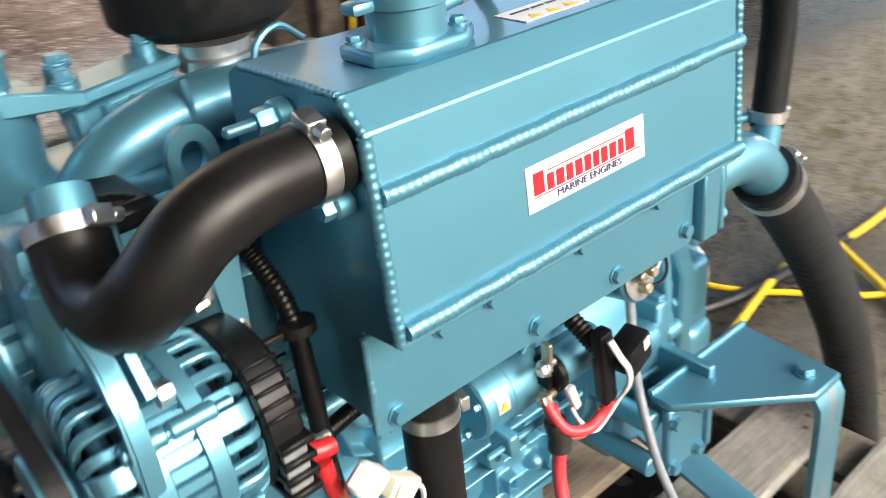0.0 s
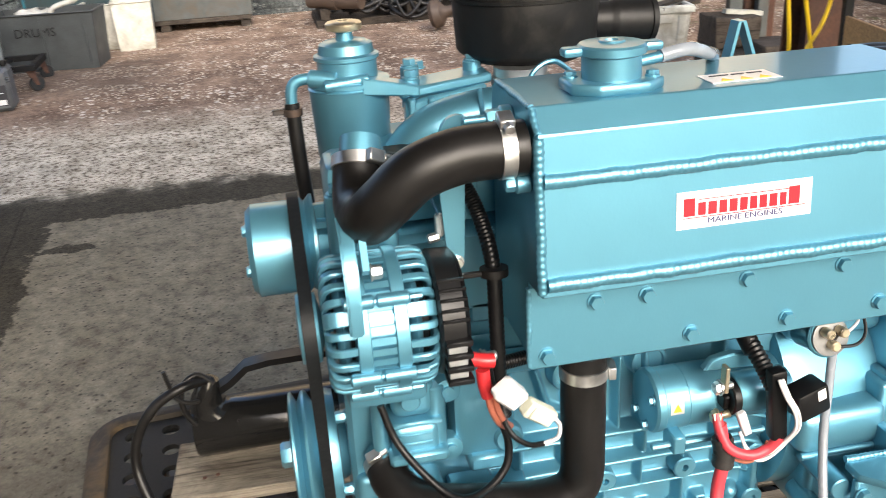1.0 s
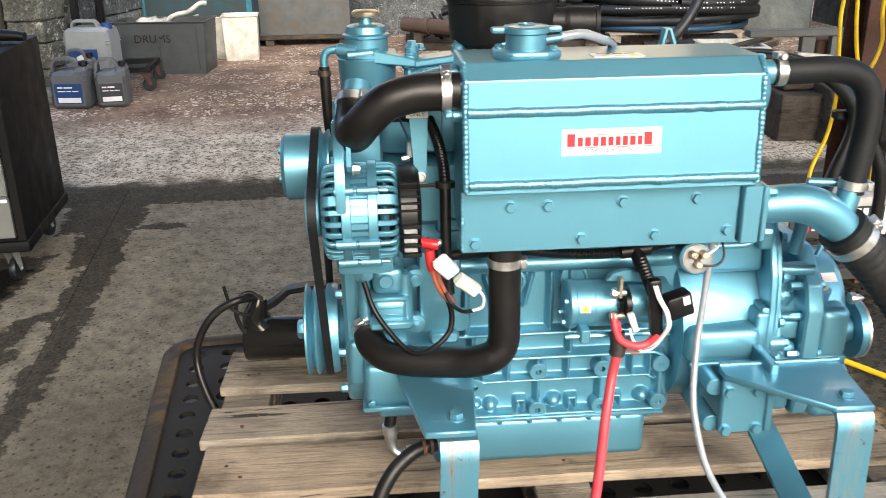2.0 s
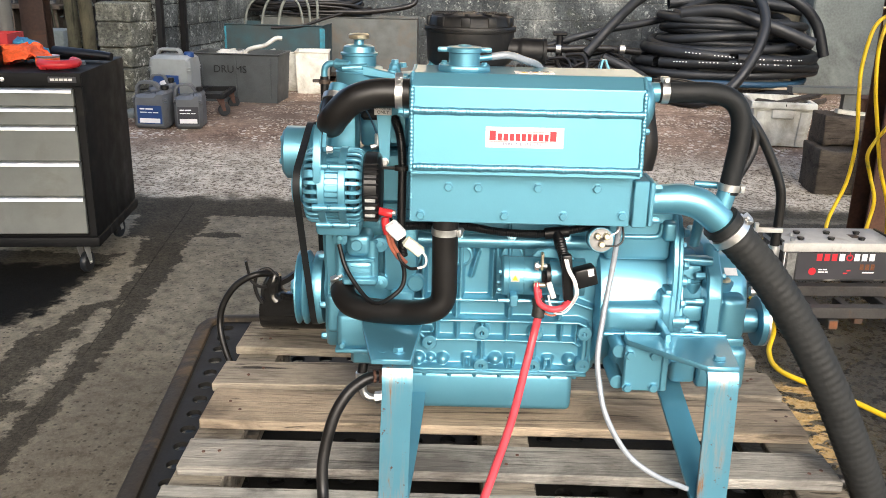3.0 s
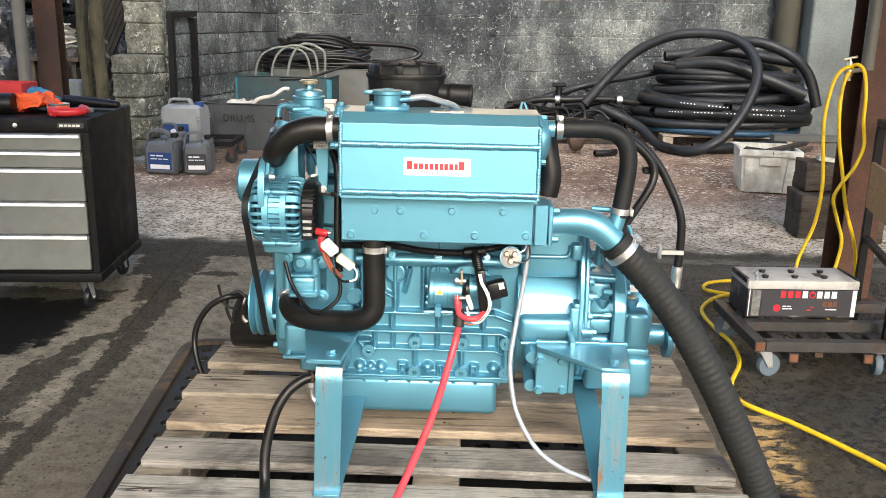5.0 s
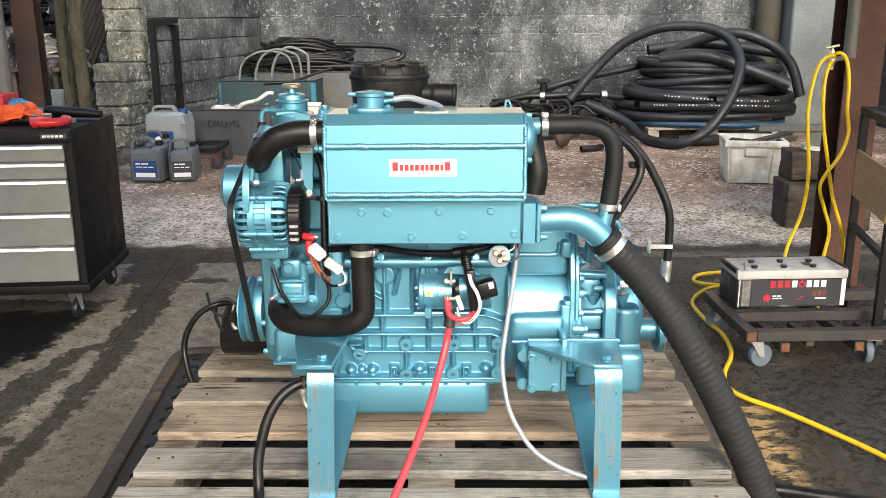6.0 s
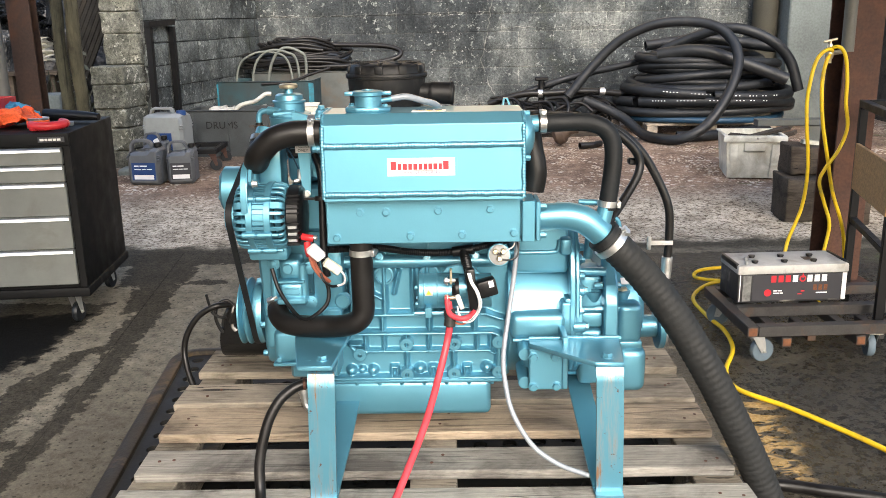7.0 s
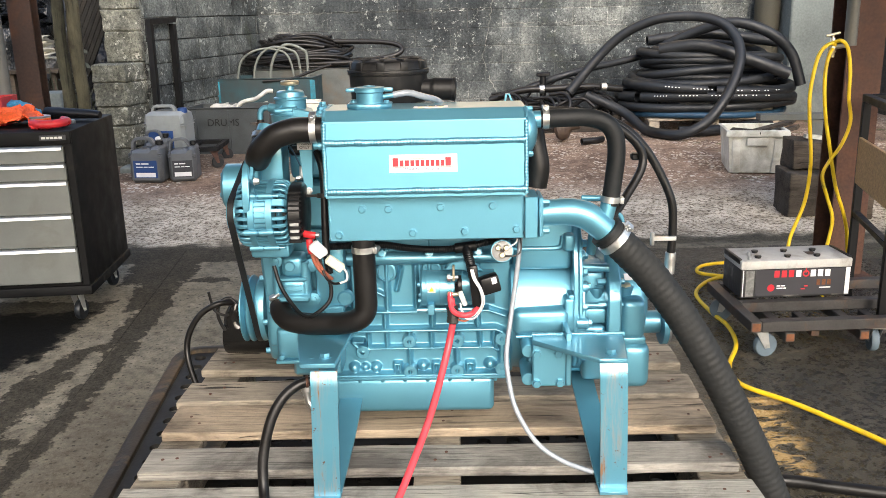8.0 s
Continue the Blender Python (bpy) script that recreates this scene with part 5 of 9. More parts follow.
def belt_mesh(circles, x, w, t):
    """A belt round the hull of circles (y, z, r)."""
    pts = []
    for cy, cz, r in circles:
        for k in range(72):
            a = 2 * math.pi * k / 72
            pts.append((cy + r * math.cos(a), cz + r * math.sin(a)))
    pts = sorted(set(pts))

    def half(seq):
        out = []
        for p in seq:
            while len(out) > 1 and (out[-1][0] - out[-2][0]) * (p[1] - out[-2][1]) - (out[-1][1] - out[-2][1]) * (p[0] - out[-2][0]) <= 0:
                out.pop()
            out.append(p)
        return out[:-1]
    hull = half(pts) + half(pts[::-1])
    bm = B()
    n = len(hull)
    rows = []
    for i, (py, pz) in enumerate(hull):
        q, r = hull[i - 1], hull[(i + 1) % n]
        d = Vector((0, r[0] - q[0], r[1] - q[1])).normalized()
        nn = Vector((0, d.z, -d.y))
        p = Vector((x, py, pz))
        rows.append([bm.verts.new(p + o) for o in (nn * t * 0.4 + Vector((-w / 2, 0, 0)), nn * t * 0.4 + Vector((w / 2, 0, 0)), -nn * t * 0.6 + Vector((w * 0.32, 0, 0)), -nn * t * 0.6 + Vector((-w * 0.32, 0, 0)))])
    for i in range(n):
        a, c = rows[i], rows[(i + 1) % n]
        for k in range(4):
            j = (k + 1) % 4
            bm.faces.new((a[k], a[j], c[j], c[k]))
    bmesh.ops.recalc_face_normals(bm, faces=list(bm.faces))
    return bm


part("drive_belt", belt_mesh([(YC, ZC, 0.072), (YW, ZW, 0.054), (YA, ZA, 0.034)], -0.263, 0.0125, 0.010), RUBBER_MATT, engine, "black rubber vee belt")

# -- alternator
alt = part("alternator", lathe(B(), (-0.243, YA, ZA), (1, 0, 0), [(0.004, 0.02), (0.004, 0.036), (0.09, 0.036), (0.09, 0.02)], 32), RUBBER_MATT, engine, "finned teal alternator with a black rear cover")
part("pulley", alternator_pulley_bm, TP, alt)
# stator core: a laminated ring with broad teeth
def toothed_ring(bm, xa, xb, n, r0, r1, duty=0.6):
    """A ring along x whose outer wall steps between r0 and r1, as one closed band."""
    angs = []
    for k in range(n):
        a = 2 * math.pi * k / n
        h = math.pi * duty / n
        angs += [(a - h, r1), (a + h, r1), (a + h * 1.15, r0), (a + 2 * math.pi / n - h * 1.15, r0)]
    pa = [bm.verts.new((xa, YA + r * math.cos(a), ZA + r * math.sin(a))) for a, r in angs]
    pb = [bm.verts.new((xb, YA + r * math.cos(a), ZA + r * math.sin(a))) for a, r in angs]
    qa = [bm.verts.new((xa, YA + 0.045 * math.cos(a), ZA + 0.045 * math.sin(a))) for a, r in angs]
    qb = [bm.verts.new((xb, YA + 0.045 * math.cos(a), ZA + 0.045 * math.sin(a))) for a, r in angs]
    m = len(angs)
    for k in range(m):
        j = (k + 1) % m
        bm.faces.new((pa[k], pa[j], pb[j], pb[k]))
        bm.faces.new((qa[j], qa[k], pa[k], pa[j])[::-1])
        bm.faces.new((qb[k], qb[j], pb[j], pb[k])[::-1])
    bmesh.ops.recalc_face_normals(bm, faces=list(bm.faces))
    return bm


part("stator_core", toothed_ring(B(), -0.213, -0.185, 40, 0.0605, 0.0665, 0.66), TP, alt, "laminated stator with broad ribs")


def end_frame(xa, xb, inner_x, sign):
    """A cast end frame: two rings joined by fins, with open slots between."""
    bm = B()
    M = Matrix.Translation((0, YA, ZA))
    out = xa if sign < 0 else xb
    n = 26
    for k in range(n):
        o = B()
        strap(o, [(inner_x, 0, 0.0640), (out - sign * 0.009, 0, 0.0640), (out - sign * 0.003, 0, 0.0615), (out, 0, 0.055), (out + sign * 0.0005, 0, 0.030)], 0.0145 if k % 9 == 4 else 0.0074, 0.0055, (0, 1, 0))
        bmesh.ops.bevel(o, geom=list(o.edges), offset=0.0011, segments=1, affect='EDGES')
        put(bm, o, M @ Matrix.Rotation(2 * math.pi * (k + 0.3) / n, 4, 'X'))
    lathe(bm, (inner_x - 0.0065, YA, ZA), (1, 0, 0), [(0, 0.054), (0, 0.0675), (0.001, 0.0688), (0.012, 0.0688), (0.013, 0.0675), (0.013, 0.054)], 48)
    lathe(bm, (out - 0.002, YA, ZA), (1, 0, 0), [(0, 0.016), (0, 0.034), (0.004, 0.034), (0.004, 0.016)], 32)
    return bm


part("front_frame", end_frame(-0.247, -0.215, -0.2165, -1), TP, alt, "slotted teal end frame")
part("rear_frame", end_frame(-0.183, -0.150, -0.1815, 1), TP, alt, "slotted teal end frame")
# winding heads inside the slots
for xc in (-0.233, -0.166):
    bm = B()
    lathe(bm, (xc - 0.006, YA, ZA), (1, 0, 0), [(0, 0.040), (0.002, 0.047), (0.006, 0.050), (0.010, 0.047), (0.012, 0.040)], 40)
    part("winding_head", bm, TP, alt, "painted winding heads behind the slots")
# tie lugs along the front
for ang in (200, 250, 140, 320):
    a = radians(ang)
    p = Vector((0, YA + 0.0705 * math.cos(a), ZA + 0.0705 * math.sin(a)))
    bm = B()
    cyl(bm, p + Vector((-0.232, 0, 0)), p + Vector((-0.204, 0, 0)), 0.0065, 12)
    cyl(bm, p + Vector((-0.202, 0, 0)), p + Vector((-0.172, 0, 0)), 0.0062, 12)
    cyl(bm, p + Vector((-0.21, 0, 0)), p + Vector((-0.16, 0, 0)), 0.003, 8)
    part("tie_lug", bm, TP, alt)
# mounting ear on top and its slotted adjuster arm
bm = B()
strap(bm, [(-0.222, 0.000, 1.205), (-0.222, -0.001, 1.232), (-0.222, 0.004, 1.262), (-0.222, 0.02, 1.285), (-0.222, 0.05, 1.297)], 0.013, 0.011, (1, 0, 0))
bmesh.ops.bevel(bm, geom=list(bm.edges), offset=0.002, segments=2, affect='EDGES')
part("mounting_ear", bm, TP, alt)
bm = B()
strap(bm, [(-0.209, 0.004, 1.262), (-0.209, 0.02, 1.285), (-0.209, 0.07, 1.297), (-0.209, 0.15, 1.28)], 0.006, 0.020, (1, 0, 0))
part("adjuster_arm", bm, TP, engine)
bm = B()
hexbolt(bm, (-0.205, 0.004, 1.262), (1, 0, 0), 0.0065, 0.010)
part("adjuster_bolt", bm, STEEL, alt, "bright steel adjuster bolt")
bm = B()
box(bm, (-0.235, 0.05, 1.095), (-0.155, 0.11, 1.13), 0.008, 2)
part("lower_bracket", bm, TP, alt)
# rear cover with terminals
bm = B()
lathe(bm, (-0.147, YA, ZA), (1, 0, 0), [(0, 0.03), (0, 0.058), (0.003, 0.061), (0.024, 0.060), (0.029, 0.054), (0.031, 0.03), (0.031, 0)], 40, False)
cover = part("rear_cover", bm, BLACK_PLASTIC, alt, "black plastic rear cover")
bm = B()
for k in range(5):
    a = radians(128 + 9 * k)
    p = Vector((0, YA + 0.0605 * math.cos(a), ZA + 0.0605 * math.sin(a)))
    box(bm, (-0.145, p.y - 0.0016, p.z - 0.0016), (-0.119, p.y + 0.0016, p.z + 0.0016), 0.0006)
part("cover_rib", bm, BLACK_PLASTIC, cover)
for z in (1.150, 1.163, 1.176):
    bm = B()
    box(bm, (-0.142, YA - 0.065, z - 0.0035), (-0.124, YA - 0.055, z + 0.0035), 0.0008)
    part("cooling_fin", bm, ALU, cover, "bare metal fin")
for z in (1.143, 1.1565, 1.1695, 1.183):
    bm = B()
    box(bm, (-0.144, YA - 0.068, z - 0.0028), (-0.119, YA - 0.04, z + 0.0028), 0.001)
    part("cover_bar", bm, BLACK_PLASTIC, cover)
bm = B()
cyl(bm, (-0.110, 0.03, 1.147), (-0.090, 0.03, 1.147), 0.005, 10)
hexbolt(bm, (-0.106, 0.03, 1.147), (1, 0, 0), 0.007, 0.006)
part("terminal_stud", bm, STEEL, cover)
# red boots, wires and plug
bm = B()
tube(bm, [(-0.118, 0.022, 1.152), (-0.104, 0.018, 1.150), (-0.096, 0.018, 1.149)], 0.0072, 12)
tube(bm, [(-0.108, 0.014, 1.143), (-0.107, 0.012, 1.128), (-0.104, 0.012, 1.115)], 0.0068, 12)
part("terminal_boot", bm, RED_PLASTIC, cover, "red rubber terminal boot")
for o in (0.0, 0.006):
    bm = B()
    tube(bm, [(-0.105 + o, 0.012, 1.118), (-0.100 + o, 0.016, 1.095), (-0.090 + o, 0.03, 1.07), (-0.079 + o, 0.05, 1.05)], 0.0034, 10)
    part("brown_wire", bm, PINK_WIRE, engine, "brown battery wire")
bm = B()
box(bm, (-0.0115, -0.008, -0.017), (0.0115, 0.008, 0.017), 0.003, 1, Matrix.Translation((-0.088, -0.008, 1.127)) @ Euler((radians(20), radians(-38), 0)).to_matrix().to_4x4())
plug = part("wire_plug", bm, WHITE_STICKER, engine, "white connector wrapped with tape")
bm = B()
box(bm, (-0.009, -0.007, -0.019), (0.009, 0.007, 0.019), 0.002, 1, Matrix.Translation((-0.058, 0.0, 1.096)) @ Euler((radians(15), radians(-48), 0)).to_matrix().to_4x4())
box(bm, (-0.0065, -0.0095, -0.006), (0.0065, -0.007, 0.015), 0.001, 1, Matrix.Translation((-0.058, 0.0, 1.096)) @ Euler((radians(15), radians(-48), 0)).to_matrix().to_4x4())
part("socket", bm, CREAM_PLASTIC, plug, "cream plastic plug socket")
bm = B()
tube(bm, [(-0.044, 0.002, 1.088), (-0.036, 0.003, 1.075), (-0.038, 0.004, 1.060), (-0.052, 0.006, 1.054)], 0.0022, 8)
part("white_wire", bm, WHITE_WIRE, plug)
bm = B()
tube(bm, [(-0.10, 0.025, 1.15), (-0.092, 0.03, 1.10), (-0.082, 0.02, 1.065), (-0.066, 0.010, 1.053), (-0.050, 0.006, 1.054)], 0.0028, 8)
part("black_wire", bm, BLACK_PLASTIC, plug)
bm = B()
tube(bm, [(-0.082, 0.052, 1.055), (-0.076, 0.05, 1.03), (-0.080, 0.045, 1.005), (-0.10, 0.04, 0.985), (-0.125, 0.045, 0.972), (-0.15, 0.06, 0.98), (-0.185, 0.088, 1.02), (-0.2, 0.10, 1.065)], 0.0042, 10)
part("black_lead", bm, BLACK_PLASTIC, engine, "black wiring lead")
# ribbed conduit down behind the alternator, its clip and its support strip
bm = B()
tube(bm, [(-0.10, 0.12, 1.30), (-0.088, 0.10, 1.27), (-0.082, 0.07, 1.23), (-0.082, 0.06, 1.17), (-0.082, 0.055, 1.10), (-0.078, 0.055, 1.06)], 0.0072, 12, 26, ridges=0.0008)
cd = part("wiring_conduit", bm, BLACK_PLASTIC, engine, "ribbed black wiring conduit")
bm = B()
lathe(bm, (-0.082, 0.062, 1.216), (0, 0.1, 1), [(0, 0.009), (0, 0.014), (0.008, 0.014), (0.008, 0.009)], 18)
box(bm, (-0.118, 0.058, 1.2175), (-0.082, 0.064, 1.2225), 0.001)
part("clip", bm, RUBBER, cd)
bm = B()
plate(bm, [(-0.130, 1.335), (-0.101, 1.335), (-0.106, 1.222), (-0.122, 1.222)], 0.003, (0, 0.085, 0), bev=0.0005)
strip = part("support_strip", bm, TP, engine, "flat teal bracket strip with a paper tag")
bm = B()
hexbolt(bm, (-0.114, 0.082, 1.226), (0, -1, 0), 0.006, 0.006)
part("bolt", bm, STEEL, strip)
bm = B()
box(bm, (-0.132, 0.0805, 1.309), (-0.102, 0.0815, 1.334), 0)
tag = part("paper_tag", bm, WHITE_STICKER, strip, "white paper tag with black words")
for k, word in enumerate(("TO", "ENGINE", "ONLY")):
    text_part("words", word, 0.0078, DARK_PRINT, tag, pose(-0.117, 0.0802, 1.3265 - k * 0.0075, 90, 0, 0), depth=0.0002)
bm = B()
cyl(bm, (-0.128, 0.09, 1.252), (-0.128, 0.09, 1.275), 0.0045, 8)
cyl(bm, (-0.128, 0.09, 1.252), (-0.14, 0.09, 1.25), 0.005, 8)
part("sender_terminal", bm, STEEL, engine)
bm = B()
tube(bm, [(-0.128, 0.09, 1.272), (-0.134, 0.085, 1.29), (-0.142, 0.08, 1.31), (-0.15, 0.07, 1.325)], 0.0016, 6)
part("green_wire", bm, BLUE_HOSE, engine, "thin green wire")
# long conduit under the tank
bm = B()
tube(bm, [(-0.078, 0.07, 1.112), (-0.03, 0.082, 1.110), (0.03, 0.09, 1.108), (0.09, 0.095, 1.098), (0.15, 0.095, 1.095), (0.20, 0.092, 1.100), (0.26, 0.085, 1.115), (0.30, 0.085, 1.125)], 0.0070, 12, 30, ridges=0.0008)
cd2 = part("wiring_conduit", bm, BLACK_PLASTIC, engine, "ribbed black wiring conduit")
bm = B()
cyl(bm, (0.177, 0.093, 1.097), (0.222, 0.090, 1.103), 0.0105, 14)
cyl(bm, (0.200, 0.090, 1.100), (0.206, 0.07, 1.078), 0.0105, 12)
part("tee", bm, BLACK_PLASTIC, cd2)
bm = B()
tube(bm, [(0.204, 0.08, 1.090), (0.209, 0.055, 1.070), (0.213, 0.035, 1.052)], 0.0088, 12, 12, ridges=0.0012)
part("branch", bm, BLACK_PLASTIC, cd2)

# -- fuel filter
FX, FY = -0.183, 0.32
bm = B()
lathe(bm, (FX, FY, 1.262), (0, 0, 1), [(0, 0.030), (0.002, 0.038), (0.012, 0.0415), (0.014, 0.0425), (0.09, 0.046), (0.094, 0.047), (0.096, 0.045), (0.098, 0.047), (0.102, 0.047), (0.104, 0.042)], 36)
ff = part("fuel_filter", bm, TP, engine, "teal fuel filter canister with a brass vent knob")
bm = B()
lathe(bm, (FX, FY, 1.364), (0, 0, 1), [(0, 0.034), (0.022, 0.034), (0.024, 0.037), (0.028, 0.037), (0.030, 0.032), (0.040, 0.030), (0.043, 0.024), (0.044, 0.010), (0.054, 0.009), (0.054, 0)], 32, False)
part("filter_head", bm, TP, ff)
bm = B()
lathe(bm, (FX, FY, 1.417), (0, 0, 1), [(0, 0.012), (0.002, 0.0195), (0.005, 0.0205), (0.009, 0.0205), (0.011, 0.018), (0.012, 0.006), (0.009, 0.004)], 28)
part("vent_knob", bm, BRASS, ff, "bare brass vent knob")
bm = B()
cyl(bm, (FX - 0.015, FY - 0.03, 1.368), (FX - 0.045, FY - 0.02, 1.372), 0.010, 14)
tube(bm, [(FX - 0.04, FY - 0.02, 1.372), (FX - 0.058, FY - 0.018, 1.370), (FX - 0.066, FY - 0.018, 1.360), (FX - 0.067, FY - 0.018, 1.338)], 0.0065, 12)
cyl(bm, (FX - 0.03, FY - 0.036, 1.364), (FX + 0.02, FY - 0.036, 1.368), 0.0075, 12)
part("inlet_pipe", bm, TP, ff)
bm = B()
tube(bm, [(FX - 0.067, FY - 0.018, 1.346), (FX - 0.066, FY - 0.02, 1.30), (FX - 0.064, FY - 0.02, 1.25), (FX - 0.06, FY - 0.01, 1.20), (FX - 0.05, FY + 0.02, 1.16)], 0.0085, 12)
fh = part("fuel_hose", bm, RUBBER, ff, "black rubber fuel hose")
bm = B()
lathe(bm, (FX - 0.067, FY - 0.018, 1.332), (0, 0, 1), [(0, 0.0085), (0, 0.011), (0.008, 0.011), (0.008, 0.0085)], 16)
box(bm, (FX - 0.09, FY - 0.022, 1.334), (FX - 0.074, FY - 0.014, 1.340), 0.001)
part("spring_clip", bm, DARK_STEEL, fh)
bm = B()
plate(bm, [(FX + 0.01, 1.352), (FX + 0.075, 1.345), (FX + 0.075, 1.357), (FX + 0.01, 1.372)], 0.03, (0, FY - 0.015, 0), bev=0.002)
cyl(bm, (FX + 0.068, FY - 0.02, 1.328), (FX + 0.068, FY - 0.02, 1.362), 0.011, 12)
part("filter_bracket", bm, TP, ff)
for x, y in ((FX + 0.068, FY - 0.02), (FX + 0.085, FY + 0.03)):
    bm = B()
    hexbolt(bm, (x, y, 1.362), (0, 0, 1), 0.008, 0.009)
    part("bolt", bm, TP, ff)

# -- intake manifold: ribbed front flange, horizontal runner and riser to the air cleaner
bm = B()
plate(bm, [(-0.125, 1.25), (-0.125, 1.338), (-0.03, 1.352), (-0.03, 1.25)], 0.02, (0, 0.30, 0), bev=0.003)
box(bm, (-0.13, 0.285, 1.345), (-0.022, 0.34, 1.357), 0.003, 1, Matrix.Translation((-0.08, 0, 1.35)) @ Matrix.Rotation(radians(-6), 4, 'Y') @ Matrix.Translation((0.08, 0, -1.35)))
man = part("intake_manifold", bm, TP, engine, "cast teal intake manifold")
for x in (-0.118, -0.095, -0.072, -0.045):
    bm = B()
    box(bm, (x - 0.004, 0.272, 1.25), (x + 0.004, 0.302, 1.343), 0.002)
    part("rib", bm, TP, man)
for x in (-0.112, -0.038):
    bm = B()
    cyl(bm, (x, 0.32, 1.34), (x, 0.32, 1.372), 0.011, 12)
    hexbolt(bm, (x, 0.32, 1.372), (0, 0, 1), 0.008, 0.008)
    part("bolt", bm, TP, man)
bm = B()
tube(bm, [(-0.15, 0.255, 1.245), (-0.125, 0.255, 1.29), (-0.09, 0.25, 1.315), (-0.03, 0.25, 1.325), (0.06, 0.25, 1.325), (0.2, 0.25, 1.315)], 0.029, 22, 8)
part("runner", bm, TP, man)
bm = B()
lathe(bm, (0.008, 0.275, 1.31), (0, 0, 1), [(0, 0.034), (0.02, 0.030), (0.034, 0.029), (0.036, 0.029)], 24)
part("riser", bm, TP, man)
for pts in ([(-0.052, 0.225, 1.36), (-0.05, 0.222, 1.33), (-0.048, 0.22, 1.29)], [(0.045, 0.20, 1.372), (0.02, 0.195, 1.388), (-0.005, 0.19, 1.375), (-0.01, 0.185, 1.335)]):
    bm = B()
    tube(bm, pts, 0.0028, 8, 8)
    part("leak_off_pipe", bm, TP, man)
bm = B()
lathe(bm, (-0.02, 0.15, 1.31), (1, 0.1, 0.1), [(0, 0.012), (0.004, 0.014), (0.012, 0.014), (0.014, 0.008), (0.03, 0.008)], 6)
part("banjo_bolt", bm, TP, man)
# lifting eye
bm = B()
n = 20
for zz in (0,):
    outer = [(0.019 * math.cos(a), 0.024 * math.sin(a)) for a in [2 * math.pi * k / n for k in range(n)]]
    inner = [(0.0095 * math.cos(a), 0.0125 * math.sin(a)) for a in [2 * math.pi * k / n for k in range(n)]]
    V = {}
    for nm, ring in (("o", outer), ("i", inner)):
        for y in (0, 1):
            V[nm, y] = [bm.verts.new((-0.098 + px, 0.128 + 0.007 * y, 1.335 + pz)) for px, pz in ring]
    for k in range(n):
        j = (k + 1) % n
        bm.faces.new((V["o", 0][k], V["o", 0][j], V["i", 0][j], V["i", 0][k]))
        bm.faces.new((V["o", 1][j], V["o", 1][k], V["i", 1][k], V["i", 1][j]))
        bm.faces.new((V["o", 0][j], V["o", 0][k], V["o", 1][k], V["o", 1][j]))
        bm.faces.new((V["i", 0][k], V["i", 0][j], V["i", 1][j], V["i", 1][k]))
box(bm, (-0.116, 0.1285, 1.25), (-0.080, 0.1345, 1.325), 0.001)
part("lifting_eye", bm, TP, engine, "teal steel lifting eye")
# thermostat housing
bm = B()
lathe(bm, (-0.199, 0.089, 1.326), (0.15, 0.55, 0.8), [(0, 0.019), (0.012, 0.0195), (0.022, 0.0195), (0.032, 0.019)], 22)
box(bm, (-0.232, 0.10, 1.20), (-0.165, 0.17, 1.33), 0.012, 2)
cyl(bm, (-0.222, 0.095, 1.23), (-0.222, 0.095, 1.305), 0.012, 14)
hexbolt(bm, (-0.222, 0.095, 1.305), (0, 0, 1), 0.0085, 0.008)
part("thermostat_housing", bm, TP, engine, "cast teal thermostat housing")
bm = B()
box(bm, (-0.165, 0.16, 1.285), (-0.115, 0.24, 1.305), 0.006)
tube(bm, [(-0.17, 0.2, 1.30), (-0.14, 0.18, 1.30), (-0.12, 0.17, 1.29)], 0.009, 10, 8, ridges=0.001)
part("wiring_loom", bm, BLACK_PLASTIC, engine, "black wiring loom beside the thermostat")

# -- air cleaner
AX, AY = 0.035, 0.345
bm = B()
lathe(bm, (AX, AY, 1.366), (0, 0, 1), [(0, 0.03), (0, 0.066), (0.010, 0.081), (0.014, 0.084), (0.070, 0.087), (0.071, 0.0905), (0.0745, 0.0915), (0.0750, 0.0895), (0.0765, 0.0895), (0.0770, 0.0915), (0.081, 0.0905), (0.082, 0.085), (0.096, 0.0825), (0.101, 0.077), (0.103, 0.056), (0.1045, 0.050), (0.1045, 0)], 56, False)
ac = part("air_cleaner", bm, AIR_BLACK, engine, "round black plastic air cleaner")
for k in range(10):
    bm = B()
    turn = Matrix.Translation((AX, AY, 0)) @ Matrix.Rotation(2 * math.pi * (k + 0.3) / 10, 4, 'Z')
    box(bm, (0.074, -0.009, 1.4472), (0.0868, 0.009, 1.4655), 0.0022, 2, m=turn)
    box(bm, (0.024, -0.003, 1.4682), (0.078, 0.003, 1.4718), 0.001, m=turn)
    part("lid_rib", bm, AIR_BLACK, ac)
bm = B()
tube(bm, [(AX + 0.065, AY - 0.02, 1.405), (AX + 0.10, AY - 0.022, 1.403), (AX + 0.15, AY - 0.024, 1.401)], lambda s: 0.0215 + 0.003 * (s > 0.45), 24, 10, hollow=0.85)
lathe(bm, (AX + 0.142, AY - 0.0237, 1.4013), (1, -0.03, -0.03), [(0, 0.0242), (0.001, 0.0262), (0.007, 0.0262), (0.008, 0.0242)], 28)
part("inlet_snout", bm, AIR_BLACK, ac)
bm = B()
lathe(bm, (0.012, 0.29, 1.345), (0, 0, 1), [(0, 0.031), (0.0, 0.034), (0.01, 0.034), (0.012, 0.031), (0.022, 0.031)], 24)
part("neck_band", bm, STEEL, ac, "steel clamp band under the air cleaner")

# -- triangular bracket behind the tank
bm = B()
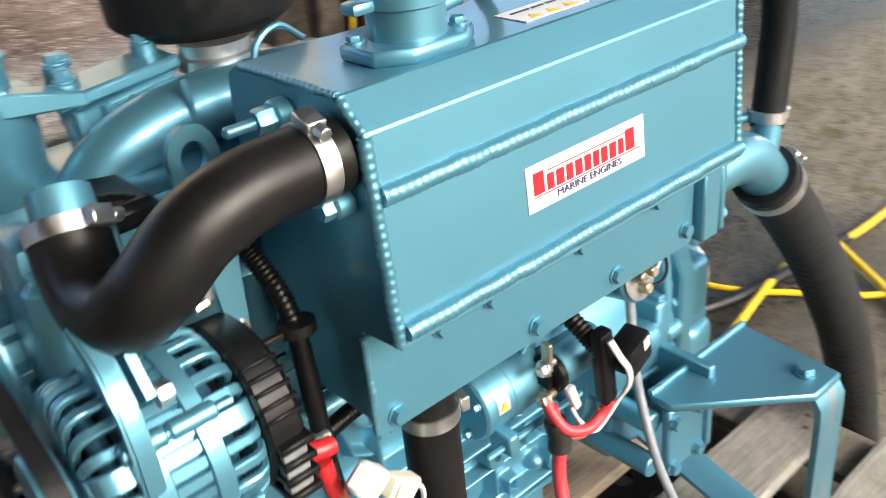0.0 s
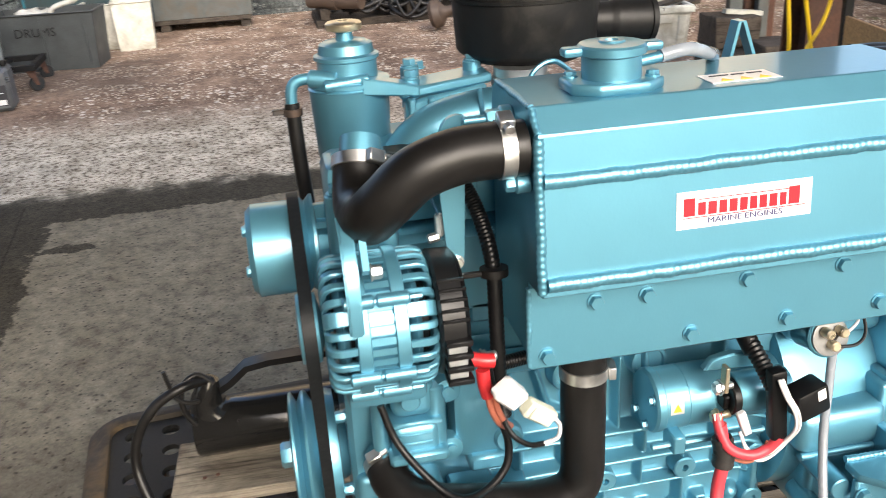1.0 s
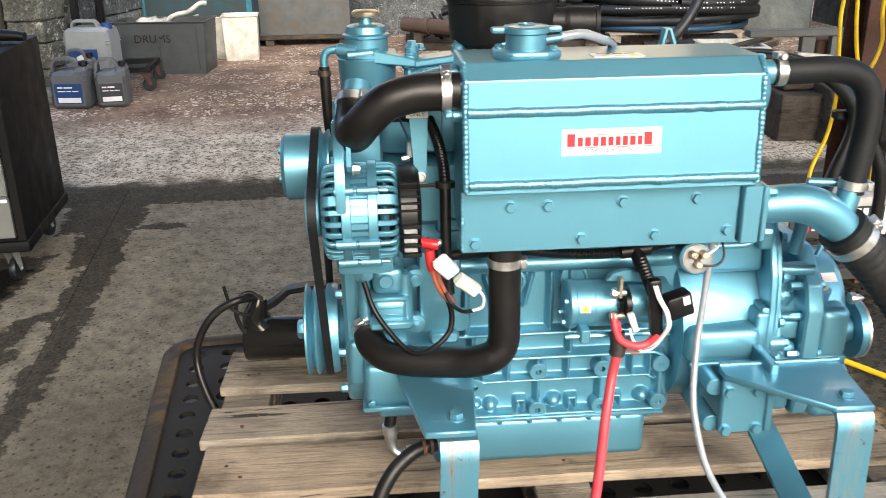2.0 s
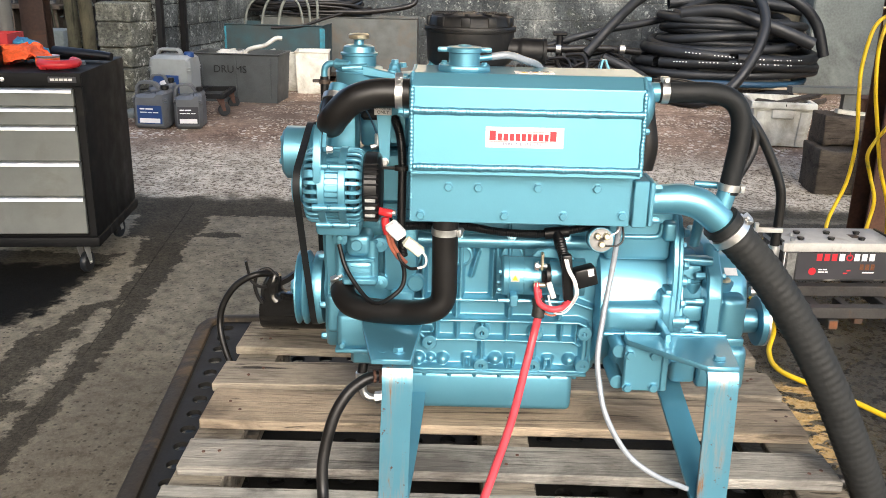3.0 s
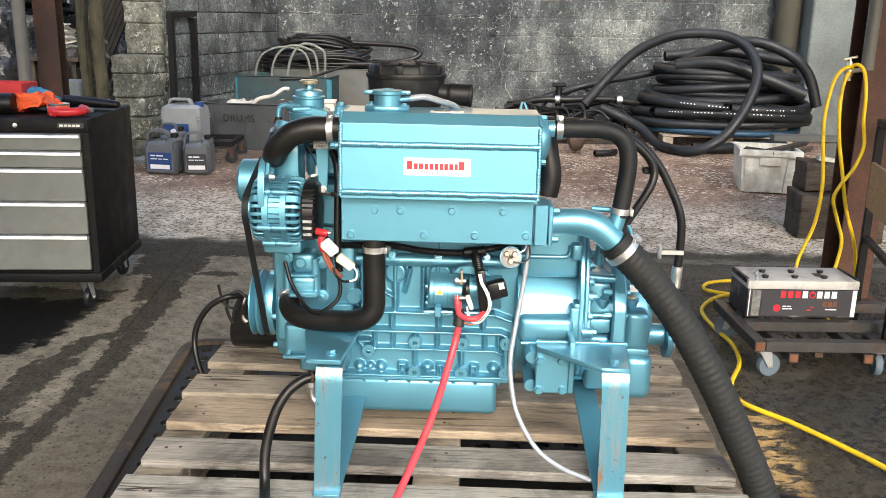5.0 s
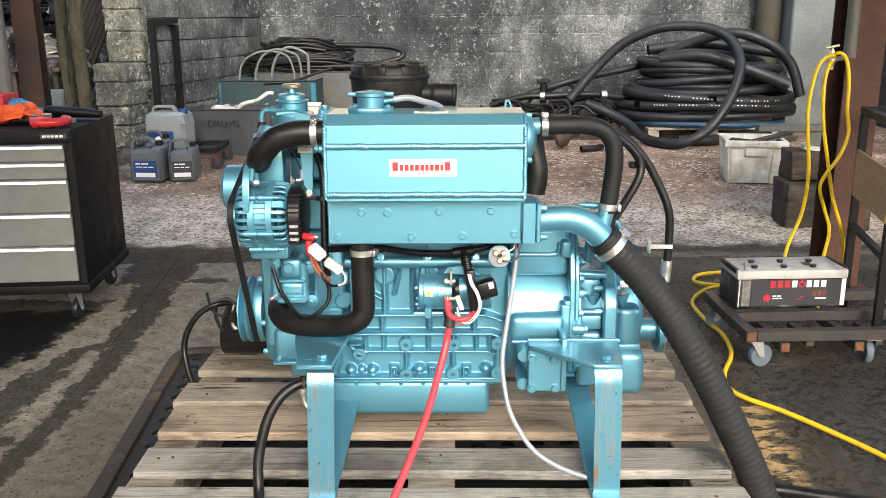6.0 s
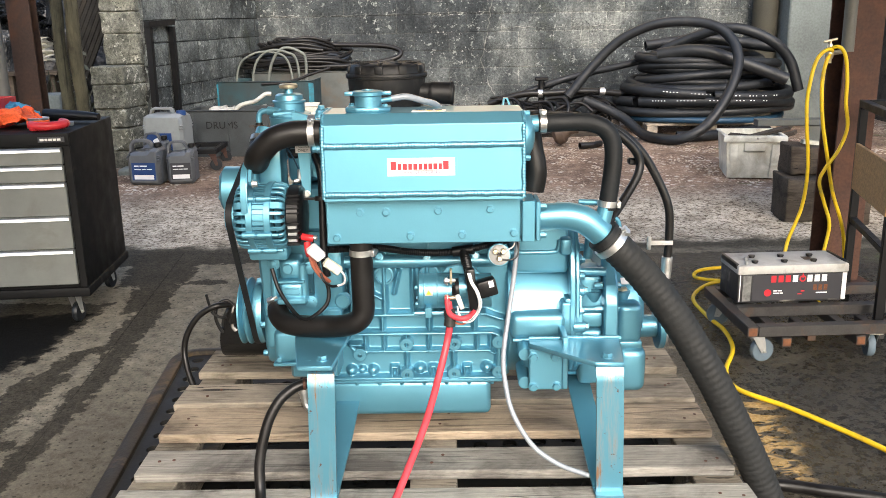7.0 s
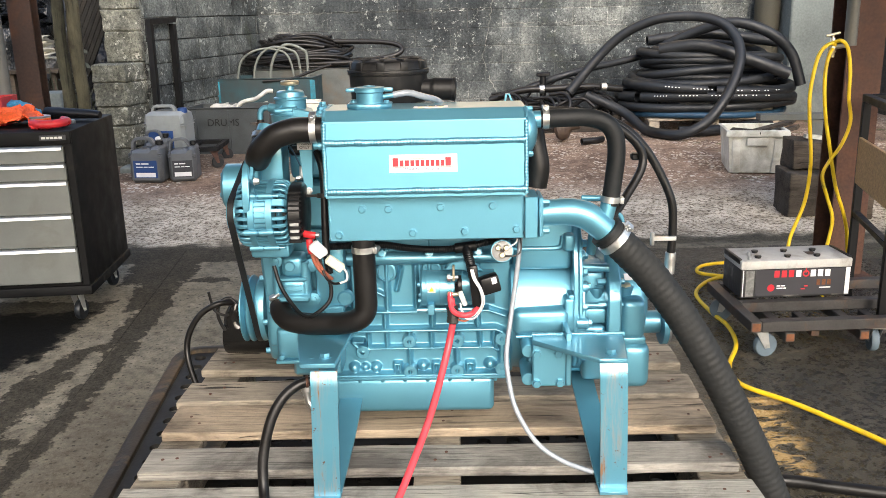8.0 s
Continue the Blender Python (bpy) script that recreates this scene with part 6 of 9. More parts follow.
strap(bm, [(0.285, 0.325, 1.33), (0.297, 0.325, 1.388), (0.303, 0.325, 1.388), (0.325, 0.325, 1.33)], 0.02, 0.004, (0, 1, 0))
part("rear_bracket", bm, TP, engine)

# -- starter motor
SX0, SY, SZ = 0.103, 0.118, 1.006
bm = B()
lathe(bm, (SX0, SY, SZ), (1, 0, 0), [(0, 0.026), (0.001, 0.035), (0.004, 0.0375), (0.012, 0.0375), (0.0135, 0.0362), (0.040, 0.0362), (0.0405, 0.0368), (0.0415, 0.0368), (0.042, 0.0362), (0.088, 0.0362), (0.090, 0.034), (0.125, 0.036), (0.155, 0.036)], 36)
sm = part("starter_motor", bm, TP, engine, "teal starter motor with wired solenoid")
for a in (2.6, 4.4, 5.4):
    bm = B()
    p = Vector((SX0, SY + 0.028 * math.cos(a), SZ + 0.028 * math.sin(a)))
    hexbolt(bm, p, (-1, 0, 0), 0.005, 0.006)
    part("bolt", bm, TP, sm)
bm = B()
box(bm, (SX0 + 0.015, SY - 0.05, SZ - 0.045), (SX0 + 0.03, SY - 0.02, SZ - 0.022), 0.002)
cyl(bm, (SX0 - 0.008, SY - 0.04, SZ - 0.036), (SX0 + 0.13, SY - 0.04, SZ - 0.036), 0.004, 8)
part("through_bolt", bm, TP, sm)
bm = B()
rows = []
for k in range(5):
    a = radians(150 + 7.5 * k)
    rows.append([bm.verts.new((SX0 + xx, SY + 0.0370 * math.cos(a), SZ + 0.0370 * math.sin(a))) for xx in (0.016, 0.032)])
for p, q in zip(rows, rows[1:]):
    bm.faces.new((p[0], p[1], q[1], q[0]))
bmesh.ops.solidify(bm, geom=list(bm.faces), thickness=0.0003)
bmesh.ops.recalc_face_normals(bm, faces=list(bm.faces))
wst = part("warning_sticker", bm, WHITE_STICKER, sm, "white sticker with a yellow warning triangle")
bm = B()
yy, zc = SY - 0.0375, SZ + 0.007
plate(bm, [(SX0 + 0.019, zc - 0.004), (SX0 + 0.029, zc - 0.004), (SX0 + 0.024, zc + 0.006)], 0.0006, (0, yy + 0.0006, 0), bev=0)
part("triangle", bm, YELLOW_PRINT, wst)
# solenoid with terminals
bm = B()
cyl(bm, (SX0 + 0.086, SY - 0.038, SZ + 0.018), (SX0 + 0.15, SY - 0.038, SZ + 0.018), 0.0235, 22)
sol = part("solenoid", bm, TP, sm)
bm = B()
cyl(bm, (SX0 + 0.078, SY - 0.042, SZ + 0.017), (SX0 + 0.088, SY - 0.042, SZ + 0.017), 0.021, 20)
box(bm, (SX0 + 0.072, SY - 0.05, SZ + 0.004), (SX0 + 0.086, SY - 0.032, SZ + 0.022), 0.002)
part("solenoid_cap", bm, BLACK_PLASTIC, sol, "black solenoid end cap")
for dz in (0.037, 0.0):
    bm = B()
    cyl(bm, (SX0 + 0.056, SY - 0.052, SZ + dz), (SX0 + 0.08, SY - 0.05, SZ + dz), 0.0045, 10)
    hexbolt(bm, (SX0 + 0.064, SY - 0.052, SZ + dz), (-1, 0, 0), 0.0075, 0.007)
    part("terminal", bm, STEEL if dz else BRASS, sol, "bright terminal nut")
bm = B()
box(bm, (SX0 + 0.068, SY - 0.056, SZ + 0.03), (SX0 + 0.073, SY - 0.044, SZ + 0.062), 0.001)
part("copper_strap", bm, BRASS, sol)
bm = B()
plate(bm, [(0.155, 1.055), (0.165, 1.068), (0.19, 1.072), (0.22, 1.066), (0.235, 1.05)], 0.012, (0, 0.095, 0), bev=0.002)
part("solenoid_bracket", bm, TP, sol)
# white spade connector and wires
bm = B()
box(bm, (-0.005, -0.004, -0.016), (0.005, 0.004, 0.016), 0.0015, 1, Matrix.Translation((SX0 + 0.088, SY - 0.066, SZ - 0.004)) @ Euler((0, radians(-20), 0)).to_matrix().to_4x4())
part("spade_connector", bm, WHITE_WIRE, sol, "clear sleeved spade connector")
for k in (0.0, 0.004):
    bm = B()
    tube(bm, [(0.186, 0.050, 0.993), (0.190, 0.042 - k, 0.978 - k), (0.200, 0.036 - k, 0.969 - k), (0.212 + k, 0.032, 0.972 - k), (0.226 + k, 0.026, 0.990), (0.230 + k, 0.016, 1.012), (0.224 + k, 0.012, 1.035), (0.213 + k, 0.014, 1.055), (0.208 + k, 0.022, 1.072)], 0.0019, 8)
    part("white_wire", bm, WHITE_WIRE, sol)
bm = B()
box(bm, (-0.0095, -0.008, -0.044), (0.0095, 0.008, 0.044), 0.004, 2, Matrix.Translation((0.216, 0.034, 1.034)) @ Euler((0, radians(-6), 0)).to_matrix().to_4x4())
fuse = part("fuse_holder", bm, BLACK_PLASTIC, engine, "black in-line fuse holder")
bm = B()
tilt = Matrix.Translation((0.246, 0.026, 1.042)) @ Euler((0, radians(-14), radians(8))).to_matrix().to_4x4()
box(bm, (-0.0195, -0.014, -0.0185), (0.0185, 0.014, 0.0165), 0.004, 2, tilt)
relay = part("relay", bm, BLACK_PLASTIC, fuse, "square black relay with a white label")
bm = B()
box(bm, (0.003, -0.0147, 0.001), (0.013, -0.0141, 0.014), 0.0, 1, tilt)
part("label_plate", bm, WHITE_STICKER, relay)
bm = B()
tube(bm, [(0.165, 0.066, 1.01), (0.166, 0.054, 0.992), (0.172, 0.042, 0.978), (0.192, 0.034, 0.972), (0.212, 0.034, 0.977), (0.222, 0.03, 0.993)], 0.0058, 12)
part("red_lead", bm, RED_CABLE, engine, "red lead looped from starter to fuse")
bm = B()
tube(bm, [(0.166, 0.06, 1.0), (0.170, 0.056, 0.975), (0.176, 0.05, 0.962), (0.192, 0.042, 0.957), (0.206, 0.04, 0.964), (0.212, 0.036, 0.985)], 0.002, 8)
part("brown_wire", bm, PINK_WIRE, engine)
bm = B()
tube(bm, [(0.167, 0.06, 1.0), (0.1705, 0.055, 0.975), (0.171, 0.052, 0.958), (0.163, 0.047, 0.915), (0.147, 0.014, 0.86), (0.123, -0.05, 0.795), (0.089, -0.125, 0.73), (0.052, -0.205, 0.672), (0.016, -0.30, 0.646), (-0.02, -0.40, 0.644)], 0.0074, 14, 9)
rc = part("battery_cable", bm, RED_CABLE, engine, "thick red battery cable down to the pallet")
bm = B()
tube(bm, [(0.1685, 0.056, 0.985), (0.171, 0.053, 0.968), (0.169, 0.051, 0.95)], 0.0115, 12, 5, ridges=0.001)
part("heat_shrink", bm, DARK_STEEL, rc, "dark tape round the cable end")

# -- gauge sender by the bell housing
bm = B()
lathe(bm, (0.272, 0.075, 1.096), (-0.02, -0.97, 0.22), [(0, 0.0225), (0.030, 0.0225), (0.032, 0.0235), (0.036, 0.0235), (0.038, 0.0215)], 28)
snd = part("oil_sender", bm, TP, engine, "round oil pressure sender with brass tags")
bm = B()
lathe(bm, (0.2714, 0.0378, 1.1044), (-0.02, -0.97, 0.22), [(0, 0.0205), (0.003, 0.0205), (0.0036, 0.019), (0.0036, 0.0)], 28, False)
part("sender_face", bm, SENDER_GREY, snd, "grey metal sender face")
for dx, dz in ((-0.008, 0.009), (0.008, 0.009), (0.0, -0.006)):
    bm = B()
    cyl(bm, (0.271 + dx, 0.036, 1.104 + dz), (0.271 + dx, 0.022, 1.106 + dz), 0.0055, 12)
    part("terminal", bm, BRASS, snd)
bm = B()
plate(bm, [(-0.0095, 0.011), (-0.0055, 0.0125), (0.0, 0.004), (0.0055, 0.0125), (0.0095, 0.011), (0.003, -0.001), (0.0025, -0.009), (-0.0025, -0.009), (-0.003, -0.001)], 0.0015, (0.271, 0.031, 1.105), bev=0)
part("terminal_tag", bm, DARK_STEEL, snd)
bm = B()
tube(bm, [(0.277, 0.026, 1.112), (0.288, 0.026, 1.118), (0.300, 0.034, 1.125), (0.303, 0.05, 1.145)], 0.0016, 8)
part("white_wire", bm, WHITE_WIRE, snd)
bm = B()
tube(bm, [(0.274, 0.026, 1.098), (0.297, 0.026, 1.098), (0.309, 0.032, 1.11), (0.306, 0.045, 1.14)], 0.0018, 8)
part("black_wire", bm, BLACK_PLASTIC, snd)

# -- clear breather hose
bm = B()
tube(bm, [(0.312, 0.085, 1.14), (0.309, 0.08, 1.10), (0.30, 0.066, 1.03), (0.289, 0.048, 0.964), (0.278, 0.016, 0.895), (0.281, -0.007, 0.845), (0.295, -0.03, 0.79), (0.333, -0.05, 0.73), (0.383, -0.062, 0.695), (0.445, -0.06, 0.667)], 0.0052, 14, 10)
part("breather_hose", bm, CLEAR_HOSE, engine, "clear braided breather hose hanging to the pallet")
# -- bell housing and gearbox
BY, BZ = 0.27, 0.92
bm = B()
lathe(bm, (0.292, BY, BZ), (1, 0, 0), [(0, 0.14), (0.004, 0.148), (0.03, 0.150), (0.09, 0.142), (0.138, 0.138), (0.141, 0.152), (0.144, 0.155), (0.158, 0.155), (0.161, 0.152)], 64)
bh = part("bell_housing", bm, TP, engine, "round cast teal bell housing")
bm = B()
plate(bm, [(0.135, 0.815), (0.118, 0.85), (0.110, 0.90), (0.110, 0.985), (0.117, 1.035), (0.134, 1.082), (0.16, 1.118), (0.20, 1.135), (0.40, 1.135), (0.42, 1.0), (0.42, 0.80), (0.20, 0.785)], 0.011, (0.425, 0, 0), (0, 1, 0), (0, 0, 1), 0.002)
part("housing_flange", bm, TP, bh)
bm = B()
plate(bm, [(0.140, 0.82), (0.123, 0.85), (0.115, 0.90), (0.115, 0.985), (0.122, 1.033), (0.139, 1.078), (0.164, 1.112), (0.20, 1.128), (0.40, 1.128), (0.42, 1.0), (0.42, 0.80), (0.20, 0.79)], 0.009, (0.437, 0, 0), (0, 1, 0), (0, 0, 1), 0.002)
part("housing_flange", bm, TP, bh)
for y, z in ((0.150, 1.088), (0.128, 1.03), (0.122, 0.955), (0.122, 0.892)):
    bm = B()
    hexbolt(bm, (0.446, y, z), (1, 0, 0), 0.0085, 0.010)
    part("flange_bolt", bm, TP, bh)
bm = B()
box(bm, (0.30, 0.150, 1.03), (0.425, 0.30, 1.135), 0.010, 3)
part("top_boss", bm, TP, bh)
bm = B()
tube(bm, [(0.300, 0.150, 1.078), (0.36, 0.149, 1.078), (0.392, 0.149, 1.079), (0.402, 0.148, 1.086), (0.405, 0.148, 1.105)], 0.0055, 12, 6)
part("casting_ledge", bm, TP, bh)
bm = B()
box(bm, (0.297, 0.100, 0.897), (0.416, 0.2, 0.956), 0.016, 4)
part("side_boss", bm, TP, bh)
bm = B()
box(bm, (0.322, 0.112, 0.79), (0.424, 0.2, 0.893), 0.012, 3)
part("lower_boss", bm, TP, bh)
bm = B()
cyl(bm, (0.302, 0.104, 0.897), (0.41, 0.104, 0.897), 0.005, 12)
part("casting_ledge", bm, TP, bh)
for z0, z1 in ((1.075, 1.112), (0.905, 0.978)):
    bm = B()
    box(bm, (0.405, 0.108 + (0.02 if z0 > 1 else 0), z0), (0.428, 0.20, z1), 0.006, 3)
    part("bolt_pad", bm, TP, bh)
bm = B()
box(bm, (0.414, 0.112, 0.895), (0.434, 0.18, 0.985), 0.004, 2)
part("flange_pad", bm, TP, bh)
for ang in (120, 150, 180, 215, 245):
    a = radians(ang)
    p = Vector((0.432, BY + 0.150 * math.cos(a), BZ + 0.148 * math.sin(a)))
    bm = B()
    cyl(bm, p, p + Vector((0.026, 0, 0)), 0.013, 12)
    hexbolt(bm, p + Vector((0.026, 0, 0)), (1, 0, 0), 0.008, 0.008)
    part("flange_lug", bm, TP, bh)
bm = B()
lathe(bm, (0.452, BY, BZ + 0.005), (1, 0, 0), [(0, 0.104), (0.006, 0.098), (0.046, 0.092), (0.085, 0.092), (0.130, 0.090), (0.142, 0.084), (0.149, 0.07), (0.15, 0.04)], 48)
gb = part("gearbox", bm, TP, engine, "cast teal marine gearbox")
bm = B()
box(bm, (0.452, 0.156, 0.77), (0.503, 0.35, 0.898), 0.010, 3)
box(bm, (0.452, 0.160, 0.903), (0.503, 0.35, 0.936), 0.005, 2)
box(bm, (0.455, 0.185, 0.94), (0.503, 0.35, 1.012), 0.008, 2)
cyl(bm, (0.452, 0.160, 0.945), (0.503, 0.160, 0.945), 0.006, 10)
cyl(bm, (0.452, 0.165, 1.030), (0.503, 0.165, 1.030), 0.009, 12)
part("front_case", bm, TP, gb)
bm = B()
box(bm, (0.534, 0.150, 0.866), (0.588, 0.35, 0.958), 0.016, 4)
part("rear_case", bm, TP, gb)
bm = B()
box(bm, (0.534, 0.146, 0.752), (0.600, 0.35, 0.856), 0.020, 4)
part("rear_case", bm, TP, gb)
bm = B()
box(bm, (0.538, 0.156, 0.853), (0.590, 0.25, 0.870), 0.003, 2)
part("case_rib", bm, TP, gb)
bm = B()
plate(bm, [(0.150, 0.765), (0.142, 0.80), (0.140, 0.96), (0.155, 1.00), (0.21, 1.05), (0.34, 1.05), (0.36, 0.765)], 0.030, (0.503, 0, 0), (0, 1, 0), (0, 0, 1), 0.004)
part("middle_plate", bm, TP, gb)
for y, z in ((0.155, 0.945), (0.147, 0.88), (0.165, 0.995)):
    bm = B()
    hexbolt(bm, (0.502, y + 0.006, z), (-1, 0, 0), 0.0075, 0.018)
    part("case_bolt", bm, TP, gb)
    bm = B()
    hexbolt(bm, (0.534, y + 0.006, z), (1, 0, 0), 0.0065, 0.008)
    part("case_bolt", bm, TP, gb)
for x, mt in ((0.485, TP), (0.548, BRASS)):
    bm = B()
    lathe(bm, (x, 0.195, 0.935), (0, 0, 1), [(0, 0.011), (0.03, 0.017), (0.036, 0.019), (0.041, 0.019), (0.042, 0.016)], 20)
    np_ = part("filler_neck", bm, TP, gb)
    bm = B()
    hexbolt(bm, (x, 0.195, 0.977), (0, 0, 1), 0.0135, 0.006, False)
    part("filler_plug", bm, mt, np_, "hexagon gearbox filler plug")
bm = B()
cyl(bm, (0.60, BY - 0.02, 0.872), (0.640, BY - 0.02, 0.872), 0.026, 20)
part("output_shaft", bm, TP, gb)
bm = B()
lathe(bm, (0.640, BY - 0.02, 0.872), (1, 0, 0), [(0, 0.03), (0.001, 0.052), (0.013, 0.052), (0.014, 0.03)], 32)
part("output_flange", bm, TP, gb, "round teal output coupling")
bm = B()
lathe(bm, (0.6535, BY - 0.02, 0.872), (1, 0, 0), [(0, 0.0475), (0, 0.0525), (0.004, 0.0525), (0.004, 0.0475)], 40)
part("flange_rim", bm, STEEL, gb, "bare bright coupling rim")
bm = B()
box(bm, (-0.012, -0.009, 0), (0.012, 0.009, 0.0008), 0, m=Matrix.Translation((0.556, 0.185, 1.0)) @ Matrix.Rotation(radians(35), 4, 'X'))
part("gearbox_label", bm, WHITE_STICKER, gb, "small white label")
bm = B()
lathe(bm, (0.600, 0.19, 0.958), (1, 0, 0), [(0, 0.010), (0.008, 0.010), (0.009, 0.007), (0.014, 0.007), (0.024, 0.002)], 12)
part("neutral_switch", bm, STEEL, gb, "bright pointed switch")
# oil cooler pipes and lever behind the elbow
bm = B()
cyl(bm, (0.462, 0.13, 1.07), (0.465, 0.12, 1.13), 0.010, 14)
cyl(bm, (0.44, 0.15, 1.035), (0.505, 0.14, 1.035), 0.009, 12)
part("oil_pipe", bm, TP, gb)
bm = B()
tube(bm, [(0.50, 0.16, 1.15), (0.53, 0.17, 1.14), (0.535, 0.17, 1.09), (0.515, 0.16, 1.05)], 0.005, 10)
part("vent_pipe", bm, TP, gb)
# mounting plate on the bell housing with bracket to the rear foot
bm = B()
box(bm, (0.332, 0.035, 0.812), (0.410, 0.047, 0.905), 0.003)
mp = part("mounting_plate", bm, TP, engine, "bolted teal mounting plate")
for x, z in ((0.341, 0.886), (0.341, 0.820), (0.389, 0.821), (0.385, 0.886)):
    bm = B()
    hexbolt(bm, (x, 0.035, z), (0, -1, 0), 0.0085, 0.008)
    part("bolt", bm, TP, mp)
for x, z in ((0.325, 0.885), (0.325, 0.822)):
    bm = B()
    cyl(bm, (x, 0.05, z), (x, 0.14, z), 0.014, 14)
    part("mounting_boss", bm, TP, mp)
bm = B()
box(bm, (0.40, 0.03, 0.815), (0.412, 0.14, 0.93), 0.002)
part("gusset", bm, TP, mp)


def foot(name_label, x, plate_outline, zt, yf, ytop):
    """A bent flat-bar foot: leg, sloping brace and a top plate."""
    root = part("engine_foot", plate(B(), plate_outline, 0.010, (0, 0, zt), (1, 0, 0), (0, 1, 0), 0.002), TP, engine, name_label)
    return root


# rear foot: triangular top plate, bent leg, brace
ft = foot("teal bent steel foot with rust-worn front", 0.478, [(0.332, 0.035), (0.332, 0.062), (0.522, 0.062), (0.507, -0.07), (0.452, -0.07)], 0.905, -0.07, 0.9)
bm = B()
strap(bm, [(0.479, -0.02, 0.905), (0.479, -0.055, 0.905), (0.479, -0.068, 0.902), (0.479, -0.0735, 0.893), (0.480, -0.074, 0.875), (0.483, -0.074, 0.76), (0.485, -0.075, 0.642)], 0.053, 0.008, (1, 0, 0))
leg1 = part("leg", bm, LEG_WORN, ft, "rust-worn flat steel leg")
bm = B()
weld_bead(bm, (0.334, 0.063, 0.917), (0.52, 0.063, 0.917), 0.004, 8)
part("weld_bead", bm, TP, ft)
bm = B()
hexbolt(bm, (0.479, -0.042, 0.9155), (0, 0, 1), 0.010, 0.009)
part("bolt", bm, TP, ft)
bm = B()
strap(bm, [(0.478, -0.066, 0.645), (0.470, 0.05, 0.69), (0.462, 0.16, 0.735), (0.458, 0.24, 0.765)], 0.05, 0.007, (1, 0, 0))
part("brace", bm, TP, ft)
bm = B()
box(bm, (0.455, -0.095, 0.6352), (0.511, -0.03, 0.642), 0.001)
part("toe", bm, TP, ft)
# front foot
ft2 = foot("teal bent steel foot with rust streaks", -0.078, [(-0.163, 0.14), (-0.036, 0.14), (-0.045, 0.046), (-0.056, -0.088), (-0.125, -0.088), (-0.153, 0.054)], 0.912, -0.09, 0.9)
bm = B()
strap(bm, [(-0.079, -0.03, 0.905), (-0.079, -0.065, 0.905), (-0.079, -0.084, 0.902), (-0.079, -0.090, 0.893), (-0.079, -0.0905, 0.875), (-0.083, -0.09, 0.76), (-0.086, -0.09, 0.642)], 0.052, 0.008, (1, 0, 0))
part("leg", bm, LEG_WORN, ft2, "rust-worn flat steel leg")
for x, mt in ((-0.080, TP), (-0.107, TP)):
    bm = B()
    if x > -0.093:
        hexbolt(bm, (x, -0.053, 0.922), (0, 0, 1), 0.010, 0.009)
    else:
        cyl(bm, (x, -0.053, 0.922), (x, -0.053, 0.9225), 0.007, 12, 0.0001)
    part("bolt", bm, mt, ft2)
bm = B()
strap(bm, [(-0.083, -0.082, 0.645), (-0.07, 0.05, 0.69), (-0.062, 0.15, 0.73), (-0.06, 0.22, 0.765)], 0.05, 0.007, (1, 0, 0))
part("brace", bm, TP, ft2)
bm = B()
box(bm, (-0.113, -0.11, 0.6352), (-0.059, -0.045, 0.642), 0.001)
part("toe", bm, TP, ft2)
bm = B()
box(bm, (-0.125, 0.10, 0.82), (-0.07, 0.172, 0.911), 0.004)
part("gusset", bm, TP, ft2)
# drain hose at the front foot: short upper length, swivel elbow, tail trailing onto the pallet
bm = B()
tube(bm, [(-0.150, 0.26, 0.835), (-0.155, 0.24, 0.812), (-0.160, 0.225, 0.794), (-0.168, 0.215, 0.767), (-0.172, 0.210, 0.744)], 0.0105, 14, 8)
dh = part("drain_hose", bm, RUBBER, engine, "short black hydraulic drain hose")
bm = B()
lathe(bm, (-0.1718, 0.2105, 0.752), (0.06, 0, -1), [(0, 0.0110), (0.001, 0.0128), (0.018, 0.0132), (0.020, 0.0110), (0.030, 0.0110), (0.032, 0.0080)], 16)
part("ferrule", bm, STEEL, dh, "crimped bright steel ferrule")
bm = B()
tube(bm, [(-0.170, 0.21, 0.722), (-0.168, 0.209, 0.706), (-0.159, 0.207, 0.696), (-0.145, 0.206, 0.694), (-0.124, 0.205, 0.699)], 0.0085, 12, 6)
lathe(bm, (-0.143, 0.206, 0.6945), (1, 0.0, 0.15), [(0, 0.0085), (0, 0.0135), (0.018, 0.0135), (0.018, 0.0085)], 6, False)
part("elbow", bm, STEEL, dh, "bright steel swivel elbow")
bm = B()
tube(bm, [(-0.106, -0.019, 0.858), (-0.122, -0.023, 0.858), (-0.145, -0.032, 0.852), (-0.172, -0.048, 0.832), (-0.195, -0.066, 0.790), (-0.21, -0.087, 0.722), (-0.208, -0.11, 0.668), (-0.20, -0.15, 0.648), (-0.19, -0.24, 0.647), (-0.15, -0.36, 0.647)], 0.0105, 14, 10)
tail = part("drain_hose", bm, RUBBER, engine, "black rubber hose trailing onto the pallet")
for k in range(2):
    bm = B()
    lathe(bm, (-0.117 - 0.010 * k, -0.0215 - 0.0025 * k, 0.858), (1, 0.2, 0), [(0, 0.0105), (0.0005, 0.0122), (0.005, 0.0122), (0.0055, 0.0105)], 16)
    part("crimp_ring", bm, RUST_STEEL, tail, "rusty crimp ring")
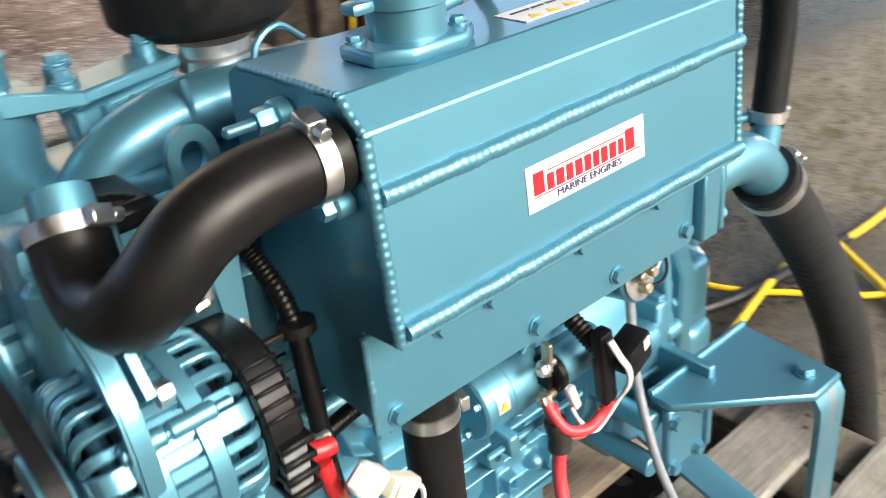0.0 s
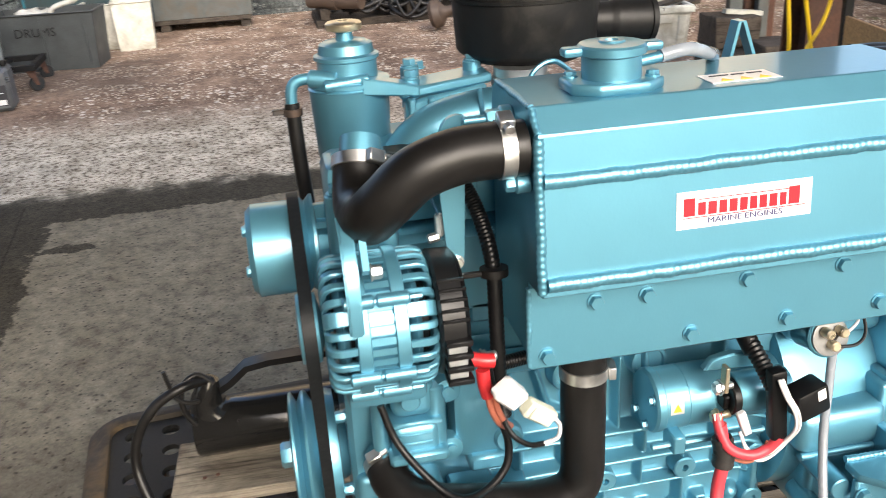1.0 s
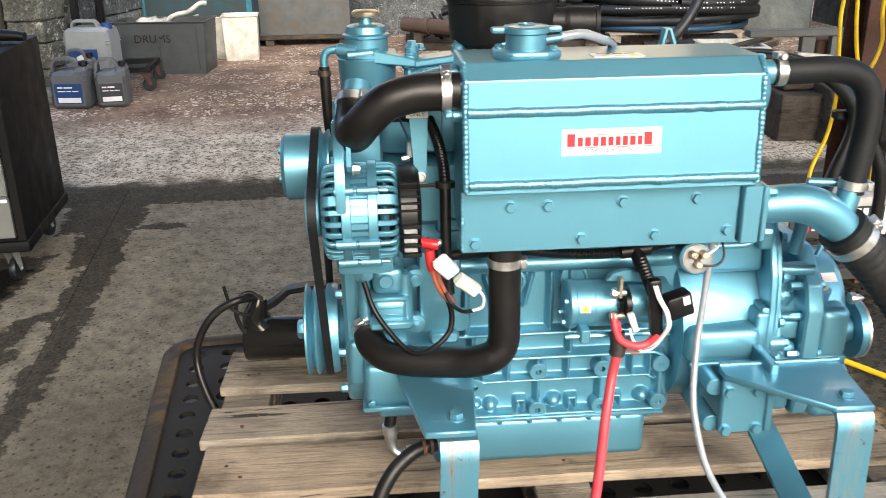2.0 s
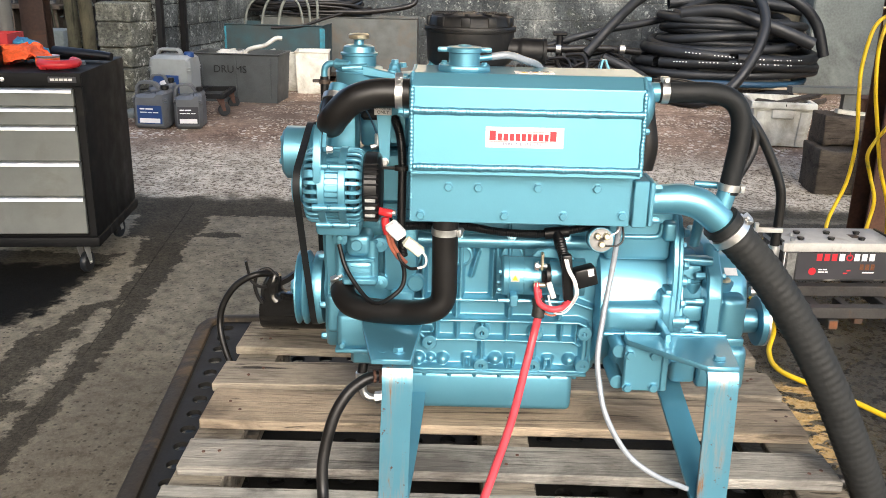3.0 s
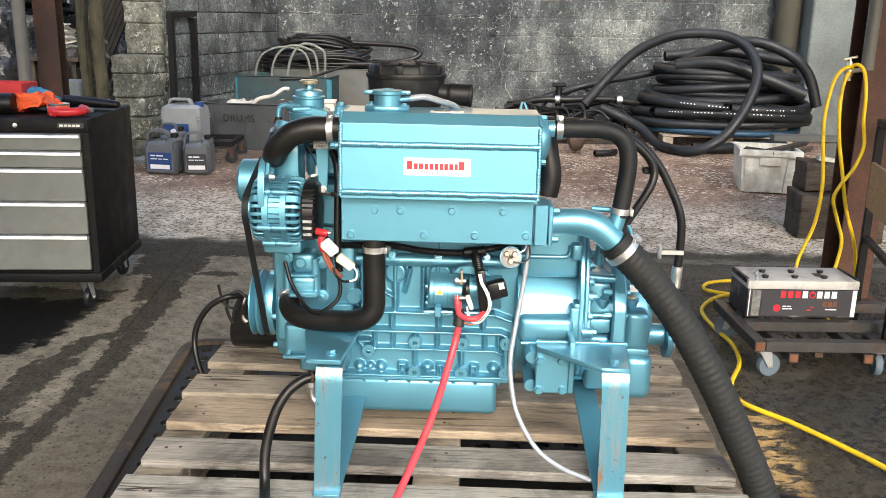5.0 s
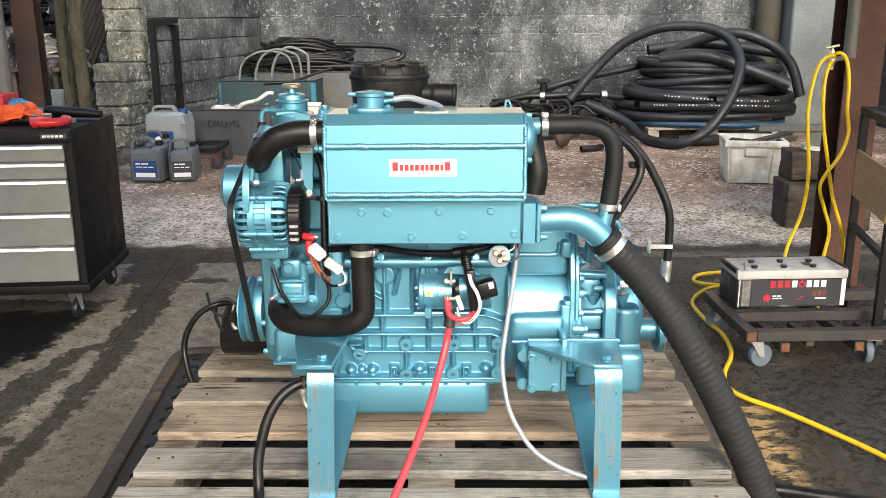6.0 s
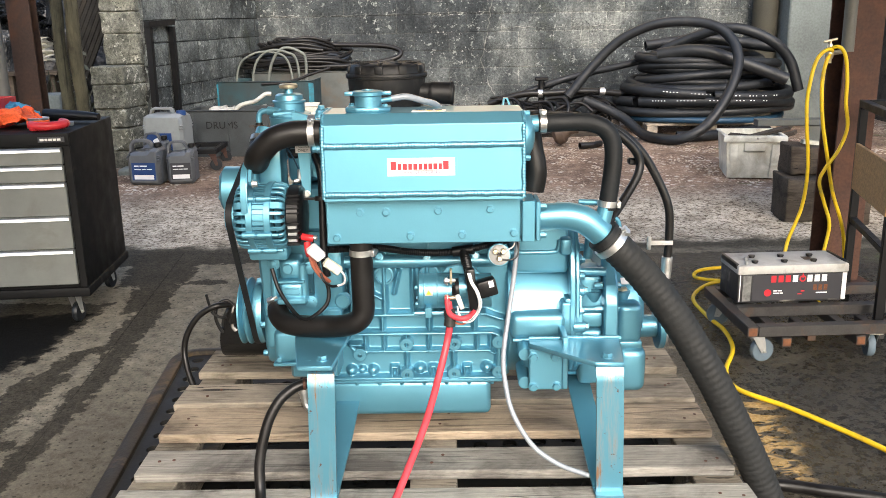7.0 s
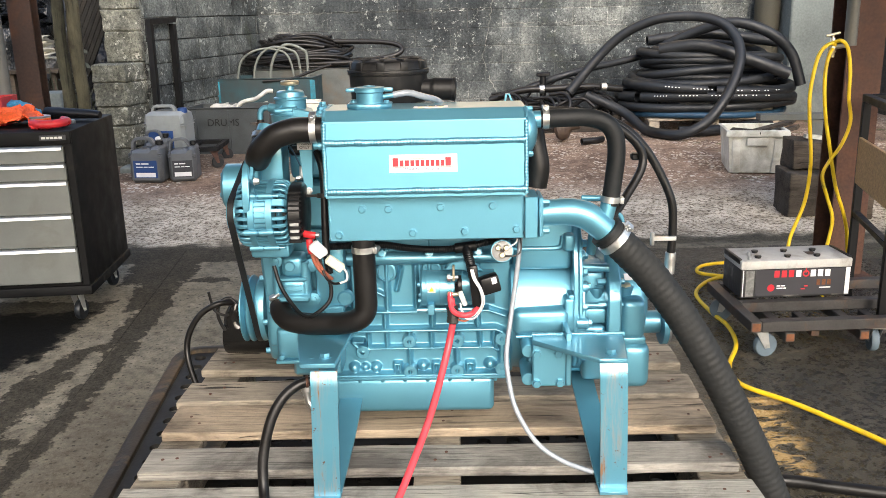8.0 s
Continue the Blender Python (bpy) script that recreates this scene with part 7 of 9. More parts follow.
# two lift-pump hoses looping behind the gearbox
for k, (dx, dy) in enumerate(((0, 0), (0.012, 0.02))):
    bm = B()
    pts = [(0.37, 0.20, 1.36), (0.44, 0.22, 1.352), (0.52, 0.235, 1.325), (0.575, 0.24, 1.28)]
    pts += [(0.585, 0.235, 1.235), (0.545, 0.20, 1.175), (0.50, 0.15, 1.13)] if k == 0 else [(0.615, 0.24, 1.22), (0.645, 0.235, 1.15), (0.65, 0.235, 1.08), (0.648, 0.235, 1.03)]
    tube(bm, [(p[0] + dx, p[1] + dy, p[2]) for p in pts], 0.0095, 12, 9)
    oh = part("oil_hose", bm, RUBBER, engine, "black rubber oil hose behind the gearbox")
bm = B()
cyl(bm, (0.66, 0.255, 1.035), (0.658, 0.255, 0.985), 0.0125, 12)
part("hose_ferrule", bm, STEEL, oh)
bm = B()
box(bm, (0.565, 0.25, 1.245), (0.60, 0.272, 1.26), 0.003)
part("hose_tie", bm, BLACK_PLASTIC, oh)
bm = B()
box(bm, (0.61, 0.24, 1.065), (0.668, 0.246, 1.075), 0.001)
cyl(bm, (0.615, 0.243, 1.055), (0.615, 0.243, 1.085), 0.005, 8)
part("tee_fitting", bm, STEEL, oh)
# exhaust lagging / black hose down the tank's rear end
bm = B()
tube(bm, [(0.335, 0.12, 1.36), (0.342, 0.115, 1.31), (0.35, 0.11, 1.26), (0.345, 0.11, 1.22)], 0.022, 16)
part("bypass_hose", bm, RUBBER, engine, "black rubber hose at the rear of the tank")

# -- black glossy drum with cable behind the pulley (bilge pump)
bp = thing("bilge_pump", "glossy black pump body with cables on the pallet", "pump")
bm = B()
lathe(bm, (-0.484, 0.70, 0.686), (1, 0, 0), [(0, 0.030), (0.001, 0.046), (0.006, 0.0495), (0.2, 0.0495), (0.35, 0.048), (0.352, 0.03)], 32)
bm.transform(Matrix.Translation((0, 0, 0.001)))
pb = part("body", bm, BLACK_GLOSS, bp)
bm = B()
tube(bm, [(-0.425, 0.70, 0.690), (-0.440, 0.70, 0.705), (-0.452, 0.698, 0.725), (-0.455, 0.695, 0.745), (-0.450, 0.69, 0.768), (-0.443, 0.69, 0.79)], lambda s: 0.044 - 0.029 * s ** 1.3, 24, 8)
part("gland", bm, BLACK_GLOSS, bp, "glossy black swan-necked cable entry")
bm = B()
strap(bm, [(-0.44, 0.70, 0.758), (-0.41, 0.70, 0.775), (-0.38, 0.70, 0.80), (-0.34, 0.70, 0.806), (-0.24, 0.70, 0.808), (-0.22, 0.70, 0.80), (-0.22, 0.70, 0.76)], 0.03, 0.012, (0, 1, 0))
part("handle", bm, BLACK_PLASTIC, bp)
bm = B()
tube(bm, [(-0.444, 0.69, 0.775), (-0.447, 0.685, 0.79), (-0.489, 0.66, 0.796), (-0.539, 0.655, 0.768), (-0.574, 0.65, 0.715), (-0.582, 0.64, 0.66), (-0.562, 0.61, 0.60), (-0.53, 0.58, 0.55), (-0.50, 0.56, 0.515)], 0.0088, 12, 9)
part("cable", bm, RUBBER, bp, "thick black cable")
bm = B()
tube(bm, [(-0.437, 0.68, 0.785), (-0.461, 0.68, 0.806), (-0.485, 0.67, 0.797), (-0.493, 0.665, 0.765), (-0.486, 0.665, 0.735), (-0.473, 0.665, 0.712)], 0.005, 10, 8)
tube(bm, [(-0.512, 0.66, 0.832), (-0.507, 0.66, 0.805), (-0.500, 0.66, 0.779), (-0.478, 0.665, 0.762), (-0.452, 0.68, 0.759)], 0.004, 8, 8)
part("thin_cable", bm, RUBBER, bp)

# ---- things in the yard ----
def castor(parent, x, y, wheel_r=0.05, top=0.15, w=0.03, tyre=None, turn=0, metal=None):
    m = Matrix.Translation((x, y, 0)) @ Matrix.Rotation(radians(turn), 4, 'Z')
    bm = B()
    box(bm, (-0.04, -0.035, top - 0.006), (0.04, 0.035, top), 0.001, m=m)
    for s in (-1, 1):
        plate(bm, [(-0.03, top - 0.006), (0.03, top - 0.006), (0.045, wheel_r - 0.01), (0.02, wheel_r - 0.01)], 0.003, m @ Vector((0, s * (w / 2 + 0.005), 0)), m.to_3x3() @ Vector((1, 0, 0)), (0, 0, 1), 0.0005)
    fork = part("castor", bm, metal or ZINC, parent, "zinc swivel castor")
    bm = B()
    c = m @ Vector((0.032, 0, wheel_r))
    ax = m.to_3x3() @ Vector((0, 1, 0))
    lathe(bm, c - ax * w / 2, ax, [(0, wheel_r * 0.6), (0, wheel_r * 0.93), (w * 0.2, wheel_r), (w * 0.8, wheel_r), (w, wheel_r * 0.93), (w, wheel_r * 0.6)], 28)
    part("tyre", bm, tyre or DUSTY_RUBBER, fork)
    bm = B()
    lathe(bm, c - ax * w * 0.45, ax, [(0, 0.008), (0.001, wheel_r * 0.6), (w * 0.9, wheel_r * 0.6), (w * 0.9, 0.008)], 20)
    cyl(bm, c - ax * (w / 2 + 0.012), c + ax * (w / 2 + 0.012), 0.007, 8)
    part("hub", bm, metal or ZINC, fork)


def tool_chest():
    root = thing("tool_chest", "charcoal roller tool chest with grey drawers and bright handles", "tool chest", (-1.766, 2.752, 0), 5.5)
    W, D = 0.74, 0.76
    bm = B()
    box(bm, (-W, 0.012, 0.20), (0, D, 1.03), 0.008, 2)
    part("body", bm, CHEST_BLACK, root)
    bm = B()
    box(bm, (-W - 0.008, -0.012, 0.165), (0.010, D + 0.006, 0.215), 0.006, 2)
    part("plinth", bm, CHEST_BLACK, root)
    bm = B()
    box(bm, (-W, -0.010, 0.965), (0, 0.011, 1.03), 0.005, 2)
    part("top_rail", bm, CHEST_BLACK, root)
    for xa, xb in ((-W, -W + 0.035), (-0.035, 0)):
        bm = B()
        box(bm, (xa, -0.002, 0.216), (xb, 0.0115, 0.964), 0.002)
        part("front_stile", bm, CHEST_BLACK, root)
    for za, zb in ((0.872, 0.955), (0.782, 0.866), (0.606, 0.776), (0.43, 0.60), (0.235, 0.424)):
        bm = B()
        box(bm, (-W + 0.04, -0.012, za), (-0.042, 0.0105, zb), 0.003)
        d = part("drawer", bm, CHEST_GREY, root, "grey painted drawer with bright handle strip")
        bm = B()
        strap(bm, [(-W / 2, -0.010, zb + 0.003), (-W / 2, -0.020, zb + 0.001), (-W / 2, -0.026, zb - 0.006), (-W / 2, -0.028, zb - 0.018)], W - 0.09, 0.003, (1, 0, 0))
        part("handle", bm, CHROME, d, "polished handle strip")
    bm = B()
    box(bm, (-0.15, -0.0135, 0.985), (-0.02, -0.0102, 1.012), 0.001)
    npl = part("name_plate", bm, DARK_PRINT, root, "small black name plate")
    bm = B()
    bar_text(bm, -0.14, 0.993, [0.02, 0.014, 0.018, 0.016, 0.018], 0.011, 0.004, -0.0137)
    part("print", bm, CHROME, npl)
    bm = B()
    lathe(bm, (-0.36, -0.010, 0.997), (0, -1, 0), [(0, 0.012), (0.004, 0.011), (0.005, 0.006), (0.003, 0.004)], 16)
    part("lock", bm, CHROME, root)
    for x, y in ((-0.10, 0.06), (-0.10, D - 0.09), (-W + 0.1, 0.06), (-W + 0.1, D - 0.09)):
        castor(root, x, y, 0.055, 0.166, 0.03, turn=80)


tool_chest()
CZ = 1.0305


def crumple(bm, amount, scale, seed):
    for v in bm.verts:
        p = v.co * scale + Vector((seed, 0, 0))
        v.co += Vector((noise.noise(p), noise.noise(p + Vector((9, 0, 0))), noise.noise(p + Vector((0, 9, 0))))) * amount


def cloth_heap(name, label, cat, mat, at, size, seed):
    bm = B()
    bmesh.ops.create_icosphere(bm, subdivisions=4, radius=1)
    for v in bm.verts:
        v.co = Vector((v.co.x * size[0], v.co.y * size[1], max(v.co.z, -0.2) * size[2] + 0.2 * size[2]))
    crumple(bm, 0.055, 11, seed)
    crumple(bm, 0.025, 30, seed + 3)
    lo = min(v.co.z for v in bm.verts)
    bm.transform(Matrix.Translation((at[0], at[1], at[2] - lo)))
    return solid(name, bm, mat, label, cat)


cloth_heap("work_glove", "crumpled orange work glove on the tool chest", "glove", ORANGE_CLOTH, (-2.15, 3.02, CZ), (0.12, 0.09, 0.06), 2)
cloth_heap("work_glove", "crumpled light blue glove on the tool chest", "glove", BLUE_CLOTH, (-2.19, 3.13, CZ), (0.12, 0.07, 0.085), 7)
bm = B()
lathe(bm, (-2.02, 2.98, CZ), (0, 0, 1), [(0, 0.055), (0.002, 0.058), (0.004, 0.056), (0.05, 0.056), (0.053, 0.058), (0.055, 0.052), (0.05, 0.05)], 32)
tin = solid("tin", bm, CHROME, "shiny shallow tin with an orange label on the chest", "tin")
bm = B()
lathe(bm, (-2.02, 2.98, CZ + 0.008), (0, 0, 1), [(0, 0.0562), (0, 0.0568), (0.035, 0.0568), (0.035, 0.0562)], 32)
part("label_band", bm, ORANGE_CLOTH, tin, "orange and black label band")
bm = B()
tube(bm, [(-2.0, 2.85, CZ + 0.03), (-1.94, 2.82, CZ + 0.026), (-1.87, 2.84, CZ + 0.026), (-1.84, 2.9, CZ + 0.03), (-1.88, 2.95, CZ + 0.032)], 0.022, 12)
box(bm, (-2.0, 2.82, CZ), (-1.9, 2.9, CZ + 0.03), 0.01, 2)
solid("pliers", bm, RED_PLASTIC, "red-handled tool lying on the chest", "tool")
bm = B()
tube(bm, [(-2.1, 3.25, CZ + 0.04), (-1.98, 3.22, CZ + 0.04), (-1.85, 3.2, CZ + 0.035), (-1.78, 3.19, CZ + 0.03)], lambda s: 0.035 - 0.015 * s, 14)
solid("grinder", bm, BLACK_PLASTIC, "black hand tool lying on the chest", "tool")
bm = B()
lathe(bm, (-1.92, 3.06, CZ), (0, 0, 1), [(0, 0.05), (0.004, 0.052), (0.02, 0.05), (0.022, 0.03)], 24)
solid("lid", bm, CAN_GREY, "grey plastic lid on the chest", "lid")
tray = thing("tool_tray", "red plastic tool tray on the chest", "tray", (-2.43, 3.1, CZ), 3)
bm = B()
box(bm, (-0.17, -0.1, 0), (0.2, 0.1, 0.006), 0.001)
for lo, hi in (((-0.17, -0.1, 0.006), (0.2, -0.094, 0.15)), ((-0.17, 0.094, 0.006), (0.2, 0.1, 0.15)), ((-0.17, -0.0935, 0.006), (-0.164, 0.0935, 0.15)), ((0.194, -0.0935, 0.006), (0.2, 0.0935, 0.15))):
    box(bm, lo, hi, 0.001)
part("shell", bm, RED_PLASTIC, tray)
bm = B()
lathe(bm, (-2.42, 2.88, CZ + 0.055), (1, 0.15, 0), [(0, 0.03), (0.004, 0.054), (0.2, 0.054), (0.205, 0.03)], 24)
solid("spray_can", bm, BLACK_PLASTIC, "black canister lying on the chest", "canister")


def jerrycan(label, x, y, w, d, h, rz, mat, label_mat, big=False):
    root = thing("jerrycan", label, "jerrycan", (x, y, yard_height(y - d / 2)), rz, group="oil cans")
    bm = B()
    sec = [(-w / 2, 0.0), (-w / 2, h * 0.82), (-w * 0.44, h * 0.90), (w * 0.44, h * 0.90), (w / 2, h * 0.82), (w / 2, 0.0)] if big else [(-w / 2, 0.0), (-w / 2, h * 0.70), (-w * 0.40, h * 0.76), (w * 0.10, h * 0.76), (w * 0.22, h * 0.84), (w * 0.45, h * 0.84), (w / 2, h * 0.78), (w / 2, 0.0)]
    plate(bm, sec, d, (0, d / 2, 0), (1, 0, 0), (0, 0, 1), min(0.03, d * 0.2))
    part("body", bm, mat, root)
    bm = B()
    if big:
        strap(bm, [(-w * 0.40, 0, h * 0.86), (-w * 0.36, 0, h * 0.95), (-w * 0.31, 0, h * 0.975), (w * 0.10, 0, h * 0.975), (w * 0.15, 0, h * 0.95), (w * 0.19, 0, h * 0.86)], d * 0.22, w * 0.06, (0, 1, 0))
        bmesh.ops.bevel(bm, geom=list(bm.edges), offset=0.006, segments=2, affect='EDGES')
    else:
        strap(bm, [(-w * 0.47, 0, h * 0.66), (-w * 0.44, 0, h * 0.90), (-w * 0.34, 0, h * 0.985), (-w * 0.05, 0, h), (w * 0.10, 0, h * 0.97), (w * 0.30, 0, h * 0.76)], d * 0.3, w * 0.085, (0, 1, 0))
        bmesh.ops.bevel(bm, geom=list(bm.edges), offset=0.005, segments=2, affect='EDGES')
    part("handle", bm, mat, root)
    bm = B()
    cx = w * 0.36
    lathe(bm, (cx, 0, h * 0.84), (0, 0, 1), [(0, w * 0.09), (h * 0.03, w * 0.09), (h * 0.03, w * 0.12), (h * 0.10, w * 0.115), (h * 0.105, w * 0.09)], 18)
    part("cap", bm, BLACK_PLASTIC if not big else BLUE_PRINT, root, "dark screw cap")
    bm = B()
    if big:
        box(bm, (-w * 0.4, -d / 2 - 0.0015, h * 0.26), (w * 0.22, -d / 2 - 0.0002, h * 0.62), 0)
    else:
        box(bm, (-w * 0.36, -d / 2 - 0.0015, h * 0.12), (w * 0.36, -d / 2 - 0.0002, h * 0.52), 0)
    lab = part("label_sheet", bm, label_mat, root, "printed label")
    bm = B()
    for zz in ((0.72, 0.68, 0.16, 0.12) if big else (0.66, 0.62, 0.58)):
        box(bm, (-w * 0.502, -d * 0.502, h * zz), (w * 0.502, d * 0.502, h * (zz + 0.02)), 0.004)
    part("moulded_rib", bm, mat, root)
    bm = B()
    if big:
        lathe(bm, (-w * 0.08, -d / 2 - 0.0016, h * 0.50), (0, -1, 0), [(0, w * 0.17), (0.0006, w * 0.17)], 28)
        for v in bm.verts:
            v.co.z = h * 0.50 + (v.co.z - h * 0.50) * 0.45
    else:
        box(bm, (-w * 0.3, -d / 2 - 0.002, h * 0.14), (w * 0.3, -d / 2 - 0.0016, h * 0.24), 0)
        bar_text(bm, -w * 0.28, h * 0.36, [w * 0.2, w * 0.12, w * 0.16], h * 0.02, w * 0.03, -d / 2 - 0.0016)
        bar_text(bm, -w * 0.28, h * 0.43, [w * 0.14, w * 0.22], h * 0.03, w * 0.03, -d / 2 - 0.0016)
    part("print", bm, WHITE_STICKER, lab)
    return root


jerrycan("large grey plastic drum with a blue label on the concrete", -2.585, 6.80, 0.39, 0.3, 0.62, -4, CAN_GREY, BLUE_PRINT, True)
jerrycan("slate grey oil can with a dark blue label", -2.64, 6.30, 0.31, 0.2, 0.40, -6, CAN_DARK, BLUE_PRINT)
jerrycan("slate grey oil can with a black and white label", -2.33, 6.34, 0.25, 0.24, 0.38, 6, CAN_DARK, DARK_PRINT)
jerrycan("slate grey oil can standing behind the others", -2.62, 6.51, 0.24, 0.14, 0.42, -8, CAN_DARK, BLUE_PRINT)


def open_tub(name, label, cat, x, y, z, w, d, h, mat, rz=0, taper=0.08, lip=0.02, t=0.012, ribs=0):
    root = thing(name, label, cat, (x, y, z), rz)
    bm = B()
    k = 1 - taper
    def ring(sx, sy, zz):
        return [bm.verts.new((a * sx / 2, c * sy / 2, zz)) for a, c in ((-1, -1), (1, -1), (1, 1), (-1, 1))]
    rs = [ring(w * k, d * k, 0), ring(w, d, h), ring(w + lip, d + lip, h), ring(w + lip, d + lip, h + 0.012), ring(w - 2 * t, d - 2 * t, h + 0.012), ring(w * k - 2 * t, d * k - 2 * t, 0.015)]
    for A, C in zip(rs, rs[1:]):
        for i in range(4):
            j = (i + 1) % 4
            bm.faces.new((A[i], A[j], C[j], C[i]))
    bm.faces.new(rs[0][::-1])
    bm.faces.new(rs[-1])
    bmesh.ops.recalc_face_normals(bm, faces=list(bm.faces))
    bmesh.ops.bevel(bm, geom=[e for e in bm.edges], offset=0.004, segments=1, affect='EDGES')
    part("shell", bm, mat, root)
    for i in range(ribs):
        bm = B()
        xx = -w * 0.4 + w * 0.8 * i / max(1, ribs - 1)
        box(bm, (xx - 0.008, -d / 2 - 0.004, h * 0.1), (xx + 0.008, -d * k / 2 + 0.005, h * 0.95), 0.002)
        part("rib", bm, mat, root)
    return root


tub = open_tub("storage_tub", "dark grey plastic tub with handwriting on its side", "tub", -2.17, 7.71, 0.165, 0.88, 0.46, 0.48, GREY_TUB, -4, 0.06, 0.03, 0.012, ribs=3)
text_part("words", "DRUMS", 0.105, BLACK_PLASTIC, tub, pose(-0.06, -0.2315, 0.30, 88.2, 0, 0), depth=0.001)
open_tub("storage_tub", "dirty white plastic box beside the grey tub", "tub", -1.84, 8.55, 0.165, 0.42, 0.36, 0.42, WHITE_TUB, -6, 0.08)
open_tub("storage_tub", "dirty white plastic box with scrap in it", "tub", -1.55, 8.4, 0.165, 0.36, 0.36, 0.44, WHITE_TUB, 5, 0.08)
bin_teal = open_tub("steel_bin", "chipped teal steel bin full of hoses", "bin", -2.03, 8.98, 0.33, 1.14, 0.55, 0.52, TEAL_BIN, -3, 0.0, 0.02, 0.006)
for x in (-0.565, 0.565):
    bm = B()
    box(bm, (x - 0.03, -0.292, 0.02), (x + 0.03, -0.276, 0.50), 0.003)
    part("corner_post", bm, TEAL_TRIM, bin_teal, "teal painted corner post")
open_tub("steel_bin", "galvanised steel bin with a coil of black cable on top", "bin", -1.36, 9.45, 0.29, 1.85, 0.5, 0.63, GALV, 0, 0.0, 0.02, 0.006)
bm = B()
for x in (-2.5, -2.05, -1.6):
    box(bm, (x, 8.72, 0.15), (x + 0.1, 9.2, 0.28), 0.005)
box(bm, (-2.58, 8.7, 0.281), (-1.46, 9.25, 0.328), 0.005)
solid("crate_stand", bm, DARK_WOOD, "dark timber stand under the steel bin", "stand")
bm = B()
for x in (-2.2, -1.36, -0.52):
    box(bm, (x - 0.05, 9.22, 0.15), (x + 0.05, 9.68, 0.24), 0.005)
box(bm, (-2.27, 9.2, 0.241), (-0.45, 9.7, 0.288), 0.005)
solid("crate_stand", bm, DARK_WOOD, "low dark timber pallet under the galvanised bin", "stand")
# white bent tube lying in the grey tub
bm = B()
tube(bm, [(-2.18, 7.60, 0.50), (-2.10, 7.60, 0.66), (-2.02, 7.60, 0.705), (-1.92, 7.61, 0.725), (-1.86, 7.62, 0.76), (-1.80, 7.64, 0.80), (-1.74, 7.65, 0.80)], 0.022, 12)
solid("white_pipe", bm, PALE_PIPE, "white plastic pipe sticking out of the grey tub", "pipe")
cloth_heap("plastic_sheet", "crumpled pale plastic sheet in the grey tub", "sheet", PALE_PIPE, (-2.3, 7.72, 0.50), (0.2, 0.15, 0.1), 4)


def flat_trolley():
    root = thing("flat_trolley", "low black steel dolly frame beside the oil cans", "trolley", (-2.38, 6.98, 0.15), 3)
    z = 0.165
    for lo, hi in (((-0.30, -0.28, z), (0.25, -0.235, z + 0.045)), ((-0.30, 0.235, z), (0.25, 0.28, z + 0.045)), ((-0.30, -0.234, z), (-0.255, 0.234, z + 0.045)), ((0.205, -0.234, z), (0.25, 0.234, z + 0.045)), ((-0.06, -0.234, z + 0.004), (-0.01, 0.234, z + 0.03))):
        bm = B()
        box(bm, lo, hi, 0.003)
        part("rail", bm, BLACK_STEEL, root)
    for x in (-0.25, 0.2):
        for y in (-0.24, 0.24):
            castor(root, x, y, 0.058, z, 0.03, turn=25, metal=RUST_STEEL)


flat_trolley()


def hose_loops(name, label, cx, cy, z0, z1, rx, ry, turns, r, mat, seed, jitter=0.05):
    """A slack coil: loops that wander in radius and height."""
    rnd = random.Random(seed)
    pts = []
    n = 14
    for i in range(int(turns * n) + 1):
        a = 2 * math.pi * i / n + seed
        f = i / (turns * n)
        k = 1 + 0.12 * math.sin(i * 0.37 + seed) + rnd.uniform(-jitter, jitter)
        z = z0 + (z1 - z0) * (0.5 + 0.5 * math.sin(f * 9 + seed)) + 0.035 * math.sin(a * 2 + i * 0.2)
        pts.append((cx + rx * k * math.cos(a), cy + ry * k * math.sin(a), max(z, z0)))
    bm = B()
    tube(bm, pts, r, 10, 4)
    return solid(name, bm, mat, label, "hose", group="coiled hoses")


def hose(label, pts, r, mat, hollow=0.0, name="hose"):
    bm = B()
    tube(bm, pts, r, 12, 8, hollow=hollow)
    return solid(name, bm, mat, label, "hose", group="coiled hoses")


# timber pallet with the big coil of exhaust hose
pl = thing("pallet", "brown timber pallet under the coiled hose", "pallet", (3.14, 9.0, 0.17))
for i in range(6):
    bm = B()
    box(bm, (-0.75, -0.5 + i * 0.17, 0.115), (0.75, -0.38 + i * 0.17, 0.14), 0.003)
    part("deck_board", bm, DECK_WOOD, pl)
for x in (-0.68, 0.0, 0.68):
    bm = B()
    box(bm, (x - 0.06, -0.5, 0.0), (x + 0.06, 0.47, 0.114), 0.004)
    part("bearer", bm, DECK_WOOD, pl)


def coil_point(a, cx, cy, z, rx, ry, lean, sd):
    """A point of one slack turn: an uneven ellipse that leans a little."""
    k = 1 + 0.035 * math.sin(2 * a + sd) + 0.02 * math.sin(3 * a + 2.3 * sd)
    return (cx + rx * k * math.cos(a), cy + ry * k * math.sin(a), z + lean * math.cos(a + sd) + 0.018 * math.sin(2 * a + 1.7 * sd))


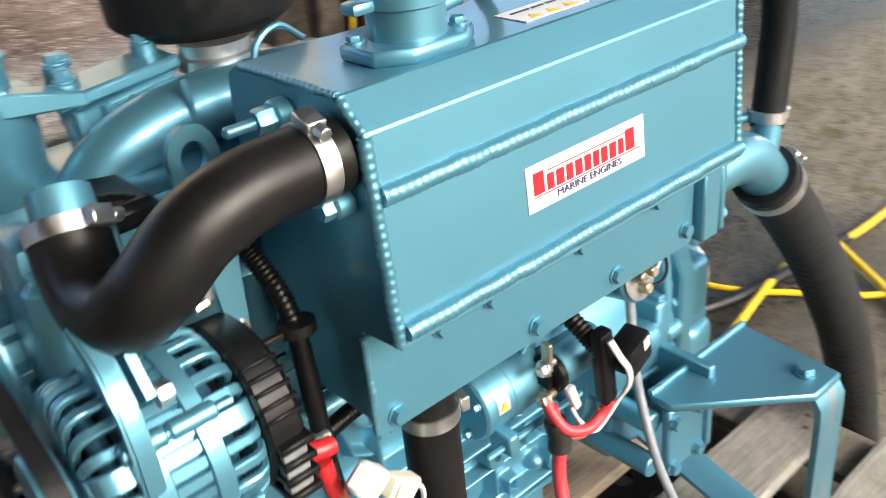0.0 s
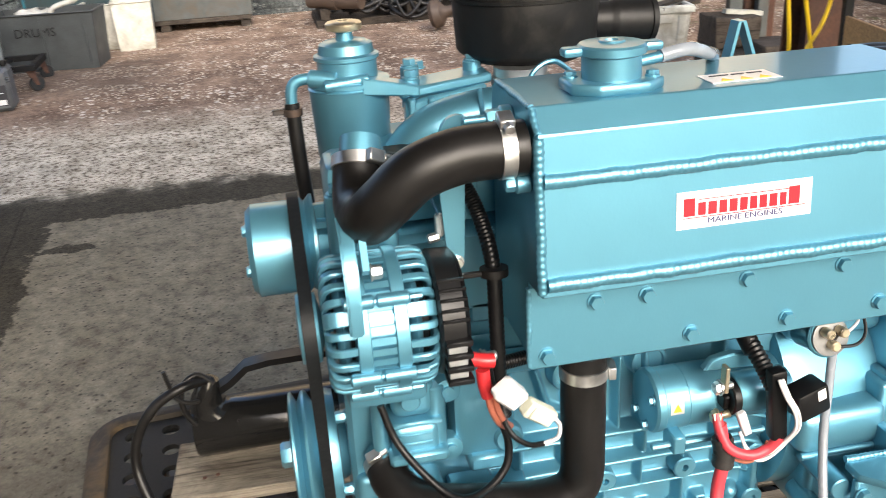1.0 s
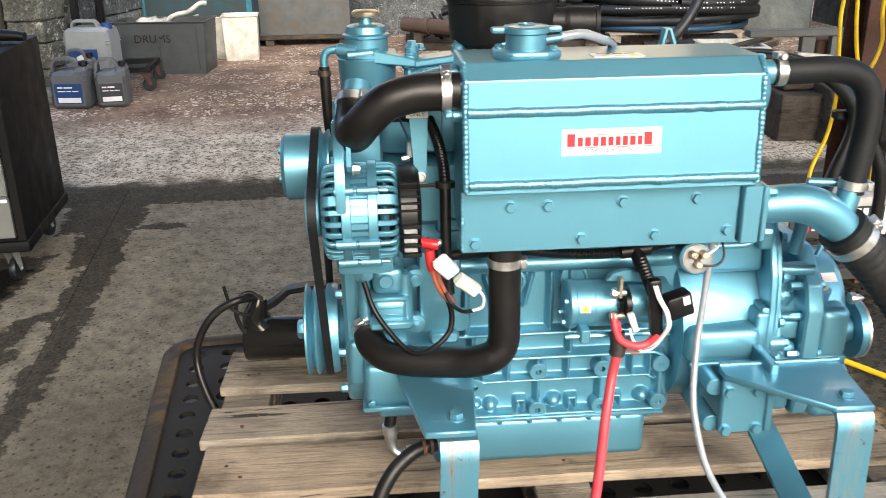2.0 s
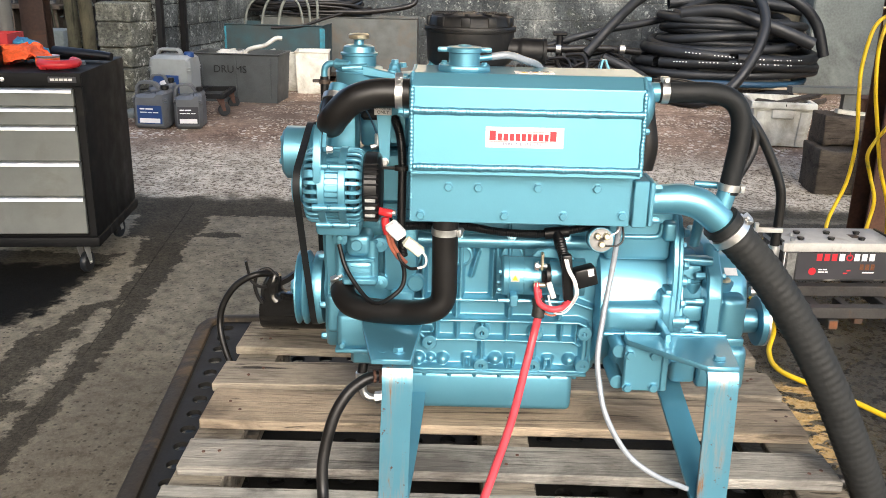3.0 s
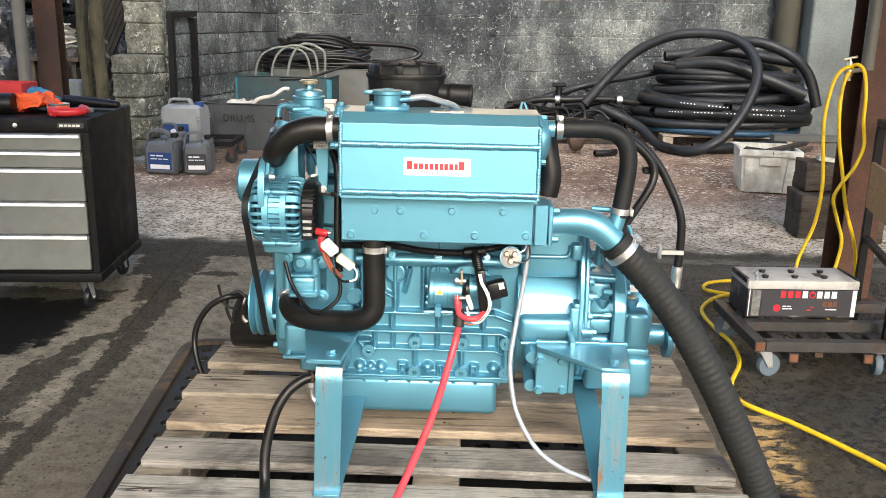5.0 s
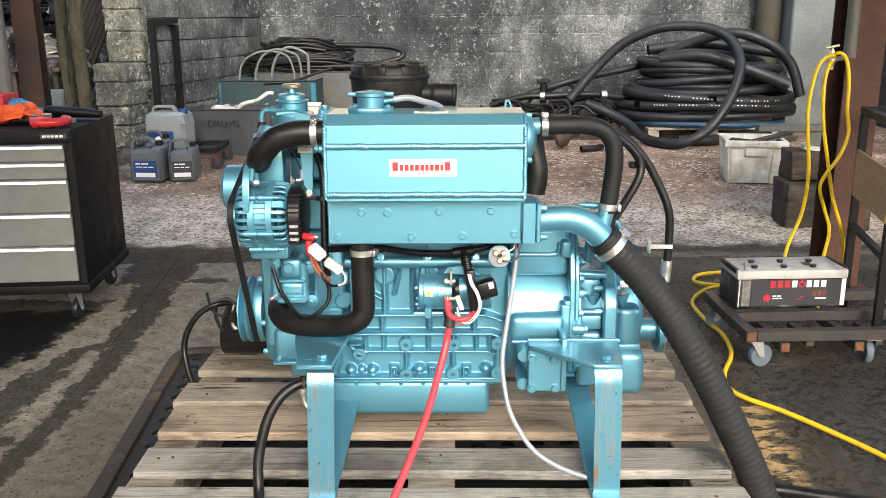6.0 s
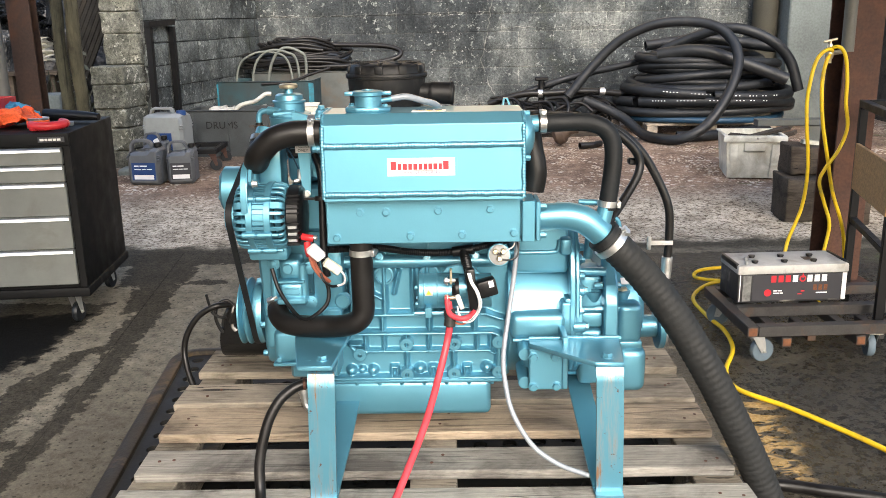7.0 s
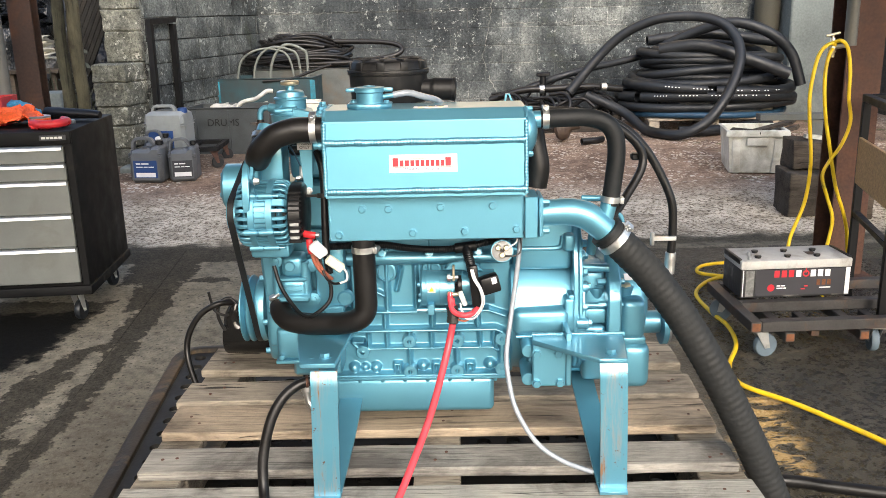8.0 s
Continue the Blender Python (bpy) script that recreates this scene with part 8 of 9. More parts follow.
COIL = [(0.345, 0.93, 0.56, 0.036, 1.9, 0.012), (0.43, 0.97, 0.58, 0.050, 1.96, 0.02), (0.535, 0.99, 0.60, 0.060, 1.97, 0.025), (0.655, 0.97, 0.60, 0.062, 1.97, 0.035),
        (0.755, 0.90, 0.56, 0.050, 1.96, 0.04), (0.84, 0.80, 0.52, 0.048, 1.9, 0.05), (0.915, 0.72, 0.47, 0.046, 1.9, 0.05), (0.985, 0.80, 0.45, 0.048, 1.7, 0.06), (1.06, 0.66, 0.40, 0.046, 1.6, 0.06), (0.50, 0.83, 0.48, 0.05, 1.9, 0.02), (0.70, 0.80, 0.46, 0.05, 1.9, 0.02)]
for k, (z, rx, ry, rr, tn, lean) in enumerate(COIL):
    pts = [coil_point(math.pi * (0.55 + 0.31 * k) + math.pi * tn * i / 40, 3.17, 9.0, z, rx, ry, lean, 1.3 * k) for i in range(41)]
    hose("coiled black exhaust hose on a pallet" if k else "coiled dark blue hose under the black coil", pts, rr, DUSTY_RUBBER if k else BLUE_HOSE, 0.82)
hose("thick black hose arching over the coil and down onto the gravel", [(1.5, 8.7, 0.62), (1.83, 8.75, 1.0), (2.11, 8.7, 1.262), (2.46, 8.6, 1.42), (2.81, 8.5, 1.447), (3.06, 8.38, 1.40), (3.215, 8.25, 1.27), (3.265, 8.1, 1.08), (3.2, 7.95, 0.86), (3.05, 7.82, 0.60), (2.85, 7.74, 0.37), (2.6, 7.72, 0.245), (2.41, 7.88, 0.228), (2.29, 8.25, 0.235), (2.1, 8.58, 0.40), (1.7, 8.72, 0.58)], 0.056, DUSTY_RUBBER)
hose("thick black hose end hanging off the coil", [(2.592, 9.163, 1.059), (3.005, 9.055, 1.255), (3.386, 8.837, 1.364), (3.777, 8.729, 1.244), (4.048, 8.729, 1.005), (4.179, 8.707, 0.646)], 0.06, DUSTY_RUBBER, 0.82)
hose("thick black hose lying on the gravel", [(2.62, 8.02, 0.23), (2.92, 8.02, 0.23), (3.25, 8.2, 0.23), (3.55, 8.4, 0.23), (3.8, 8.55, 0.23)], 0.058, DUSTY_RUBBER, 0.8)
hose("stub of wide black hose across the coil", [(2.538, 8.729, 1.081), (2.973, 8.566, 1.124), (3.462, 8.457, 0.972), (3.918, 8.403, 0.798)], 0.07, DUSTY_RUBBER, 0.82)
hose("black hose with an open end on the coil", [(2.483, 9.163, 1.168), (3.136, 9.218, 1.233), (3.57, 9.163, 1.19), (4.005, 9.055, 1.124)], 0.062, DUSTY_RUBBER, 0.82)
# white print on the coil as plain bars
for k in (2, 3):
    z, rx, ry, rr, tn, lean = COIL[k]
    owner = [o for o in bpy.data.objects if o.name.startswith("hose") and o.type == 'MESH' and not o.parent][k]
    for i in range(34):
        if i % 8 in (6, 7) or i % 11 == 5:
            continue
        a = radians(206 + i * 2.35 + 9 * k)
        p = Vector(coil_point(a, 3.17, 9.0, z, rx, ry, lean, 1.3 * k))
        q = Vector(coil_point(a + 0.02, 3.17, 9.0, z, rx, ry, lean, 1.3 * k))
        t = (q - p).normalized()
        o = Vector((t.y, -t.x, 0.25)).normalized()
        up = o.cross(t)
        bm = B()
        box(bm, (-0.007, rr - 0.002, -0.005), (0.007, rr + 0.001, 0.005), 0, m=Matrix.Translation(p) @ Matrix((t, o, up)).transposed().to_4x4())
        part("print_bar", bm, WHITE_STICKER, owner)

# tangle of thin hoses along the wall
rnd = random.Random(11)
for k in range(13):
    x0, x1 = rnd.uniform(0.3, 0.95), rnd.uniform(1.4, 2.25)
    zz = rnd.uniform(0.22, 0.56)
    pts = []
    for i in range(6):
        f = i / 5
        pts.append((x0 + (x1 - x0) * f + rnd.uniform(-0.06, 0.06), 8.9 + rnd.uniform(-0.35, 0.5), max(0.22, zz + rnd.uniform(-0.12, 0.12) + 0.12 * f)))
    hose("thin black hose in a tangle by the wall", pts, rnd.choice((0.018, 0.022, 0.03, 0.036)), RUBBER, 0.75)
for k in range(12):
    cx, cy, w = rnd.uniform(0.55, 1.95), rnd.uniform(8.45, 8.75), rnd.uniform(0.10, 0.24)
    top = rnd.uniform(0.42, 0.60)
    hose("thin black hose drooping in a loop from the tangle", [(cx - w, cy + 0.15, top - 0.05), (cx - w * 0.8, cy, top - 0.12), (cx - w * 0.3, cy - 0.06, max(0.23, top - rnd.uniform(0.2, 0.3))), (cx + w * 0.4, cy - 0.05, max(0.24, top - 0.22)), (cx + w * 0.9, cy, top - 0.08), (cx + w * 0.6, cy + 0.1, top + 0.03), (cx - w * 0.4, cy + 0.16, top + 0.02)], rnd.choice((0.014, 0.017, 0.021)), RUBBER, 0.75)
hose("black hose with bright couplings over the tangle", [(0.582, 8.837, 0.538), (0.962, 8.783, 0.646), (1.288, 8.783, 0.657), (1.723, 8.837, 0.668), (2.157, 8.946, 0.625)], 0.04, RUBBER, 0.8)
hose("black hose rising over the tangle", [(1.016, 8.946, 0.646), (1.397, 8.946, 0.777), (1.831, 9.055, 0.875), (2.266, 9.163, 0.951), (2.701, 9.218, 1.059)], 0.042, DUSTY_RUBBER, 0.8)
for x in (1.16, 1.89):
    bm = B()
    lathe(bm, (x, 8.785 + 0.03 * (x > 1.5), 0.655 if x < 1.5 else 0.664), (1, 0.05, 0), [(0, 0.042), (0, 0.048), (0.03, 0.05), (0.06, 0.048), (0.06, 0.042)], 16)
    solid("hose_coupling", bm, STEEL, "bright steel coupling on a black hose", "coupling", group="hose couplings")
bm = B()
tube(bm, [(1.21, 8.84, 0.5), (1.21, 8.84, 0.80)], 0.038, 12, 2)
box(bm, (1.13, 8.80, 0.80), (1.29, 8.88, 0.845), 0.01)
solid("pipe_tee", bm, BLACK_PLASTIC, "black plastic pipe tee standing in the hoses", "pipe fitting")
bm = B()
tube(bm, [(0.28, 7.2, 0.50), (0.34, 7.15, 0.50)], 0.09, 20, 2, hollow=0.85)
bm.transform(Matrix.Translation((0.1, 1.4, -0.07)))
solid("pipe_elbow", bm, MANIFOLD_BROWN, "brown open-ended pipe fitting on the tangle", "pipe fitting")
bm = B()
box(bm, (0.2, 8.6, 0.16), (2.15, 9.5, 0.24), 0.01)
for x in (0.25, 1.15, 2.0):
    box(bm, (x, 8.6, 0.241), (x + 0.1, 9.5, 0.36), 0.006)
solid("timber_rack", bm, DARK_WOOD, "low dark timber rack under the hose tangle", "rack")
bm = B()
lathe(bm, (1.25, 7.9, 0.30), (0.8, -0.3, 0.2), [(0, 0.03), (0.02, 0.11), (0.06, 0.14), (0.13, 0.12), (0.17, 0.06), (0.2, 0.05), (0.28, 0.05)], 24)
solid("brass_casting", bm, MANIFOLD_BROWN, "dull bronze pump casting on the gravel", "casting")
hose("short black hose stub on the gravel", [(1.5, 7.6, 0.206), (1.64, 7.65, 0.206), (1.74, 7.75, 0.206)], 0.035, RUBBER, 0.8)

# coils in and above the bins
for k in range(8):
    hose_loops("hose", "coil of thin black cable on the bin", -1.66 + 0.05 * math.sin(k * 2.1), 9.42, 0.955 + k * 0.034, 1.02 + k * 0.042, 0.74 - k * 0.055, 0.28, 2.0, 0.019 + 0.003 * (k % 3), NAVY_HOSE if k == 3 else RUBBER, 20 + k, 0.05)
hose("flat loop of dark cable over the bin", [(-1.415, 9.179, 0.988), (-0.984, 9.2, 0.999), (-0.553, 9.233, 1.064), (-0.467, 9.286, 1.15), (-0.661, 9.34, 1.215), (-1.2, 9.394, 1.236), (-1.631, 9.394, 1.247)], 0.03, RUBBER, 0)
for k in range(3):
    hose("grey hose loop standing in the teal bin", [(-2.42 + 0.19 * k, 8.9, 0.42), (-2.37 + 0.19 * k, 8.88, 0.98), (-2.19 + 0.18 * k, 8.86, 1.16 + 0.03 * k), (-1.94 + 0.16 * k, 8.86, 1.18), (-1.76 + 0.1 * k, 8.88, 1.04), (-1.70 + 0.05 * k, 8.9, 0.42)], 0.013 + 0.002 * k, GREY_HOSE, 0)
hose("black hose with bright ends in the teal bin", [(-2.062, 8.694, 0.827), (-1.738, 8.694, 0.848), (-1.469, 8.694, 0.934), (-1.254, 8.694, 0.999)], 0.016, RUBBER, 0.7)

# steel door frame leaning on the side wall
fr = thing("leaning_frame", "dark square-tube steel frame leaning on the wall", "frame", (0, 0, 0))
for pts in ([(-2.845, 7.25, 0.14), (-2.838, 7.28, 1.505)], [(-2.752, 7.71, 0.14), (-2.748, 7.72, 1.505)], [(-2.845, 7.245, 1.532), (-2.742, 7.755, 1.548)]):
    bm = B()
    strap(bm, pts, 0.055, 0.055, (0.2, 0.98, 0) if pts[0][2] < 1 else (0, 0, 1))
    part("bar", bm, BLACK_STEEL, fr)

# timber posts at the left
for x, y, r, lab in ((-2.738, 5.0, 0.042, "weathered round timber post"), (-2.645, 5.04, 0.047, "green-stained round timber post")):
    bm = B()
    tube(bm, [(x + 0.006 * math.sin(k * 1.7 + x), y, 0.17 * k) for k in range(21)], lambda s, r=r: r * (1.06 - 0.1 * s), 18, 3)
    crumple(bm, 0.006, 14, 3)
    solid("timber_post", bm, POST_WOOD, lab + " standing on the concrete", "post", group="shed posts", kind="structure")
# leaning dark slats, black sheeting and scraps behind
for k in range(8):
    bm = B()
    x = -3.30 - k * 0.06
    strap(bm, [(x - 0.86, 7.75 + 0.02 * k, 0.12), (x + 0.1, 7.85 + 0.02 * k, 2.1)], 0.045, 0.03, (1, 0, 0))
    solid("old_plank", bm, SLAT_WOOD, "dark timber slat leaning by the wall end", "timber", group="leaning slats")


def sheeting(label, x0, x1, y, z0, z1, seed, mat=TARP, name="plastic_sheet"):
    bm = B()
    bmesh.ops.create_grid(bm, x_segments=40, y_segments=40, size=0.5)
    for v in bm.verts:
        a, c = v.co.x + 0.5, v.co.y + 0.5
        p = Vector((a * 5 + seed, c * 5, seed))
        v.co = Vector((x0 + (x1 - x0) * a, y + 0.35 * noise.noise(p) + 0.1 * noise.noise(p * 3), z0 + (z1 - z0) * c))
    bmesh.ops.solidify(bm, geom=list(bm.faces), thickness=0.004)
    return solid(name, bm, mat, label, "sheet")


sheeting("crumpled black plastic sheeting over a heap", -5.6, -3.62, 8.5, 0.0, 2.5, 3)
sheeting("crumpled white plastic sheet on the black heap", -4.36, -4.18, 8.0, 1.17, 1.42, 8, WHITE_TUB)
sheeting("crumpled blue-grey plastic sheet on the black heap", -4.75, -4.2, 8.05, 1.5, 1.8, 5, TARP)
bm = B()
box(bm, (-4.6, 7.7, 1.03), (-4.0, 8.0, 1.07), 0.004)
for x in (-4.55, -4.1):
    box(bm, (x, 7.75, 0.12), (x + 0.05, 7.95, 1.029), 0.004)
solid("plank_shelf", bm, DARK_WOOD, "dark plank shelf in the heap behind the posts", "shelf")
bm = B()
box(bm, (-3.5, 5.9, 0), (-3.2, 6.15, 0.97), 0.02, 2)
crumple(bm, 0.01, 6, 2)
solid("stone_slab", bm, PILLAR, "pale concrete slab standing behind the posts", "slab")
# dark ivy at the foot of the pier
rnd = random.Random(31)
bm = B()
for k in range(420):
    c = Vector((-3.52 + rnd.gauss(0, 0.09), 7.05 + rnd.gauss(0, 0.12), 0.12 + abs(rnd.gauss(0.45, 0.3))))
    u = Vector((rnd.uniform(-1, 1), rnd.uniform(-1, 1), rnd.uniform(-1, 1))).normalized()
    w = u.orthogonal().normalized()
    L = rnd.uniform(0.018, 0.04)
    bm.faces.new([bm.verts.new(c + q) for q in (u * L, w * L * 0.55, -u * L, -w * L * 0.55)])
for k in range(9):
    x = -3.52 + rnd.uniform(-0.12, 0.12)
    tube(bm, [(x, 7.05, 0.1), (x + rnd.uniform(-0.1, 0.1), 7.05 + rnd.uniform(-0.1, 0.1), 0.5), (x + rnd.uniform(-0.16, 0.16), 7.05 + rnd.uniform(-0.15, 0.15), 0.9 + rnd.uniform(0, 0.3))], 0.006, 5, 4)
solid("ivy", bm, IVY, "dark withered ivy at the foot of the stone pier", "ivy", kind="stuff")
bm = B()
box(bm, (-3.05, 6.6, 0.1), (-2.92, 6.8, 0.2), 0.02)
solid("stone", bm, PILLAR, "loose pale stone at the foot of the wall", "stone")

# ---- battery on its trolley ----
def battery_trolley():
    root = thing("battery_trolley", "black square-tube steel trolley with castors", "trolley", (1.492, 2.085, 0), 2.5)
    z0, z1, s = 0.135, 0.185, 0.05
    L, D = 1.0, 0.62
    def bar(lo, hi):
        bm = B()
        box(bm, lo, hi, 0.003)
        return part("bar", bm, DARK_STEEL, root)
    bar((0.051, 0, z0), (L, s, z1))
    bar((0.051, D - s, z0), (L, D, z1))
    bar((0, 0, z0), (s, D, z1))
    bar((L + 0.001, 0, z0), (L + s, D, z1))
    bar((0.051, 0.27, z0), (L, 0.27 + s, z1))
    for x in (0.30, 0.62):
        bar((x, 0.051, z0 - 0.045), (x + 0.04, 0.269, z1 - 0.051))
    for x in (0.155, 0.495):
        bar((x, -0.012, z0 - 0.046), (x + 0.045, D, z0 - 0.001))
    for x, z in ((0.1775, z0 - 0.0235), (0.5175, z0 - 0.0235)):
        bm = B()
        box(bm, (x - 0.017, -0.0135, z - 0.017), (x + 0.017, -0.0122, z + 0.017), 0)
        part("bar_end", bm, RUST_RAW, root, "open rusty tube end")
    bm = B()
    box(bm, (0.007, -0.0015, z0 + 0.007), (s - 0.007, -0.0002, z1 - 0.007), 0)
    part("bar_end", bm, RUST_RAW, root, "open rusty tube end")
    for x, y, t in ((0.06, 0.05, 10), (0.60, 0.05, 80), (0.085, D - 0.08, 150), (0.95, D - 0.08, 20)):
        castor(root, x, y, 0.055, 0.134, 0.032, CASTOR_GREY, t)
    return root


battery_trolley()


def battery():
    root = thing("battery", "dusty black truck battery with red and white print", "battery", (1.540, 2.415, 0.1858), 3.0)
    W, D, H = 0.545, 0.25, 0.188
    bm = B()
    box(bm, (0.004, 0.004, 0), (W - 0.004, D - 0.004, H - 0.045), 0.006, 2)
    part("case", bm, BAT_BLACK, root)
    bm = B()
    box(bm, (0, 0, H - 0.045), (W, D, H), 0.008, 2)
    lid = part("lid", bm, BAT_LID, root, "dusty grey battery lid")
    for y in (0.055, 0.15):
        for k in range(3):
            bm = B()
            x = 0.10 + k * 0.145 + (0.02 if y > 0.1 else 0)
            lathe(bm, (x, y, H), (0, 0, 1), [(0, 0.014), (0.006, 0.014), (0.007, 0.017), (0.012, 0.016), (0.013, 0.006)], 18)
            part("vent_cap", bm, BLACK_PLASTIC, lid, "black vent cap")
    for x in (-0.004, W - 0.012):
        bm = B()
        box(bm, (x, 0.02, H - 0.02), (x + 0.016, D - 0.02, H + 0.006), 0.004, 2)
        part("grip", bm, BLACK_PLASTIC, lid)
    for x in (0.05, 0.075):
        bm = B()
        cyl(bm, (x, 0.03 + (x - 0.05) * 3, H), (x, 0.03 + (x - 0.05) * 3, H + 0.018), 0.010, 14)
        part("terminal_post", bm, ALU, lid, "lead terminal post")
    bm = B()
    box(bm, (0.36, 0.085, H), (0.405, 0.14, H + 0.0006), 0)
    part("lid_label", bm, MANIFOLD_BROWN, lid, "brown warning label")
    # printed front label, worn pale at its left end
    bm = B()
    box(bm, (0.075, 0.0012, 0.012), (W - 0.03, 0.0038, H - 0.046), 0)
    lab = part("front_label", bm, DARK_PRINT, root, "black label with red and white wordmark shapes")

    def mark(name, lo, hi, mat, parent, words=""):
        part(name, box(B(), lo, hi, 0), mat, parent, words)

    for x0, x1 in ((W - 0.029, W - 0.008), (0.012, 0.016)):
        mark("worn_edge", (x0, 0.001, 0.008), (x1, 0.0038, H - 0.046), WHITE_STICKER, root, "white worn label edge")
    mark("worn_patch", (0.028, 0.0012, 0.010), (0.068, 0.0038, H - 0.05), BAT_SCUFF, root, "pale scuffed patch")
    for k, mt in enumerate((RED_PRINT,) * 3 + (WHITE_STICKER, None) + (WHITE_STICKER,) * 3):
        if mt:
            x = 0.165 + k * 0.0355
            mark("wordmark_bar", (x, 0.0004, 0.102), (x + 0.025, 0.0011, 0.136), mt, lab)
    ring = B()
    lathe(ring, (0.320, 0.0011, 0.118), (0, -1, 0), [(0, 0.010), (0.0008, 0.010), (0.0008, 0.0165), (0, 0.0165)], 24, False)
    part("emblem_ring", ring, RED_PRINT, lab)
    mark("emblem_bar", (0.3175, 0.0, 0.122), (0.3225, 0.0011, 0.145), RED_PRINT, lab)
    disc = B()
    lathe(disc, (0.152, 0.0011, 0.05), (0, -1, 0), [(0, 0.0), (0.0008, 0.0), (0.0008, 0.018), (0, 0.018)], 24, False)
    part("round_emblem", disc, RED_PRINT, lab)
    for x0, x1, z0, mt in ((0.30, 0.32, 0.038, RED_PRINT), (0.315, 0.333, 0.052, RED_PRINT), (0.18, 0.198, 0.056, WHITE_STICKER), (0.201, 0.221, 0.056, WHITE_STICKER), (0.18, 0.21, 0.044, WHITE_STICKER), (0.213, 0.227, 0.044, WHITE_STICKER), (0.39, 0.445, 0.042, WHITE_STICKER)):
        mark("print_bar", (x0, 0.0004, z0), (x1, 0.0011, z0 + 0.006), mt, lab)
    for k in range(3):
        mark("wordmark_bar", (0.375 + k * 0.026, 0.0004, 0.058), (0.393 + k * 0.026, 0.0011, 0.086), RUST_RAW, lab)


battery()

# ---- tap with the yellow hose ----
tap = thing("garden_tap", "brass garden tap on the red-brown column", "tap", (2.165, 3.10, 1.335))
bm = B()
cyl(bm, (0.17, 0.22, 0.0), (0.0, 0.0, 0.0), 0.013, 12)
lathe(bm, (0.0, 0, -0.05), (0, 0, 1), [(0, 0.014), (0.02, 0.014), (0.03, 0.02), (0.06, 0.022), (0.075, 0.016), (0.10, 0.012)], 16)
part("body", bm, BRASS, tap)
bm = B()
cyl(bm, (-0.035, 0, 0.06), (0.035, 0.0, 0.075), 0.007, 10)
cyl(bm, (0, 0, 0.045), (0, 0, 0.07), 0.006, 10)
part("handle", bm, BRASS, tap, "brass tee handle")
for pts, lab in (([(2.17, 3.08, 1.35), (2.14, 3.05, 1.36), (2.10, 3.05, 1.335), (2.07, 3.05, 1.27), (2.05, 3.05, 1.11), (2.06, 3.05, 0.96), (2.085, 3.05, 0.73), (2.07, 3.05, 0.52), (2.01, 3.05, 0.33), (1.985, 3.02, 0.2), (1.97, 3.0, 0.05), (2.1, 3.1, 0.013)], "yellow garden hose hanging over the tap"),
                 ([(2.155, 3.07, 1.33), (2.13, 3.05, 1.29), (2.12, 3.05, 1.18), (2.14, 3.05, 0.99), (2.18, 3.05, 0.81), (2.23, 3.05, 0.60), (2.29, 3.05, 0.44), (2.325, 3.06, 0.30), (2.35, 3.1, 0.1), (2.3, 3.2, 0.013)], "yellow garden hose hanging from the tap"),
                 ([(2.16, 3.08, 1.36), (2.185, 3.05, 1.372), (2.215, 3.05, 1.35), (2.235, 3.05, 1.30), (2.25, 3.05, 1.20), (2.255, 3.05, 1.08), (2.275, 3.05, 0.95), (2.24, 3.05, 0.83), (2.175, 3.04, 0.735), (2.145, 3.03, 0.66), (2.18, 3.03, 0.55), (2.22, 3.03, 0.43), (2.205, 3.02, 0.31), (2.17, 3.0, 0.15), (2.15, 2.9, 0.02), (2.25, 2.8, 0.013)], "yellow garden hose looped over the tap")):
    hose(lab, pts, 0.0098, YELLOW_HOSE)
hose("yellow garden hose snaking over the wet ground", [(2.1, 3.62, 0.016), (1.85, 3.62, 0.016), (1.68, 3.56, 0.016), (1.62, 3.42, 0.016), (1.75, 3.34, 0.016), (1.95, 3.34, 0.016), (1.78, 3.30, 0.03), (1.63, 3.25, 0.016), (1.50, 3.02, 0.016), (1.495, 2.73, 0.016), (1.52, 2.50, 0.016), (1.485, 2.25, 0.016), (1.375, 1.99, 0.016), (1.365, 1.80, 0.016), (1.51, 1.615, 0.016), (1.62, 1.445, 0.016), (1.73, 1.25, 0.016), (1.83, 1.0, 0.016), (1.857, 0.895, 0.016), (1.916, 0.793, 0.012), (1.976, 0.711, 0.012), (2.08, 0.56, 0.012), (2.3, 0.35, 0.012)], 0.0106, YELLOW_HOSE)
hose("yellow garden hose crossing the other over the ground", [(1.1, 0.40, 0.012), (1.3, 0.57, 0.012), (1.544, 0.692, 0.014), (1.75, 0.737, 0.03), (1.89, 0.762, 0.036), (2.02, 0.79, 0.025), (2.147, 0.807, 0.012), (2.332, 0.765, 0.012), (2.49, 0.742, 0.012), (2.9, 0.74, 0.012)], 0.0106, YELLOW_HOSE)
hose("yellow garden hose laid across the yard", [(2.5, 1.0, 0.014), (2.38, 0.83, 0.036), (2.30, 0.70, 0.025), (2.18, 0.52, 0.014), (2.05, 0.36, 0.014), (1.95, 0.1, 0.014), (1.9, -0.5, 0.014)], 0.0135, YELLOW_HOSE)
hose("black hose lying on the wet ground", [(0.9, 1.05, 0.022), (1.25, 1.005, 0.022), (1.40, 0.96, 0.022), (1.56, 0.91, 0.022), (1.9, 0.8, 0.022), (2.4, 0.75, 0.022)], 0.021, RUBBER)

# ---- scrap by the right column ----
cr = open_tub("storage_crate", "dirty white plastic crate with scrap timber", "crate", 2.86, 6.32, 0.112, 0.5, 0.5, 0.37, WHITE_TUB, -8, 0.12, 0.03, 0.012, ribs=0)
